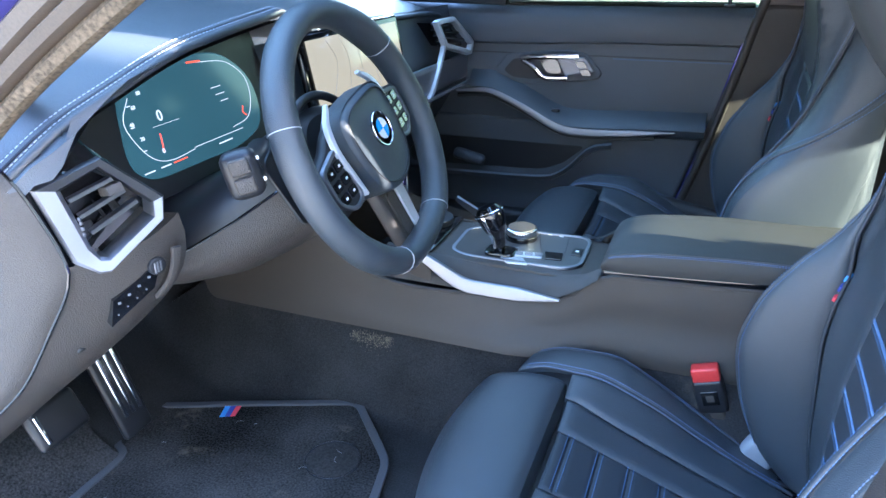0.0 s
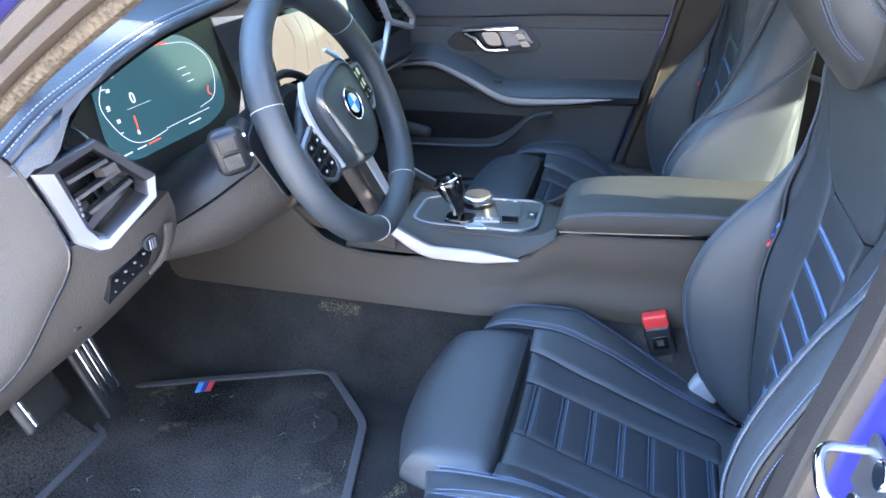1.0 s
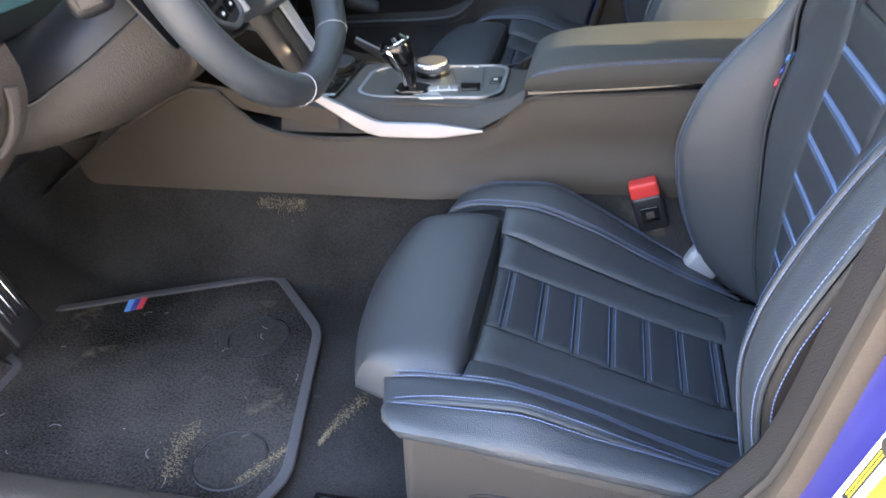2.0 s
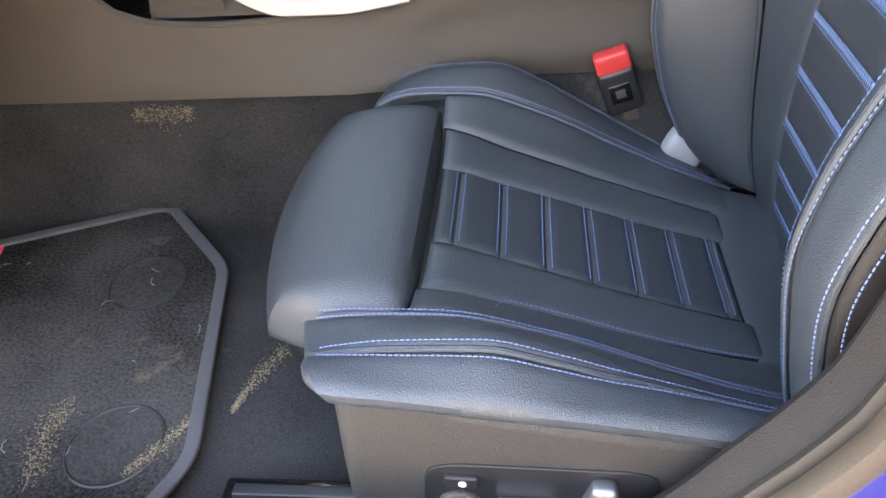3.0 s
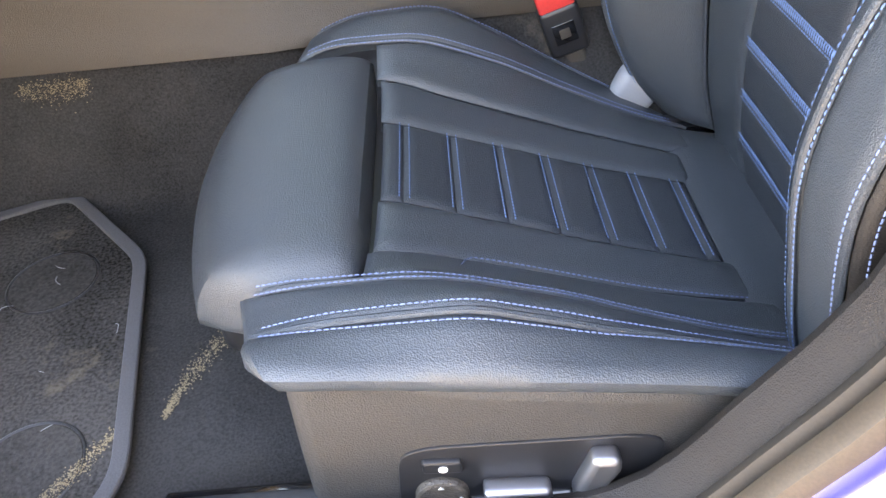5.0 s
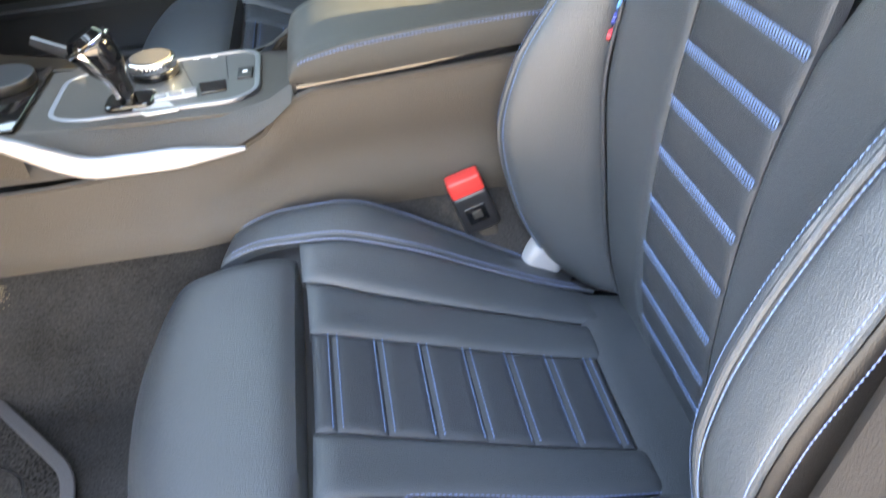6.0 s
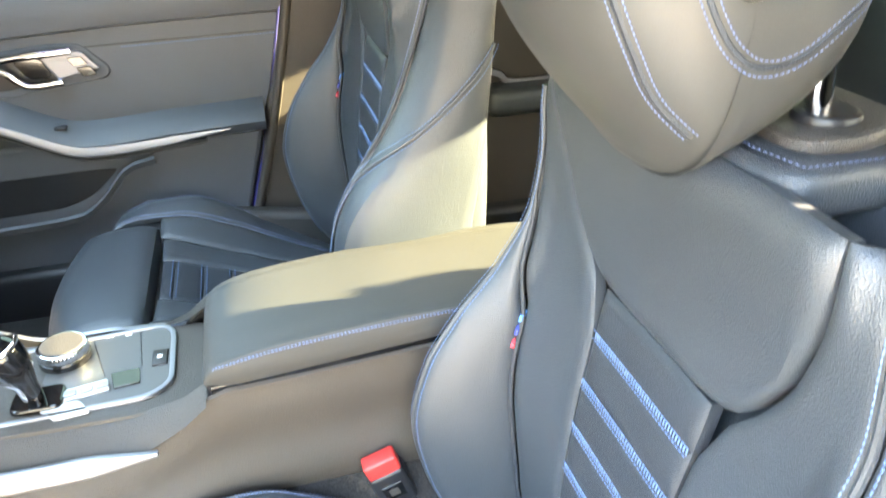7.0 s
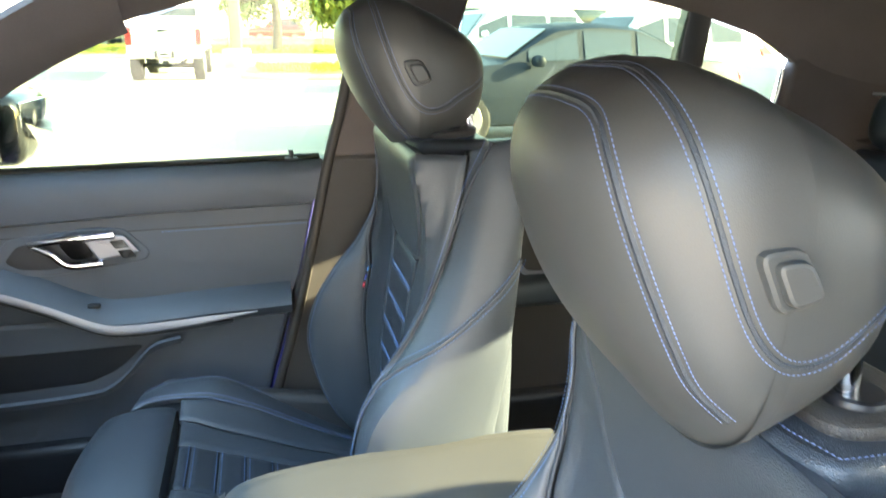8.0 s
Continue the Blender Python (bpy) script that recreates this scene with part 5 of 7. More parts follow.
for dz in (0.014, -0.010):
    part("stalk_mark", moved(rbox((0.003, 0.001, 0.004), 0.0003, (0.0215, -0.006, dz)), pose(-0.640, -0.556, 0.828, 0, -14, 30)), WHITE, stalk)

wheel = thing("steering_wheel", "thick black leather steering wheel with round emblem and silver spokes", "steering wheel", tuple(WC))
TURN = radians(-13)


def wpos(y, u, d=0.0):
    """A point of the wheel: y across, u up, in its own turned plane, d towards the driver."""
    a, b = y * math.cos(TURN) + u * math.sin(TURN), -y * math.sin(TURN) + u * math.cos(TURN)
    return WC + V([0, 1, 0]) * a + UPW * b + AX * d


rim = []
for t in np.linspace(0, 2 * np.pi, 96, endpoint=False):
    k = 0.0195 + 0.0025 * math.exp(-((abs((math.degrees(t) % 180) - 40)) / 14) ** 2)
    c, out = (0.163 * math.cos(t), 0.163 * math.sin(t)), (math.cos(t), math.sin(t))
    if c[1] < -0.150:
        c = (c[0], -0.150 - 0.5 * (-0.150 - c[1]))
    rim.append([wpos(c[0] + out[0] * k * 0.86 * math.cos(s), c[1] + out[1] * k * 0.86 * math.cos(s), 0.004 + k * 1.05 * math.sin(s)) for s in np.linspace(0, 2 * np.pi, 16, endpoint=False)])
rim_ob = part("rim", grid(V(rim), loop_u=True, loop_v=True), LEATHER, wheel)
for t in (2.62, 0.52, 4.25, 5.17):
    part("rim_seam", tube([V(rim[int(t / 2 / math.pi * 96)][j]) + (V(rim[int(t / 2 / math.pi * 96)][j]) - V(rim[int(t / 2 / math.pi * 96)]).mean(0)) * 0.012 for j in range(16)], 0.0005, 5, closed=True), GREY_PRINT, rim_ob)
inner = [wpos(0.1475 * math.cos(t), max(-0.134, 0.1475 * math.sin(t)), 0.006) for t in np.linspace(-0.9, 0.95, 40)]
part("rim_stitching", sew(inner, AX, 0.007, 0.005, 0.0010), PLASTIC_DARK, rim_ob)


def hpos(y, u, d=0.0):
    """Like wpos, for the hub and spokes, which lie deeper than the rim."""
    return wpos(y, u, d - (0.024 if d > 0.03 or u < -0.05 else 0.010))


hub_o = rounded([(-0.066, 0.058), (0.066, 0.058), (0.072, 0.00), (0.052, -0.062), (0.0, -0.078), (-0.052, -0.062), (-0.072, 0.00)], 0.05, 6)
hubrings = []
for sc, d in ((1.0, 0.0), (1.0, 0.030), (0.985, 0.040), (0.95, 0.046), (0.88, 0.049), (0.80, 0.0475), (0.5, 0.052), (0.15, 0.053)):
    hubrings.append([hpos(a * sc, b * sc, d) for a, b in hub_o])
hub = part("airbag_cover", grid(V(hubrings), loop_v=True, caps=True), LEATHER, wheel)
part("cover_seam", tube([hpos(a * 0.86, b * 0.86, 0.0488) for a, b in hub_o], 0.0012, 5, closed=True), PLASTIC_DARK, hub)
EM = (0.0, 0.004)
emb = part("emblem", moved(disc(0.0225, 0.004, (0, 0, 0), (0, 0, 1), 40), Matrix.Translation(hpos(*EM, 0.0515)) @ Vector((0, 0, 1)).rotation_difference(Vector(AX)).to_matrix().to_4x4()), GLOSS, wheel, "round blue and white emblem with a black ring")
part("emblem_ring", tube([hpos(EM[0] + 0.0222 * math.cos(t), EM[1] + 0.0222 * math.sin(t), 0.0555) for t in np.linspace(0, 2 * np.pi, 40, endpoint=False)], 0.0009, 6, closed=True), CHROME, emb)
EBLUE = mat("emblem_blue", (0.02, 0.27, 0.62), 0.25, 0, 0, 100, 0.05)
for k in range(4):
    pts = [(0, 0)] + [(0.0135 * math.cos(t), 0.0135 * math.sin(t)) for t in np.linspace(k * math.pi / 2, (k + 1) * math.pi / 2, 8)]
    part("emblem_quarter", prism(pts, 0.0012, lambda a, b, c: tuple(hpos(EM[0] + a, EM[1] + b, 0.0552 + c)), 0.0002), EBLUE if k in (1, 3) else WHITE, emb)
for sg in (-1, 1):
    part("spoke", prism(rounded([(sg * 0.050, 0.050), (sg * 0.072, 0.044), (sg * 0.092, 0.030), (sg * 0.150, 0.016), (sg * 0.155, -0.034), (sg * 0.128, -0.047), (sg * 0.060, -0.049)], 0.012), 0.018, lambda a, b, c: tuple(hpos(a, b, c - 0.004 - 0.05 * (abs(a) - 0.05))), 0.006, 3), PLASTIC_DARK, wheel)
    padline = rounded([(sg * 0.080, 0.026), (sg * 0.126, 0.016), (sg * 0.128, -0.026), (sg * 0.104, -0.046), (sg * 0.080, -0.042)], 0.010)
    pad = part("button_pad", prism(padline, 0.006, lambda a, b, c: tuple(hpos(a, b, c + 0.0125 - 0.05 * (abs(a) - 0.05))), 0.002), PLASTIC_DARK, wheel)
    ringp = even(np.r_[padline, padline[:1]], 60)[:-1]
    part("pad_frame", strip([hpos(a, b, 0.0150 - 0.05 * (abs(a) - 0.05)) for a, b in ringp], AX, 0.006, 0.006, closed=True), ALU, wheel, "satin silver frame of the wheel buttons")
    bz = spline([(sg * 0.052, 0.070), (sg * 0.074, 0.050), (sg * 0.082, 0.020), (sg * 0.078, -0.014), (sg * 0.074, -0.044)], 24)
    part("hub_bezel", strip([hpos(a, b, 0.016) for a, b in bz], AX, np.r_[np.linspace(0.004, 0.010, 8), np.linspace(0.010, 0.005, 16)], 0.006), BRIGHT_SATIN, wheel, "satin silver bezel beside the hub")
    for i in range(3):
        for j in range(2):
            a, b = sg * (0.0925 + 0.020 * j), 0.009 - 0.0175 * i
            part("wheel_button", prism(rounded([(a - 0.0082, b - 0.0065), (a + 0.0082, b - 0.0065), (a + 0.0082, b + 0.0065), (a - 0.0082, b + 0.0065)], 0.003), 0.003, lambda p, q, c: tuple(hpos(p, q, c + 0.0178 - 0.05 * (abs(p) - 0.05))), 0.001), GLOSS, pad)
            part("button_mark", prism([(a - 0.0022, b - 0.0014), (a + 0.0022, b - 0.0014), (a + 0.0022, b + 0.0014), (a - 0.0022, b + 0.0014)], 0.0006, lambda p, q, c: tuple(hpos(p, q, c + 0.0206 - 0.05 * (abs(p) - 0.05))), 0.0001), GREY_PRINT, pad)
part("lower_spoke", prism(rounded([(-0.040, -0.055), (0.040, -0.055), (0.034, -0.152), (-0.034, -0.152)], 0.012), 0.020, lambda a, b, c: tuple(wpos(a, b, c - 0.022 + 0.05 * (b + 0.06))), 0.006, 3), PLASTIC, wheel)
part("spoke_insert", prism(rounded([(0.000, -0.072), (0.024, -0.076), (0.022, -0.148), (0.004, -0.146)], 0.006), 0.004, lambda a, b, c: tuple(wpos(a, b, c - 0.0010 + 0.05 * (b + 0.06))), 0.0015), BRIGHT_SATIN, wheel, "satin silver spoke insert")
part("spoke_insert", prism(rounded([(-0.024, -0.076), (-0.004, -0.072), (-0.006, -0.146), (-0.022, -0.148)], 0.006), 0.004, lambda a, b, c: tuple(wpos(a, b, c - 0.0035 + 0.05 * (b + 0.06))), 0.0015), PLASTIC, wheel)
part("shift_paddle", prism(rounded([(-0.155, 0.06), (-0.095, 0.075), (-0.090, -0.01), (-0.150, -0.03)], 0.015), 0.004, lambda a, b, c: tuple(hpos(a, b, c - 0.030)), 0.001), PLASTIC_DARK, wheel)

# ---- pedals and mat ----
pedal = thing("accelerator_pedal", "tall black accelerator pedal with three steel strips", "pedal", (-1.02, -0.47, 0.30))
part("plate", moved(rbox((0.014, 0.058, 0.20), 0.006), pose(-1.022, -0.448, 0.410, 0, -21, 0)), PLASTIC_DARK, pedal)
for dy in (-0.014, 0.001, 0.016):
    part("steel_strip", moved(rbox((0.004, 0.008, 0.155), 0.002, (0.009, dy, 0.012)), pose(-1.022, -0.448, 0.410, 0, -21, 0)), CHROME, pedal)
brake = thing("brake_pedal", "black rubber brake pedal with a steel edge", "pedal", (-1.02, -0.58, 0.30))
part("pad", moved(rbox((0.018, 0.085, 0.062), 0.008), pose(-1.000, -0.575, 0.425, 0, -28, 0)), PLASTIC_DARK, brake)
part("steel_edge", moved(rbox((0.004, 0.007, 0.045), 0.002, (0.009, -0.030, 0.0)), pose(-1.000, -0.575, 0.425, 0, -28, 0)), CHROME, brake)
part("lever", tube([(-1.01, -0.575, 0.43), (-1.10, -0.575, 0.52), (-1.16, -0.575, 0.66)], 0.010, 8), PLASTIC_DARK, brake)

MATO = rounded([(-1.02, -0.452), (-1.060, -0.440), (-1.072, -0.330), (-1.00, -0.302), (-0.93, -0.272), (-0.722, -0.190), (-0.604, -0.320), (-0.548, -0.590), (-0.575, -0.652), (-1.02, -0.652)], 0.022, 5)
fm = thing("floor_mat", "dark grey velour floor mat with a stitched border", "floor mat", (-0.85, -0.45, 0.255))
part("mat_surface", prism(MATO, 0.010, lambda a, b, c: (a, b, 0.2535 + c), 0.003), MAT_PILE, fm)
part("mat_toe", grid(V([[(x, y, 0.2630 + 0.30 * max(0, (-x - 1.02) / 0.3) ** 1.3) for y in (-0.652, -0.58, -0.50, -0.46)] for x in np.linspace(-1.0, -1.24, 12)])), MAT_PILE, fm)
edge = np.c_[even(np.r_[MATO, MATO[:1]], 160), np.full(160, 0.2625)]
part("border", strip(edge[:-1], (0, 0, 1), 0.014, 0.005, closed=True), mat("mat_binding", (0.05, 0.05, 0.055), 0.8, 0, 0.6, 700, 0.2), fm, "woven border tape")
for cx, cy in ((-0.690, -0.345), (-0.628, -0.575)):
    part("fastener_ring", tube([(cx + 0.046 * math.cos(t), cy + 0.046 * math.sin(t), 0.2632) for t in np.linspace(0, 2 * np.pi, 40, endpoint=False)], 0.0016, 6, closed=True), PLASTIC_DARK, fm)
    part("fastener_patch", disc(0.044, 0.0012, (cx, cy, 0.2630), bevel=0.0003), mat("worn_pile", (0.034, 0.032, 0.031), 1.0, 0, 1.0, 320, 0.5, spec=0.05), fm)
for k, m_ in enumerate((BLUE_TAG, NAVY_TAG, RED_TAG)):
    lo = lambda f: (-0.936 + 0.025 * f, -0.315 + 0.012 * f)
    hi = lambda f: (-0.948 + 0.028 * f, -0.277 + 0.013 * f)
    part("badge_bar", prism([lo(k / 3), lo(k / 3 + 0.33), hi(k / 3 + 0.33), hi(k / 3)], 0.0016, xy(0.2636), 0.0003), m_, fm, "woven colour stripe")
rnd = random.Random(5)
lint = [tube(spline([(x, y, z), (x + dx, y + dy, z + 0.002), (x + dx * 2 + dy, y + dy * 2 - dx, z + 0.0005)], 4), 0.00022, 4) for x, y, z, dx, dy in [(rnd.uniform(-0.98, -0.58), rnd.uniform(-0.63, -0.30), 0.2640, rnd.uniform(-0.006, 0.006), rnd.uniform(-0.006, 0.006)) for _ in range(16)]]
tagged(part("lint", join(*lint), STRAP), "pale lint and threads lying on the floor mat", "lint", kind="stuff")


def sand(name, label, spots, count, seed, base, size=0.0009):
    """Loose pale grains that paint sunlit patches along short lines of (x, y, half width)."""
    r = random.Random(seed)
    vs, fs = [], []
    for _ in range(count):
        line = r.choice(spots)
        k = r.random() * (len(line) - 1)
        i = min(int(k), len(line) - 2)
        x, y, w = (line[i][c] * (1 - k + i) + line[i + 1][c] * (k - i) for c in range(3))
        x, y = x + r.gauss(0, 0.45) * w, y + r.gauss(0, 0.45) * w
        z, q, t = base(x, y), size * r.uniform(0.5, 1.3), r.uniform(0, 6.28)
        n = len(vs)
        vs += [(x + q * math.cos(t + 2.1 * j), y + q * math.sin(t + 2.1 * j), z) for j in range(3)] + [(x, y, z + q * 0.8)]
        fs += [(n, n + 1, n + 3), (n + 1, n + 2, n + 3), (n + 2, n, n + 3)]
    tagged(part(name, (vs, fs), SUN_GRAIN, smooth=False), label, "sand", kind="stuff")


# tan grains stand in for slivers of sunlight on the floor
SUN_GRAIN = mat("sand", (0.17, 0.135, 0.085), 0.9, 0, 0, 300, 0.3)
sand("sand", "pale grains painting a streak of sunlight on the carpet beside the mat", [[(-0.468, -0.392, 0.012), (-0.484, -0.420, 0.014), (-0.508, -0.455, 0.013), (-0.527, -0.500, 0.007), (-0.532, -0.524, 0.003)]], 1100, 21, lambda x, y: floor_z(x, y) + 0.0006)
sand("sand", "pale grains painting patches of sunlight on the floor mat", [[(-0.700, -0.535, 0.020), (-0.706, -0.570, 0.018), (-0.690, -0.616, 0.014)], [(-0.605, -0.604, 0.008), (-0.583, -0.578, 0.010), (-0.562, -0.540, 0.006)]], 1100, 22, lambda x, y: 0.2642)
sand("sand", "pale grains painting a spot of sunlight where the carpet meets the console", [[(-0.745, -0.158, 0.005), (-0.70, -0.159, 0.007), (-0.665, -0.158, 0.005)]], 700, 23, lambda x, y: floor_z(x, y) + 0.0006)

# ---- centre console ----
con = thing("center_console", "dark plastic centre console with a silver side strip", "console", (-0.45, 0, 0.37))


def side(sg):
    low = spline([(-1.20, 0.412), (-1.00, 0.404), (-0.70, 0.403), (-0.40, 0.402), (0.25, 0.400)], 40)
    high = spline([(-1.20, 0.45), (-1.00, 0.492), (-0.82, 0.572), (-0.745, 0.515), (-0.68, 0.494), (-0.56, 0.490), (-0.40, 0.494), (-0.365, 0.502), (-0.318, 0.548), (-0.20, 0.556), (0.25, 0.582)], 40)
    P = []
    for (xa, za), (xb, zb) in zip(low, high):
        P.append([((xa * (1 - k) + xb * k), sg * (float(cr(xb, [-1.2, -0.62, -0.36, 0.3], [0.150, 0.146, 0.108, 0.104])) * k + float(cr(xb, [-1.2, -0.48, -0.40, -0.34, 0.3], [0.152, 0.150, 0.138, 0.110, 0.104])) * (1 - k) - 0.018 * k * (1 if xb < -0.5 else 0.5) + 0.006 * math.sin(k * 9) * (1 - k) * (1 if xb > -0.45 else 0.3)), za * (1 - k) + zb * k) for k in np.linspace(0, 1, 10)])
    return V(P)


for sg in (-1, 1):
    P = side(sg)
    part("side_wall", grid(P), CONSOLE_PLASTIC, con)
    part("side_edge", tube(P[:, -1], 0.004, 6), PLASTIC, con)
    # dark upper flank between the strip and the tray
    up = V([(-0.70, 0.497), (-0.60, 0.497), (-0.50, 0.497), (-0.40, 0.500), (-0.345, 0.530), (-0.318, 0.552)])
    tp = V([(-0.70, 0.545), (-0.60, 0.538), (-0.50, 0.530), (-0.40, 0.529), (-0.345, 0.540), (-0.318, 0.556)])
    part("tray_flank", grid(V([[(a[0], sg * 0.119, a[1]), (a[0], sg * 0.108, (a[1] + b[1]) / 2), (b[0], sg * 0.088, b[1]), (b[0], sg * 0.080, b[1] + 0.001)] for a, b in zip(up, tp)])), PLASTIC, con)
    z0 = [(-0.645, 0.566), (-0.60, 0.540), (-0.545, 0.510), (-0.50, 0.506), (-0.40, 0.507), (-0.375, 0.508)]
    sp = spline([(a, sg * 0.122, b) for a, b in z0], 30)
    part("silver_strip", strip(sp, (0, sg, 0.25), np.r_[np.linspace(0.010, 0.024, 10), np.full(12, 0.024), np.linspace(0.023, 0.004, 8)], 0.008), ALU, con, "satin silver side strip")
    part("flank_front", grid(V([[(-0.90 + 0.30 * k, sg * 0.126, 0.565 - 0.06 * k + 0.03 * j) for j in (0, 1)] for k in np.linspace(0, 1, 6)])), PLASTIC, con)
TRAY_Z = 0.532
part("deck", prism(rounded([(-0.72, -0.085), (-0.315, -0.085), (-0.315, 0.085), (-0.72, 0.085)], 0.02), 0.012, lambda a, b, c: (a, b, TRAY_Z - 0.012 + c + 0.06 * max(0, -a - 0.58)), 0.003), PLASTIC, con)
inset = rounded([(-0.590, -0.050), (-0.560, -0.066), (-0.385, -0.060), (-0.360, -0.040), (-0.362, 0.070), (-0.380, 0.084), (-0.560, 0.070), (-0.592, 0.052)], 0.016, 5)
part("tray_panel", prism(inset, 0.003, xy(TRAY_Z + 0.0005), 0.001), TRAY_GREY := mat("tray_plastic", (0.075, 0.074, 0.075), 0.34, 0, 0.3, 1200, 0.08), con, "smooth dark grey control panel")
part("tray_frame", strip([(a, b, TRAY_Z) for a, b in even(np.r_[inset, inset[:1]], 90)[:-1]], (0, 0, 1), 0.007, 0.006, closed=True), ALU, con, "satin silver frame of the control panel")
part("insert_plate", prism(rounded([(-0.506, -0.046), (-0.459, -0.046), (-0.444, -0.070), (-0.480, -0.074)], 0.004), 0.003, xy(TRAY_Z + 0.003), 0.001), BRIGHT_SATIN, con, "silver plate beside the selector")
part("start_area", prism(rounded([(-0.489, -0.026), (-0.432, -0.016), (-0.428, -0.036), (-0.482, -0.044)], 0.003), 0.004, xy(TRAY_Z + 0.003), 0.001), BRIGHT_SATIN, con, "pale key strip")
for k in range(3):
    part("mode_button", prism(rounded([(-0.478 + 0.017 * k, -0.030 + 0.003 * k), (-0.464 + 0.017 * k, -0.0275 + 0.003 * k), (-0.462 + 0.017 * k, -0.038 + 0.003 * k), (-0.476 + 0.017 * k, -0.0405 + 0.003 * k)], 0.002), 0.002, xy(TRAY_Z + 0.0072), 0.0006), ALU, con)
part("panel_block", prism(rounded([(-0.430, -0.005), (-0.398, -0.003), (-0.395, -0.032), (-0.424, -0.035)], 0.002), 0.003, xy(TRAY_Z + 0.003), 0.001), GLOSS, con, "gloss black block")
for a, b in (((-0.459, 0.072), (-0.437, -0.006)), ((-0.404, 0.076), (-0.396, 0.002))):
    part("panel_joint", tube([(*a, TRAY_Z + 0.0036), (*b, TRAY_Z + 0.0036)], 0.0007, 5), PLASTIC_DARK, con)
part("park_button", rbox((0.018, 0.03, 0.004), 0.0015, (-0.376, 0.012, TRAY_Z + 0.0042)), PLASTIC_DARK, con)
part("park_mark", rbox((0.006, 0.006, 0.001), 0.0002, (-0.376, 0.012, TRAY_Z + 0.0064)), WHITE, con)
for k in range(3):
    part("key_mark", rbox((0.008, 0.003, 0.001), 0.0002, (-0.462 + 0.022 * k, 0.078 - 0.002 * k, TRAY_Z + 0.0042)), WHITE, con)
part("storage_bin", rbox((0.10, 0.17, 0.006), 0.002, (-0.665, 0, 0.542)), GLOSS, con)
part("cup_holder", moved(disc(0.038, 0.012, (-0.66, 0.04, 0.545)), Matrix()), PLASTIC_DARK, con)

sel = thing("gear_selector", "chrome and gloss black gear selector lever", "gear lever", (-0.503, -0.035, TRAY_Z))
part("gaiter", prism(rounded([(-0.53, -0.055), (-0.475, -0.055), (-0.475, -0.012), (-0.53, -0.012)], 0.012), 0.008, xy(TRAY_Z + 0.002), 0.003), GLOSS, sel)
path = spline([(-0.504, -0.035, 0.532), (-0.505, -0.035, 0.552), (-0.510, -0.035, 0.572), (-0.517, -0.035, 0.590), (-0.525, -0.035, 0.607), (-0.531, -0.035, 0.620)], 18)
wid, dep = cr(np.linspace(0, 1, 18), [0, 0.3, 0.6, 0.85, 1], [0.009, 0.010, 0.018, 0.021, 0.015]), cr(np.linspace(0, 1, 18), [0, 0.3, 0.6, 0.85, 1], [0.009, 0.010, 0.021, 0.025, 0.017])
tg = np.gradient(path, axis=0)
tg /= np.linalg.norm(tg, axis=1, keepdims=True)
nn = np.cross(tg, V([0, 1, 0]))
part("grip", grid(V([[path[i] + V([0, 1, 0]) * wid[i] * math.copysign(abs(math.cos(t)) ** 0.8, math.cos(t)) + nn[i] * dep[i] * math.copysign(abs(math.sin(t)) ** 0.8, math.sin(t)) for t in np.linspace(0, 2 * np.pi, 24, endpoint=False)] for i in range(18)]), loop_v=True, caps=True), GLOSS, sel)
for sg in (-1, 1):
    part("chrome_edge", strip([path[i] + V([0, sg * (wid[i] - 0.001), 0]) + nn[i] * 0.006 for i in range(3, 17)], (0, sg, 0), 0.006, 0.003), CHROME, sel, "polished chrome edge")
part("chrome_cap", tube([path[15] + V([0, 1, 0]) * wid[15] * 1.02 * math.copysign(abs(math.cos(t)) ** 0.8, math.cos(t)) + nn[15] * dep[15] * 1.02 * math.copysign(abs(math.sin(t)) ** 0.8, math.sin(t)) for t in np.linspace(0, 2 * np.pi, 32, endpoint=False)], 0.0026, 8, closed=True), CHROME, sel, "polished chrome ring")

knob = thing("rotary_knob", "round silver control knob with a knurled edge", "control knob", (-0.487, 0.044, TRAY_Z))
part("base", disc(0.030, 0.010, (-0.487, 0.044, TRAY_Z + 0.002), sides=40), GLOSS, knob)
part("knurled_ring", prism([((0.0285 + 0.0007 * (k % 2)) * math.cos(2 * math.pi * k / 96), (0.0285 + 0.0007 * (k % 2)) * math.sin(2 * math.pi * k / 96)) for k in range(96)], 0.013, lambda a, b, c: (-0.487 + a, 0.044 + b, TRAY_Z + 0.012 + c), 0.002), CHROME, knob)
part("top", disc(0.0245, 0.002, (-0.487, 0.044, TRAY_Z + 0.0245), sides=40, bevel=0.0008), PLASTIC, knob)

arm = thing("armrest", "black leather centre armrest with blue stitching", "armrest", (-0.13, 0, 0.56))


def pad(x, s):
    """Armrest lid: x along, s across its top and down both sides."""
    w = 0.106 - 0.010 * max(0, (-0.27 - x) / 0.045) ** 2
    zt = float(cr(x, [-0.318, -0.312, -0.295, -0.25, -0.16, -0.08, 0.06, 0.12], [0.572, 0.584, 0.595, 0.606, 0.614, 0.618, 0.620, 0.616]))
    zb = 0.560 + 0.075 * (x + 0.315)
    ks = [0, 0.55, 0.75, 0.9, 1.0, 1.15, 1.4]
    a = abs(s)
    return V([x, math.copysign(1, s) * float(cr(a, ks, [0, 0.070, 0.092, 0.101, 0.104, 0.106, 0.102])) * w / 0.106 * (0.72 if s > 0 else 1.0), float(cr(a, ks, [zt, zt - 0.001, zt - 0.003, zb + 0.93 * (zt - zb), zb + 0.84 * (zt - zb), zb + 0.50 * (zt - zb), zb]))])


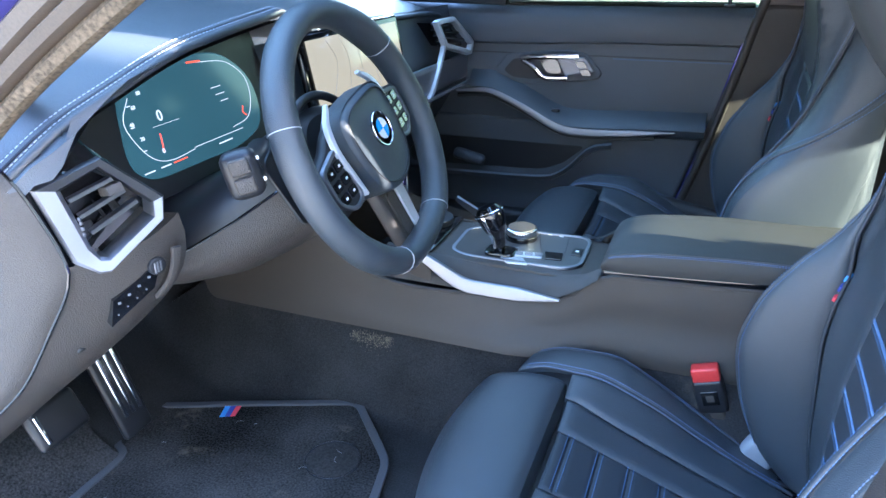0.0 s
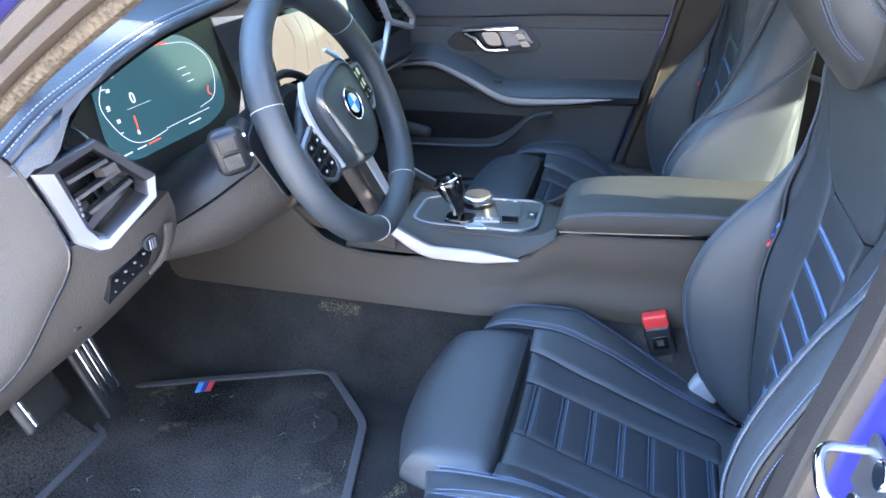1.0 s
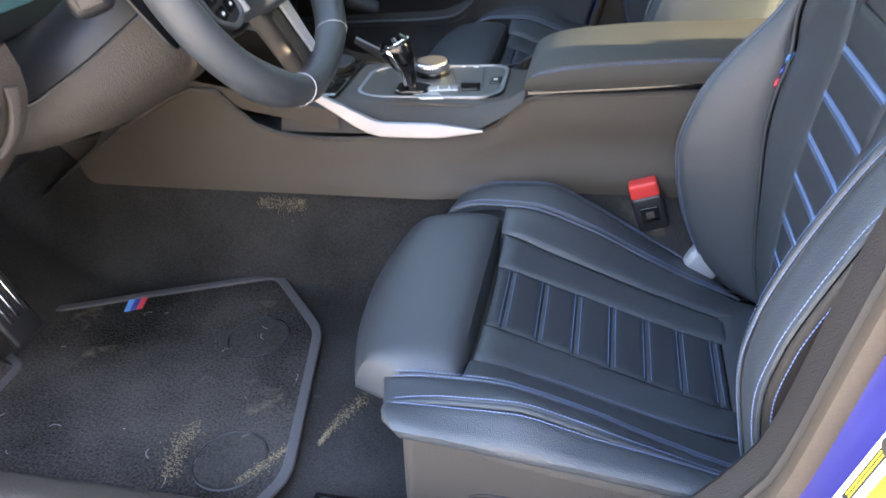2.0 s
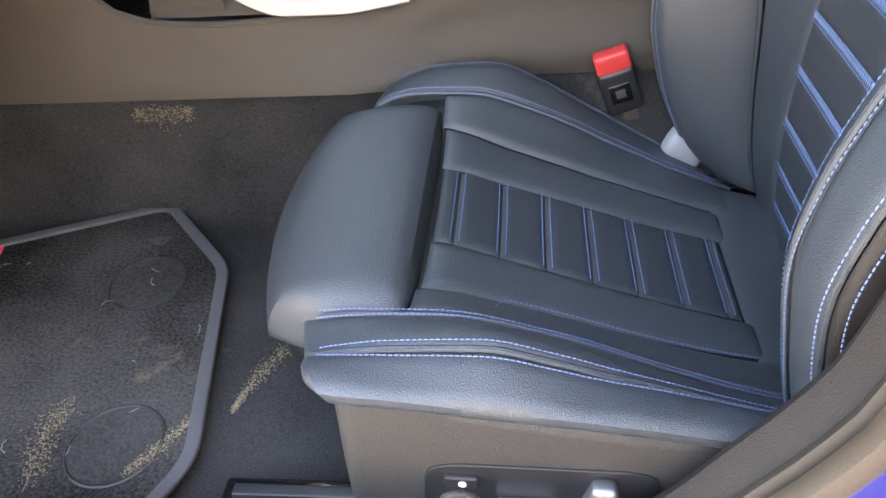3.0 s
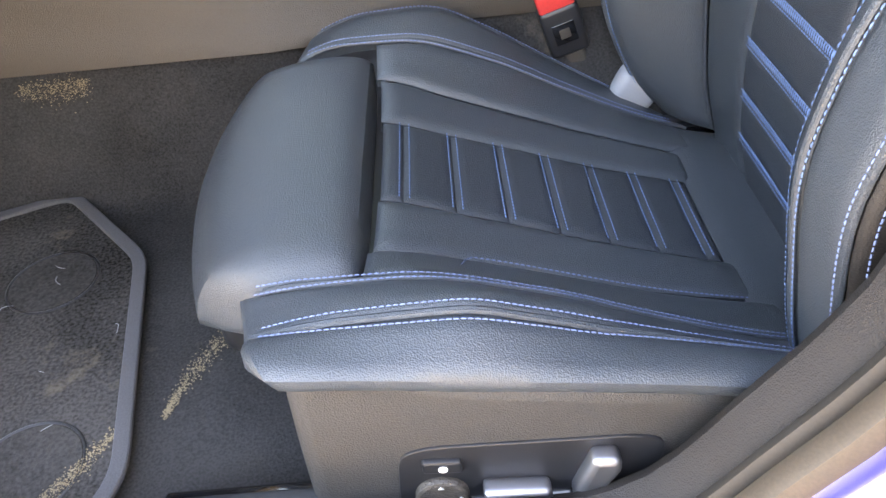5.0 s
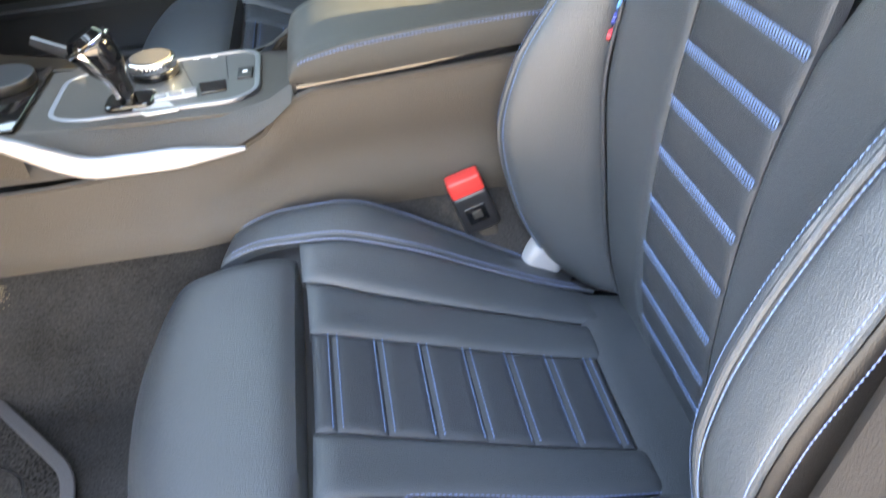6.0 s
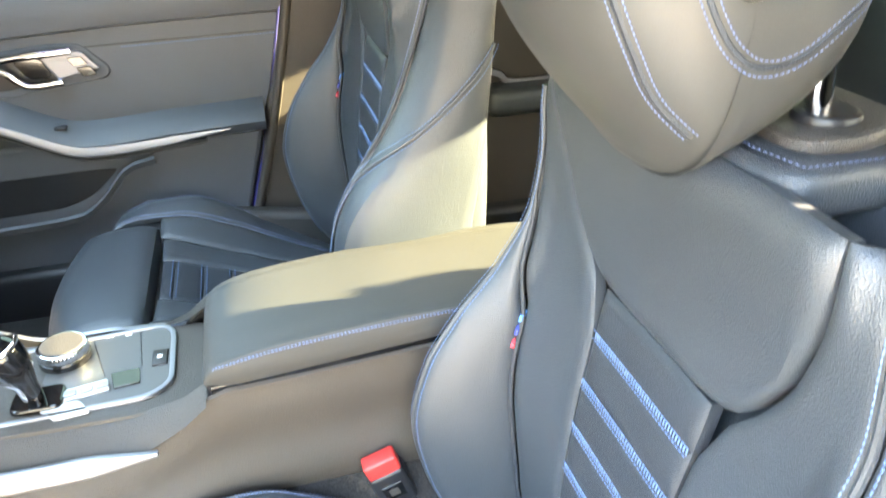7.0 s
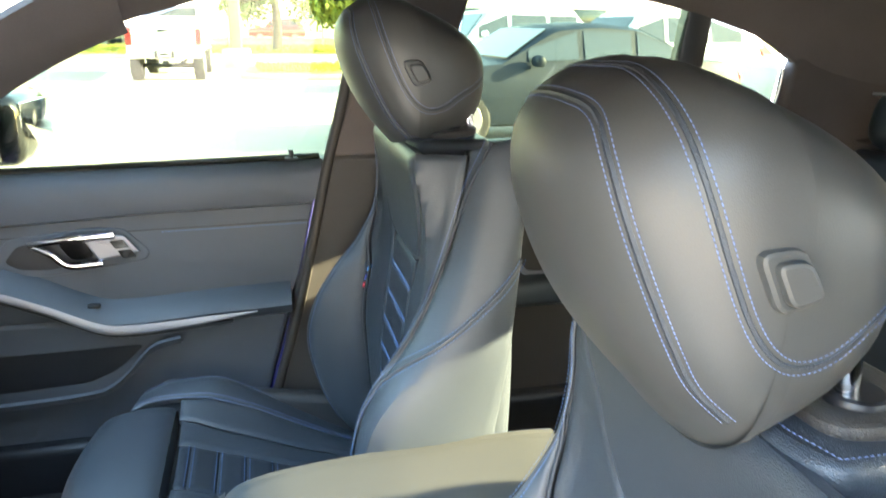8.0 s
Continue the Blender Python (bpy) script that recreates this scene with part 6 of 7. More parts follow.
X = np.r_[np.linspace(-0.318, -0.28, 8), np.linspace(-0.26, 0.12, 20)]
part("lid", grid(V([[pad(x, s) for s in np.linspace(-1.0, 1.0, 33)] for x in X])), ARM_LEATHER, arm)
part("lid_front", grid(V([[pad(-0.318, s), pad(-0.318, s) * V([1, 0.9, 1]) + V([-0.003, 0, -0.010])] for s in np.linspace(-1.0, 1.0, 33)])), ARM_LEATHER, arm)
for sg in (-1, 1):
    part("lid_side", grid(V([[pad(x, sg * s) + V([0, sg * (0.0012 if 1.0 < s < 1.4 else 0), 0]) for s in (1.0, 1.02, 1.1, 1.2, 1.3, 1.4)] for x in X])), ARM_LEATHER, arm)
    for a in (0.982, 1.018):
        P = V([pad(x, sg * a) + V([0, sg * 0.0016, 0]) for x in X[2:]])
        part("lid_stitching", sew(P, (0, sg, 0.2), 0.0042, 0.0028, 0.00042), THREAD_PALE, arm)
part("base", prism([(-0.312, 0.548), (0.16, 0.585), (0.16, 0.595), (-0.312, 0.561)], 0.166, xz(-0.098), 0.002), GLOSS, arm)
part("front_plate", rbox((0.006, 0.156, 0.028), 0.002, (-0.314, -0.016, 0.560)), PLASTIC_DARK, arm)
part("box", rbox((0.47, 0.15, 0.16), 0.01, (-0.08, -0.015, 0.470)), PLASTIC_DARK, con)

# ---- belt buckle and anchor ----
bk = thing("belt_buckle", "black seat belt buckle with a red button", "seat belt buckle", (-0.10, -0.118, 0.33))
BM = pose(-0.128, -0.121, 0.393, 4, -18, 0)
part("housing", moved(rbox((0.046, 0.026, 0.062), 0.006, (0, 0, -0.008)), BM), PLASTIC_DARK, bk)
part("release_button", moved(rbox((0.042, 0.022, 0.026), 0.004, (0, 0, 0.032)), BM), RED, bk, "red plastic release button")
part("housing_recess", moved(rbox((0.026, 0.002, 0.026), 0.002, (0, -0.0135, -0.008)), BM), GLOSS, bk)
part("housing_mark", moved(rbox((0.012, 0.0015, 0.012), 0.001, (0, -0.0145, -0.008)), BM), PLASTIC, bk)
part("boot", moved(rbox((0.026, 0.018, 0.04), 0.006, (0.004, 0, -0.055)), BM), RUBBER, bk)
anchor = thing("belt_anchor", "grey belt anchor cover between cushion and backrest", "belt anchor", (-0.03, -0.14, 0.30))
part("cover", moved(rbox((0.055, 0.030, 0.045), 0.010, (0, 0, 0), 4), pose(-0.040, -0.140, 0.312, 10, 25, 0)), STRAP, anchor)
copy_thing(anchor, Matrix.Translation((-0.115, 0.62, 0.395)))


# ---- passenger door ----
door = thing("passenger_door", "dark leather and plastic front door panel, shut, with a silver trim strip", "car door", (-0.5, 0.69, 0.35))
OUT = lambda y: (lambda a, b, c: (a, y - c, b))
part("lower_panel", prism(rounded([(-1.00, 0.32), (-0.285, 0.32), (-0.262, 0.40), (-0.205, 0.60), (-0.95, 0.60), (-1.0, 0.55)], 0.03), 0.05, OUT(0.72), 0.010, 3), DOOR_PLASTIC, door)
part("middle_panel", grid(V([[(x0 + (x1 - x0) * k, 0.675 + dy, z) for k in np.linspace(0, 1, 14)] for x0, x1, z, dy in ((-1.0, -0.218, 0.580, 0.03), (-1.0, -0.216, 0.584, 0.006), (-1.0, -0.213, 0.592, 0), (-1.0, -0.190, 0.66, -0.001), (-1.0, -0.172, 0.73, -0.001), (-1.0, -0.155, 0.80, 0), (-1.0, -0.152, 0.815, 0.002), (-1.0, -0.150, 0.830, 0.01))])), DOOR_PLASTIC, door)
part("panel_end", prism([(-0.222, 0.585), (-0.214, 0.585), (-0.150, 0.822), (-0.158, 0.822)], 0.035, OUT(0.710), 0.002), LEATHER, door)
ledge = spline([(-0.99, 0.886), (-0.7, 0.881), (-0.4, 0.886), (-0.135, 0.891)], 12)
part("upper_pad", grid(V([[(x - 0.0, y, z + dz) for y, dz in ((0.735, -0.002), (0.690, 0.0), (0.668, -0.006), (0.656, -0.022), (0.656, -0.060), (0.662, -0.080 - 0.03 * max(0, (-x - 0.45))), (0.680, -0.088 - 0.03 * max(0, (-x - 0.45))))] for x, z in ledge])), DOOR_PLASTIC, door)
part("pad_end", prism([(-0.137, 0.805), (-0.120, 0.815), (-0.112, 0.892), (-0.135, 0.895)], 0.07, OUT(0.735), 0.004), PLASTIC_DARK, door)
part("window_seal", tube([(x, 0.698, z + 0.004) for x, z in ledge], 0.007, 8), RUBBER, door)
part("panel_stitching", sew([(x, 0.6745, 0.763 + 0.012 * (x + 0.52)) for x in np.linspace(-0.44, -0.165, 30)], (0, -1, 0), 0.006, 0.004, 0.0009), THREAD, door)
part("panel_seam", tube([(x, 0.6752, 0.768 + 0.012 * (x + 0.52)) for x in np.linspace(-0.95, -0.165, 30)], 0.0018, 6), PLASTIC_DARK, door)
# grab ledge above the strip
ridge = spline([(-0.80, 0.690), (-0.735, 0.688), (-0.660, 0.658), (-0.565, 0.612), (-0.50, 0.604), (-0.36, 0.612), (-0.205, 0.618)], 40)
part("armrest_ledge", grid(V([[(x, 0.690, z + 0.045), (x, 0.665, z + 0.022), (x, 0.640 + 0.02 * max(0, (-x - 0.55)) * 4 * 0.3, z + 0.008), (x, 0.632, z - 0.006), (x, 0.640, z - 0.024), (x, 0.668, z - 0.036)] for x, z in ridge])), LEATHER, door)
tr = spline([(-0.830, 0.668), (-0.775, 0.674), (-0.732, 0.672), (-0.654, 0.640), (-0.562, 0.594), (-0.502, 0.586), (-0.40, 0.591), (-0.272, 0.603)], 50)
part("trim_strip", strip([(x, 0.640, z) for x, z in tr], (0, -1, 0.15), np.r_[np.linspace(0.006, 0.016, 12), np.linspace(0.016, 0.020, 16), np.linspace(0.020, 0.016, 12), np.linspace(0.016, 0.003, 10)], 0.010), ALU, door, "satin silver trim strip")
# dark tube that paints the shade below the trim strip
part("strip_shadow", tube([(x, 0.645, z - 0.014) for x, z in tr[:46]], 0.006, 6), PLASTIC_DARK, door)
# door pull and handle
bez = rounded([(-0.740, 0.722), (-0.705, 0.765), (-0.560, 0.780), (-0.505, 0.776), (-0.462, 0.730), (-0.470, 0.712), (-0.64, 0.690), (-0.70, 0.694)], 0.012)
hd = part("handle_bezel", prism(bez, 0.006, OUT(0.676), 0.003), DOOR_PLASTIC, door)
part("handle_well", prism(rounded([(-0.715, 0.722), (-0.690, 0.752), (-0.560, 0.768), (-0.515, 0.764), (-0.480, 0.730), (-0.640, 0.703), (-0.69, 0.706)], 0.01), 0.004, OUT(0.6735), 0.001), PLASTIC_DARK, door)
part("handle_blade", strip(spline([(-0.665, 0.664, 0.757), (-0.630, 0.658, 0.762), (-0.580, 0.656, 0.766), (-0.520, 0.660, 0.768)], 16), (0, -1, 0), np.linspace(0.012, 0.014, 16), 0.010), CHROME, hd, "polished silver door handle")
part("handle_blade", strip(spline([(-0.660, 0.664, 0.752), (-0.632, 0.660, 0.738), (-0.615, 0.660, 0.720), (-0.595, 0.660, 0.712), (-0.545, 0.662, 0.714)], 18), (0, -1, 0), 0.012, 0.010), CHROME, hd, "polished silver door handle")
part("handle_cup", prism(rounded([(-0.622, 0.755), (-0.575, 0.758), (-0.560, 0.722), (-0.600, 0.720)], 0.012), 0.004, OUT(0.6700), 0.001), GLOSS, hd)
part("lock_plate", prism(rounded([(-0.578, 0.764), (-0.505, 0.766), (-0.478, 0.732), (-0.552, 0.718)], 0.006), 0.010, OUT(0.670), 0.003), ALU, hd, "silver lock switch plate")
for k in range(2):
    part("lock_button", prism(rounded([(-0.530 + 0.012 * k, 0.756 - 0.019 * k), (-0.506 + 0.012 * k, 0.757 - 0.019 * k), (-0.497 + 0.012 * k, 0.742 - 0.019 * k), (-0.521 + 0.012 * k, 0.740 - 0.019 * k)], 0.003), 0.003, OUT(0.6595), 0.001), GLOSS, hd)
part("window_switch", rbox((0.022, 0.014, 0.008), 0.003, (-0.570, 0.655, 0.632)), PLASTIC_DARK, door)
pin = part("lock_pin", tube([(-0.190, 0.680, 0.893), (-0.190, 0.680, 0.912)], [0.004, 0.005], 10), PLASTIC_DARK, door)
part("pin_collar", rbox((0.024, 0.018, 0.005), 0.002, (-0.190, 0.680, 0.895)), PLASTIC_DARK, pin)
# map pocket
# no real hollow: a near-black plate paints the shade inside the pocket
part("map_pocket_shade", prism(rounded([(-0.98, 0.452), (-0.60, 0.468), (-0.545, 0.490), (-0.488, 0.540), (-0.98, 0.535)], 0.02), 0.004, OUT(0.673), 0.001), PLASTIC_DARK, door, "flat dark plate painting the shaded hollow of the door pocket")
part("pocket_lip", grid(V([[(x, 0.668, z - 0.02), (x, 0.640, z - 0.012), (x, 0.634, z), (x, 0.640, z + 0.004)] for x, z in spline([(-0.98, 0.445), (-0.62, 0.456), (-0.54, 0.480), (-0.475, 0.545), (-0.42, 0.56)], 30)])), DOOR_PLASTIC, door)
part("pocket_bottle", moved(rbox((0.09, 0.03, 0.03), 0.012), pose(-0.80, 0.652, 0.488, 0, 12, 0)), DOOR_PLASTIC, door)
part("rear_edge", prism([(-0.262, 0.36), (-0.245, 0.36), (-0.125, 0.86), (-0.112, 0.885), (-0.137, 0.885), (-0.205, 0.60)], 0.045, OUT(0.715), 0.006), PLASTIC_DARK, door)

part("outer_skin", prism([(-1.04, 0.20), (0.08, 0.20), (0.08, 0.885), (-1.04, 0.875)], 0.05, xz(0.735), 0.006), PAINT, door)

# unseen corner plate, added to keep slits of sun off the driver's cushion
part("sail_blocker", prism([(-1.00, 0.885), (-0.705, 0.885), (-0.672, 1.045), (-0.76, 1.015), (-0.85, 0.975), (-1.00, 0.93)], 0.028, xz(0.640), 0.004), PLASTIC_DARK, door)

mir = thing("wing_mirror", "black wing mirror outside the passenger window", "wing mirror", (-0.76, 0.85, 0.9))
part("housing", rbox((0.10, 0.235, 0.140), 0.030, (-0.745, 0.93, 0.940), 4), GLOSS, mir)
part("glass", moved(rbox((0.006, 0.195, 0.108), 0.002), pose(-0.695, 0.93, 0.940, 0, 4, -3)), mat("mirror", (0.9, 0.9, 0.92), 0.02, 1.0, 0, 10, 0.01), mir, "mirror glass")
part("arm", rbox((0.05, 0.10, 0.03), 0.012, (-0.75, 0.80, 0.90)), GLOSS, mir)


# ---- outside: parking lot, vehicles, trees ----
G = -0.12
CONCRETE = mat("pale_concrete", (0.46, 0.40, 0.32), 0.9, 0, 0.5, 60, 0.10, big=0.6)
GRASS_G = mat("grass_soil", (0.30, 0.28, 0.07), 0.95, 0, 0.5, 30, 0.35, big=1.0)
BLADE = mat("grass_blades", (0.32, 0.33, 0.05), 0.8, 0, 0, 4, 0.4)
BARK = mat("bark", (0.17, 0.14, 0.11), 0.9, 0, 0.8, 40, 0.3)
LEAF = mat("leaves", (0.20, 0.24, 0.035), 0.6, 0, 0, 3, 0.45)
TYRE = mat("tyre", (0.02, 0.02, 0.02), 0.8, 0, 0.3, 60, 0.2)
VGLASS = mat("tinted_glass", (0.03, 0.04, 0.045), 0.05, 0, 0, 5, 0.1, coat=0.5)
WHITE_P = mat("white_paint", (0.80, 0.80, 0.80), 0.25, 0, 0, 40, 0.03, coat=0.8)
BLUE_P = mat("dark_blue_paint", (0.010, 0.018, 0.028), 0.5, 0, 0, 40, 0.06, coat=0.06, spec=0.2)
RED_P = mat("red_paint", (0.40, 0.03, 0.03), 0.3, 0, 0, 40, 0.05, coat=0.8)
SILVER_P = mat("silver_paint", (0.55, 0.62, 0.66), 0.3, 0.3, 0, 40, 0.05, coat=0.8)
RED_LAMP = mat("tail_lamp", (0.5, 0.02, 0.02), 0.2, 0, 0, 40, 0.1, coat=0.8)

g = part("ground", rbox((900, 900, 0.2), 0, (0, 200, G - 0.1)), CONCRETE)
tagged(g, "pale sunlit concrete of the parking lot", "parking lot", kind="structure")


def kerb_island(name, pts, label):
    o = rounded(pts, 1.2, 6)
    k = thing(name, label, "kerb", (*V(pts).mean(0), G), kind="structure")
    part("kerb", prism(o, 0.15, lambda a, b, c: (a, b, G - 0.01 + c), 0.03), CONCRETE, k)
    c = o.mean(0)
    part("lawn", prism(c + (o - c) * 0.985, 0.10, lambda a, b, z: (a, b, G + 0.06 + z), 0.02), GRASS_G, k)
    return o


def tufts(name, x0, x1, y0, y1, count, z, seed):
    rnd = random.Random(seed)
    vs, fs = [], []
    for _ in range(count):
        x, y, h = rnd.uniform(x0, x1), rnd.uniform(y0, y1), rnd.uniform(0.05, 0.16)
        for _ in range(4):
            a, b = rnd.uniform(0, 6.28), rnd.uniform(0.02, 0.08)
            k = len(vs)
            dx, dy = math.cos(a) * 0.02, math.sin(a) * 0.02
            vs += [(x - dx, y - dy, z), (x + dx, y + dy, z), (x + dy * b * 40, y - dx * b * 40, z + h)]
            fs.append((k, k + 1, k + 2))
    me = bpy.data.meshes.new(name)
    me.from_pydata(vs, [], fs)
    me.materials.append(BLADE)
    tagged(new(name, me), "sunlit mown grass", "grass", kind="stuff")


kerb_island("island", [(-0.75, 17.2), (12.0, 16.6), (12.0, 21.5), (-0.55, 21.8)], "concrete kerb round a strip of grass")
kerb_island("lawn", [(-40, 31), (30, 27.5), (60, 60), (-50, 62)], "wide sunlit lawn behind a kerb")
tufts("grass", -0.3, 9.0, 17.6, 21.2, 3000, G + 0.14, 3)
tufts("grass", -16, 8, 29.5, 40, 6000, G + 0.14, 4)


def leaf_crown(c, r, count, rnd, size):
    vs, fs = [], []
    blobs = [(V(c) + V([rnd.uniform(-1, 1) * r[0] * 0.6, rnd.uniform(-1, 1) * r[0] * 0.6, rnd.uniform(-0.8, 0.9) * r[1] * 0.6]), rnd.uniform(0.3, 0.55) * r[0]) for _ in range(16)]
    for _ in range(count):
        b, q = rnd.choice(blobs)
        d = V([rnd.gauss(0, 1), rnd.gauss(0, 1), rnd.gauss(0, 0.8)])
        p = b + d / np.linalg.norm(d) * q * rnd.uniform(0.4, 1.05)
        u = V([rnd.gauss(0, 1), rnd.gauss(0, 1), rnd.gauss(0, 1)])
        u /= np.linalg.norm(u)
        w = np.cross(u, V([rnd.gauss(0, 1), rnd.gauss(0, 1), rnd.gauss(0, 1)]))
        w /= np.linalg.norm(w) + 1e-9
        s = size * rnd.uniform(0.6, 1.3)
        k = len(vs)
        vs += [(p - u * s).tolist(), (p + w * s * 0.45).tolist(), (p + u * s).tolist(), (p - w * s * 0.45).tolist()]
        fs.append((k, k + 1, k + 2, k + 3))
    return vs, fs


def tree(x, y, h, r, seed, trunk=0.16, label="leafy parking lot tree with a bare lower trunk"):
    rnd = random.Random(seed)
    t = thing("tree", label, "tree", (x, y, G), "trees")
    bend = [(x + rnd.uniform(-0.1, 0.1) * k, y + rnd.uniform(-0.1, 0.1) * k, G + h * 0.75 * k / 4) for k in range(5)]
    part("trunk", tube(spline(bend, 14), np.linspace(trunk, trunk * 0.35, 14), 10), BARK, t)
    for k in range(7):
        a, z = rnd.uniform(0, 6.28), h * rnd.uniform(0.32, 0.65)
        e = (x + math.cos(a) * r * 0.8, y + math.sin(a) * r * 0.8, G + z + r * 0.7)
        part("limb", tube(spline([(x, y, G + z), ((x + e[0]) / 2, (y + e[1]) / 2, G + z + r * 0.25), e], 8), np.linspace(trunk * 0.4, 0.012, 8), 6), BARK, t)
    vs, fs = leaf_crown((x, y, G + h * 0.55), (r, h * 0.50), 6500, rnd, 0.15)
    me = bpy.data.meshes.new("crown")
    me.from_pydata(vs, [], fs)
    me.materials.append(LEAF)
    o = new("crown", me)
    o.parent, o.matrix_parent_inverse = t, t.matrix_basis.inverted()


tree(0.55, 33.0, 6.5, 3.0, 11, 0.22)
tree(3.6, 30.5, 4.6, 1.9, 12, 0.08, "young tree with a thin leaning trunk")
tree(5.2, 40.0, 6.0, 2.6, 13, 0.14)
tree(-10.0, 46.0, 7.0, 3.2, 14, 0.2)
tree(9.5, 52.0, 8.0, 3.8, 15, 0.2)
lamp = thing("lamp_post", "square pale concrete lamp post foot beside the lane", "lamp post", (-0.85, 22.8, G))
part("shaft", prism(rounded([(-0.17, -0.17), (0.17, -0.17), (0.17, 0.17), (-0.17, 0.17)], 0.05), 6.0, lambda a, b, c: (-0.85 + a, 22.8 + b, G + c), 0.02), BARK, lamp)
part("foot", disc(0.42, 0.55, (-0.85, 22.8, G), sides=24, bevel=0.06), CONCRETE, lamp)


def car(name, label, at, turn, length, width, height, paint, kind="sedan", group="parked vehicles"):
    """A parked vehicle, built facing -x: body lofted from a side profile, glass, wheels, lamps."""
    c = thing(name, label, "car", at, group)
    c.matrix_basis = Matrix.Translation(at) @ Matrix.Rotation(radians(turn), 4, "Z")
    L, W, H = length / 2, width / 2, height
    if kind == "sedan":
        belt = [(-L, 0.52), (-L + 0.15, 0.60), (-L * 0.45, 0.68), (L * 0.55, 0.70), (L - 0.1, 0.66), (L, 0.55)]
        roof = [(-L * 0.42, 0.68), (-L * 0.12, 0.97), (L * 0.10, 1.0), (L * 0.34, 0.97), (L * 0.68, 0.70)]
    else:
        belt = [(-L, 0.52), (-L + 0.12, 0.58), (-L * 0.42, 0.64), (L * 0.75, 0.64), (L - 0.04, 0.60), (L, 0.5)]
        roof = [(-L * 0.44, 0.63), (-L * 0.20, 0.96), (0.0, 1.0), (L * 0.75, 0.98), (L * 0.95, 0.62)]
    xs = np.linspace(-L, L, 29)
    P = []
    for x in xs:
        zb = np.interp(x, *zip(*belt)) * H
        nose = 1 - 0.12 * (abs(x) / L) ** 6
        sec = [(0.80, 0.17 * H), (0.97, 0.20 * H), (1.0, 0.36 * H), (0.985, zb - 0.09), (0.93, zb - 0.005), (0.6, zb + 0.015), (0, zb + 0.03)]
        P.append([(x, -W * a * nose, z) for a, z in sec] + [(x, W * a * nose, z) for a, z in sec[-2::-1]])

    def own(nm, vf, material, parent=c, label=""):
        ob = link(nm, vf[0], vf[1], material, None, label)
        ob.parent = parent
        return ob

    body = own("body", grid(V(P), caps=True), paint)
    rx = np.linspace(roof[0][0], roof[-1][0], 21)
    Rf = []
    for x in rx:
        zr, zb = np.interp(x, *zip(*roof)) * H, np.interp(x, *zip(*belt)) * H
        f = max(0.0, (zr - zb) / (0.33 * H))
        sec = [(0.93, zb - 0.02), (0.93 - 0.13 * f, zb + (zr - zb) * 0.86), (0.93 - 0.24 * f, zr - 0.01), (0, zr + 0.015 * f)]
        Rf.append([(x, -W * a, z) for a, z in sec] + [(x, W * a, z) for a, z in sec[-2::-1]])
    own("cabin", grid(V(Rf), caps=True), paint)
    x0, x1 = roof[0][0], roof[-1][0]
    bars = [x0 * 0.72, x0 * 0.12 + x1 * 0.08, x1 * 0.45, x1 * 0.80]
    for sg in (-1, 1):
        for a, b in zip(bars[:-1], bars[1:]):
            pts = []
            for x, hi in ((a + 0.04, 0), (b - 0.04, 0), (b - 0.04, 1), (a + 0.04, 1)):
                zr, zb = np.interp(x, *zip(*roof)) * H, np.interp(x, *zip(*belt)) * H
                f = max(0.0, (zr - zb) / (0.33 * H))
                k = 0.80 if hi else 0.06
                pts.append((x, sg * (W * (0.93 - 0.13 * f * k / 0.86) + 0.006), zb + (zr - zb) * k))
            inn = [(p[0], p[1] - sg * 0.02, p[2]) for p in pts]
            own("side_window", (pts + inn, [(0, 1, 2, 3), (7, 6, 5, 4), (0, 4, 5, 1), (1, 5, 6, 2), (2, 6, 7, 3), (3, 7, 4, 0)]), VGLASS)
        own("wing_mirror", rbox((0.10, 0.18, 0.12), 0.04, (x0 * 0.62, sg * (W + 0.06), H * 0.70)), paint)
        for wx in (-L * 0.62, L * 0.60):
            tyre = own("tyre", disc(0.31, 0.2, (wx, sg * (W - 0.2) if sg > 0 else -W + 0.0, 0.31), (0, 1, 0), 28, 0.04), TYRE)
            own("rim", disc(0.20, 0.02, (wx, sg * (W + 0.004) - (0.02 if sg > 0 else 0), 0.31), (0, 1, 0), 20, 0.005), ALU)
        for a in (x0 * 0.10, x1 * 0.45):
            own("door_handle", rbox((0.16, 0.03, 0.03), 0.01, (a + 0.25, sg * W * 1.0, H * 0.60)), paint)
        own("tail_lamp", rbox((0.06, 0.26, 0.14), 0.03, (L - 0.03, sg * (W - 0.24), H * 0.52)), RED_LAMP)
        own("headlamp", rbox((0.10, 0.30, 0.11), 0.03, (-L + 0.08, sg * (W - 0.26), H * 0.44)), SILVER_P)
    for f, (a, b) in (("windscreen", (roof[0], roof[1])), ("rear_window", (roof[-1], roof[-2]))):
        q = []
        for (x, z), w in ((a, 0.84), (b, 0.68)):
            x2 = x + (b[0] - a[0]) * (0.12 if w > 0.8 else -0.12)
            z2 = (z + (b[1] - a[1]) * (0.12 if w > 0.8 else -0.12)) * H + 0.018
            q += [(x2, -W * w, z2), (x2, W * w, z2)]
        q = [q[0], q[1], q[3], q[2]]
        own(f, (q + [(p[0], p[1], p[2] - 0.02) for p in q], [(0, 1, 2, 3), (7, 6, 5, 4), (0, 4, 5, 1), (1, 5, 6, 2), (2, 6, 7, 3), (3, 7, 4, 0)]), VGLASS)
    return c


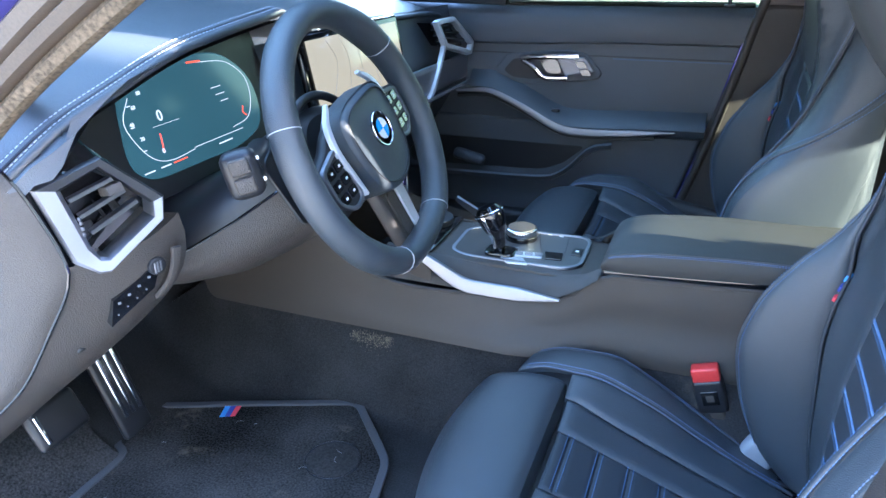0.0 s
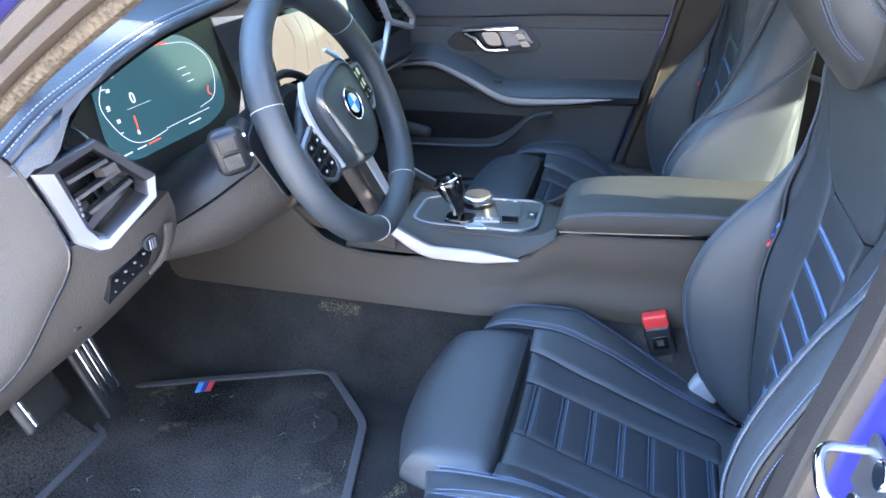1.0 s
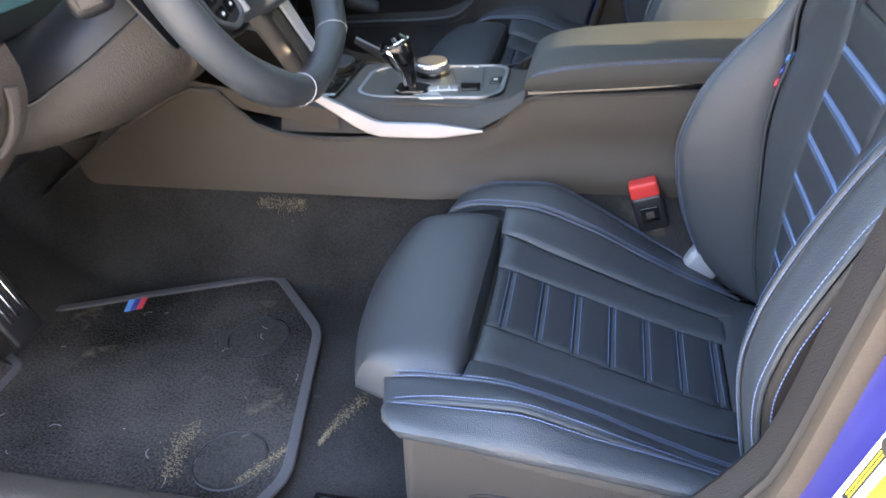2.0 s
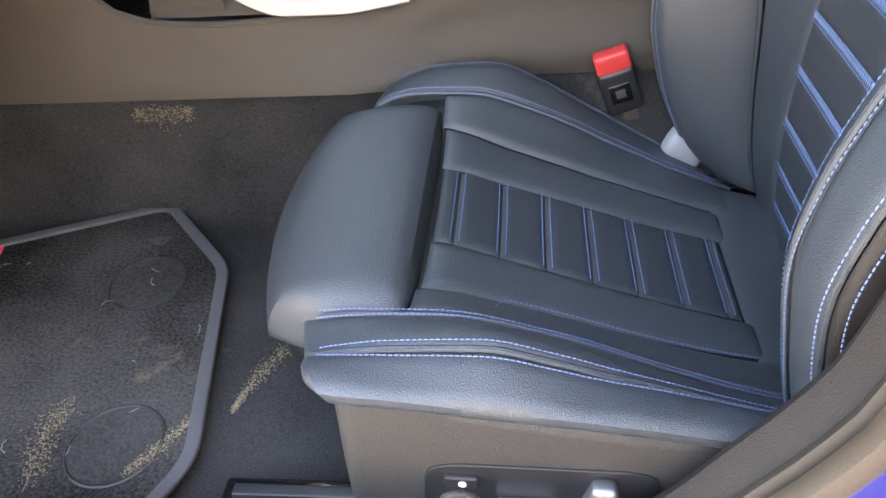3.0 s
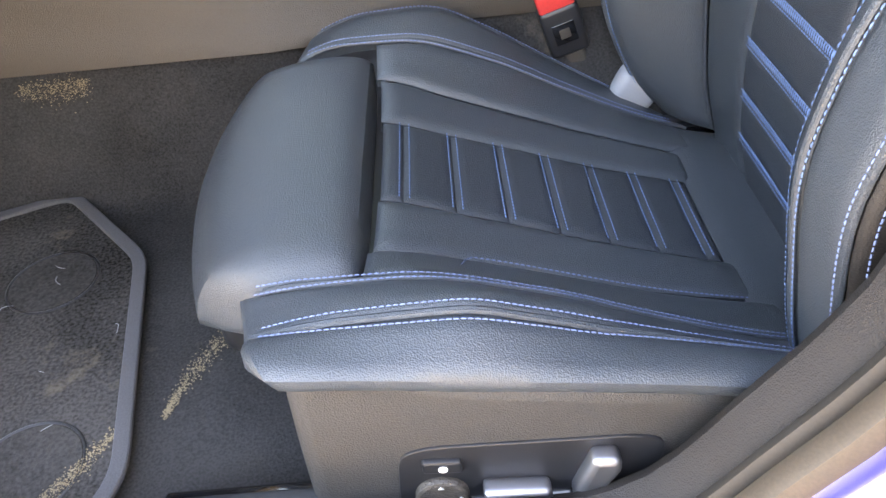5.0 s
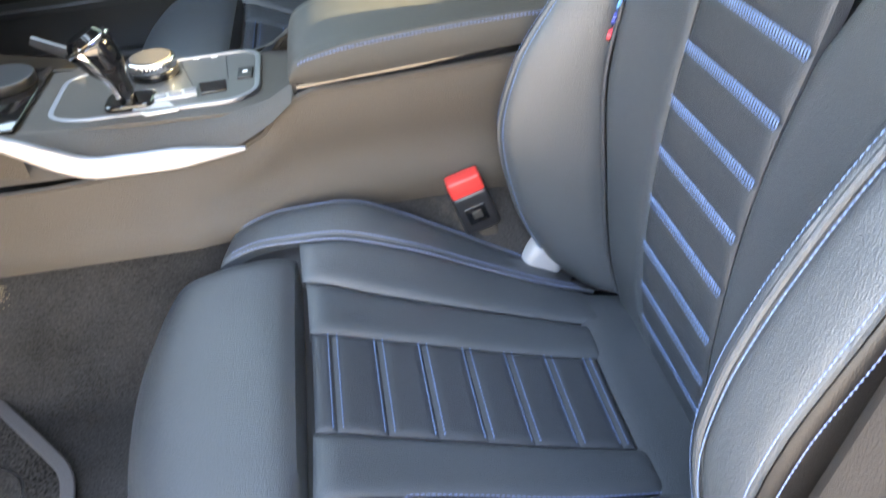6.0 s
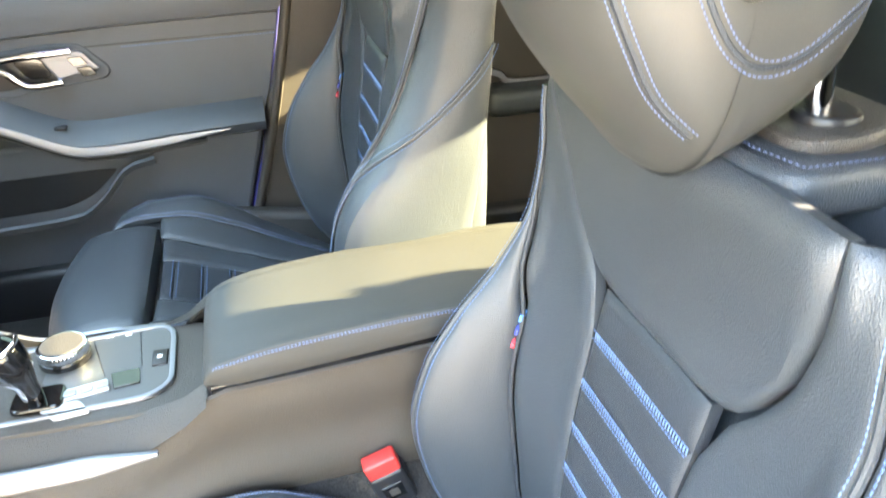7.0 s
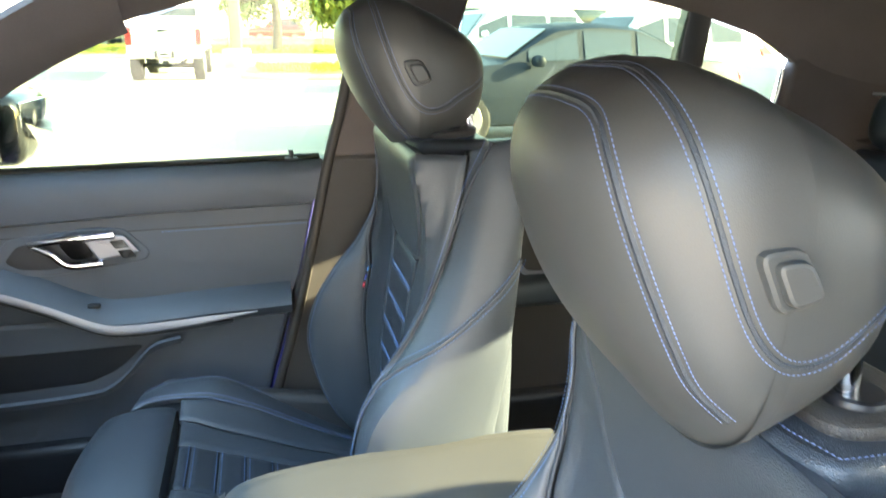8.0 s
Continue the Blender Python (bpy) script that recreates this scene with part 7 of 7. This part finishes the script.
car("sedan", "dark blue saloon car parked in the lot", (3.05, 7.6, G), 6, 4.4, 1.70, 1.30, BLUE_P)
car("estate_car", "white sport utility car parked behind the saloon", (6.3, 11.6, G), 6, 4.3, 1.75, 1.52, WHITE_P, "suv")
car("estate_car", "grey sport utility car parked further along", (4.4, 14.2, G), 8, 4.2, 1.75, 1.58, SILVER_P, "suv")
car("estate_car", "silver sport utility car parked at the side", (8.2, 8.0, G), 4, 4.2, 1.72, 1.42, SILVER_P, "suv")
car("estate_car", "red sport utility car far across the lawn", (1.3, 62, G), 4, 4.4, 1.8, 1.65, RED_P, "suv")
car("sedan", "dark blue car far across the lot", (-9.5, 44, G), 0, 4.4, 1.7, 1.3, BLUE_P)


def pickup(at):
    t = thing("pickup_truck", "white pickup truck parked with its tailgate towards the lane", "pickup truck", at, "parked vehicles")
    x, y, z = at
    P = lambda s, r, c, seg=3: rbox(s, r, (x + c[0], y + c[1], z + c[2]), seg)
    part("bed", P((1.62, 2.0, 0.62), 0.06, (0, 1.0, 0.93)), WHITE_P, t)
    part("tailgate", P((1.34, 0.05, 0.50), 0.02, (0, -0.01, 0.98)), WHITE_P, t)
    part("cab", P((1.60, 2.0, 0.80), 0.08, (0, 2.9, 1.02)), WHITE_P, t)
    top = [(-0.74, 1.95, 1.24), (0.74, 1.95, 1.24), (0.66, 2.15, 1.72), (-0.66, 2.15, 1.72), (-0.74, 3.9, 1.24), (0.74, 3.9, 1.24), (0.66, 3.5, 1.72), (-0.66, 3.5, 1.72)]
    part("cab_roof", ([(x + a, y + b, z + c) for a, b, c in top], [(0, 1, 2, 3), (5, 4, 7, 6), (3, 2, 6, 7), (0, 3, 7, 4), (1, 5, 6, 2), (0, 4, 5, 1)]), WHITE_P, t)
    part("rear_window", ([(x + a * 0.9, y + b - 0.03, z + c) for a, b, c in ((-0.68, 1.99, 1.30), (0.68, 1.99, 1.30), (0.64, 2.13, 1.64), (-0.64, 2.13, 1.64), (-0.68, 2.02, 1.30), (0.68, 2.02, 1.30), (0.64, 2.16, 1.64), (-0.64, 2.16, 1.64))], [(0, 1, 2, 3), (5, 4, 7, 6), (3, 2, 6, 7), (0, 4, 5, 1)]), VGLASS, t)
    part("bumper", P((1.58, 0.14, 0.16), 0.04, (0, -0.06, 0.58)), CHROME, t)
    part("plate_recess", P((0.42, 0.03, 0.16), 0.01, (0, -0.13, 0.60)), PLASTIC_DARK, t)
    part("number_plate", P((0.28, 0.012, 0.12), 0.004, (0, -0.148, 0.60)), WHITE, t)
    part("plate_bars", P((0.20, 0.006, 0.045), 0.002, (0, -0.156, 0.60)), PLASTIC_DARK, t)
    part("tailgate_handle", P((0.22, 0.03, 0.05), 0.01, (0, -0.045, 1.10)), PLASTIC_DARK, t)
    part("axle", P((1.2, 0.10, 0.10), 0.04, (0, 0.55, 0.33)), PLASTIC_DARK, t)
    part("hitch", P((0.14, 0.12, 0.08), 0.02, (0, -0.02, 0.42)), PLASTIC_DARK, t)
    part("exhaust", tube([(x + 0.35, y - 0.02, z + 0.42), (x + 0.35, y + 1.0, z + 0.42)], 0.04, 10), PLASTIC_DARK, t)
    for sg in (-1, 1):
        part("tail_lamp", P((0.12, 0.06, 0.36), 0.02, (sg * 0.74, -0.01, 0.97)), RED_LAMP, t)
        part("bed_rail", P((0.07, 1.9, 0.05), 0.015, (sg * 0.77, 0.98, 1.25)), PLASTIC_DARK, t)
        for wy in (0.55, 3.2):
            ty = part("tyre", disc(0.37, 0.24, (x + (0.56 if sg > 0 else -0.80), y + wy, z + 0.37), (1, 0, 0), 28, 0.05), TYRE, t)
            part("rim", disc(0.22, 0.02, (x + (0.79 if sg > 0 else -0.81), y + wy, z + 0.37), (1, 0, 0), 20, 0.005), SILVER_P, ty)


pickup((-2.25, 17.2, G))

bld = thing("store_building", "long low beige store with white fascia and orange signs", "building", (55, 95, G))
STUCCO = mat("stucco", (0.55, 0.50, 0.42), 0.9, 0, 0.3, 20, 0.08, big=0.5)
part("wall", rbox((70, 14, 6.5), 0.05, (55, 95, G + 3.2)), STUCCO, bld)
part("roof", rbox((72, 15, 0.5), 0.05, (55, 95, G + 6.7)), WHITE, bld)
for k in range(9):
    w = part("window", rbox((4.2, 0.3, 2.6), 0.03, (26 + 7 * k, 87.95, G + 1.9)), VGLASS, bld)
    part("frame", rbox((4.5, 0.2, 0.18), 0.02, (26 + 7 * k, 87.85, G + 3.3)), WHITE, w)
for k in range(3):
    part("sign_panel", rbox((5, 0.25, 1.2), 0.03, (32 + 16 * k, 87.9, G + 5.2)), mat("orange_sign", (0.65, 0.20, 0.06), 0.6, 0, 0, 20, 0.05), bld, "plain orange sign")
# unseen walls, added to block low sun and sky light from the left
for nm, size, at in (("wall_far_left_added", (120, 0.4, 7.0), (0, -15, G + 3.5)), ("wall_left_added", (11.8, 0.3, 3.25), (6.1, -2.05, G + 1.625))):
    tagged(part(nm, rbox(size, 0.03, at), STUCCO), "plain beige wall out of view, added to block sun and sky", "wall", kind="structure")
fence = thing("fence", "low pale rail fence at the far lane", "fence", (-4, 42, G))
for k in range(14):
    part("post", rbox((0.08, 0.08, 0.9), 0.01, (-20 + 2.6 * k, 43.0, G + 0.58)), CONCRETE, fence)
for z in (0.5, 0.85):
    part("rail", rbox((34, 0.05, 0.06), 0.01, (-3.1, 43.0, G + z)), CONCRETE, fence)
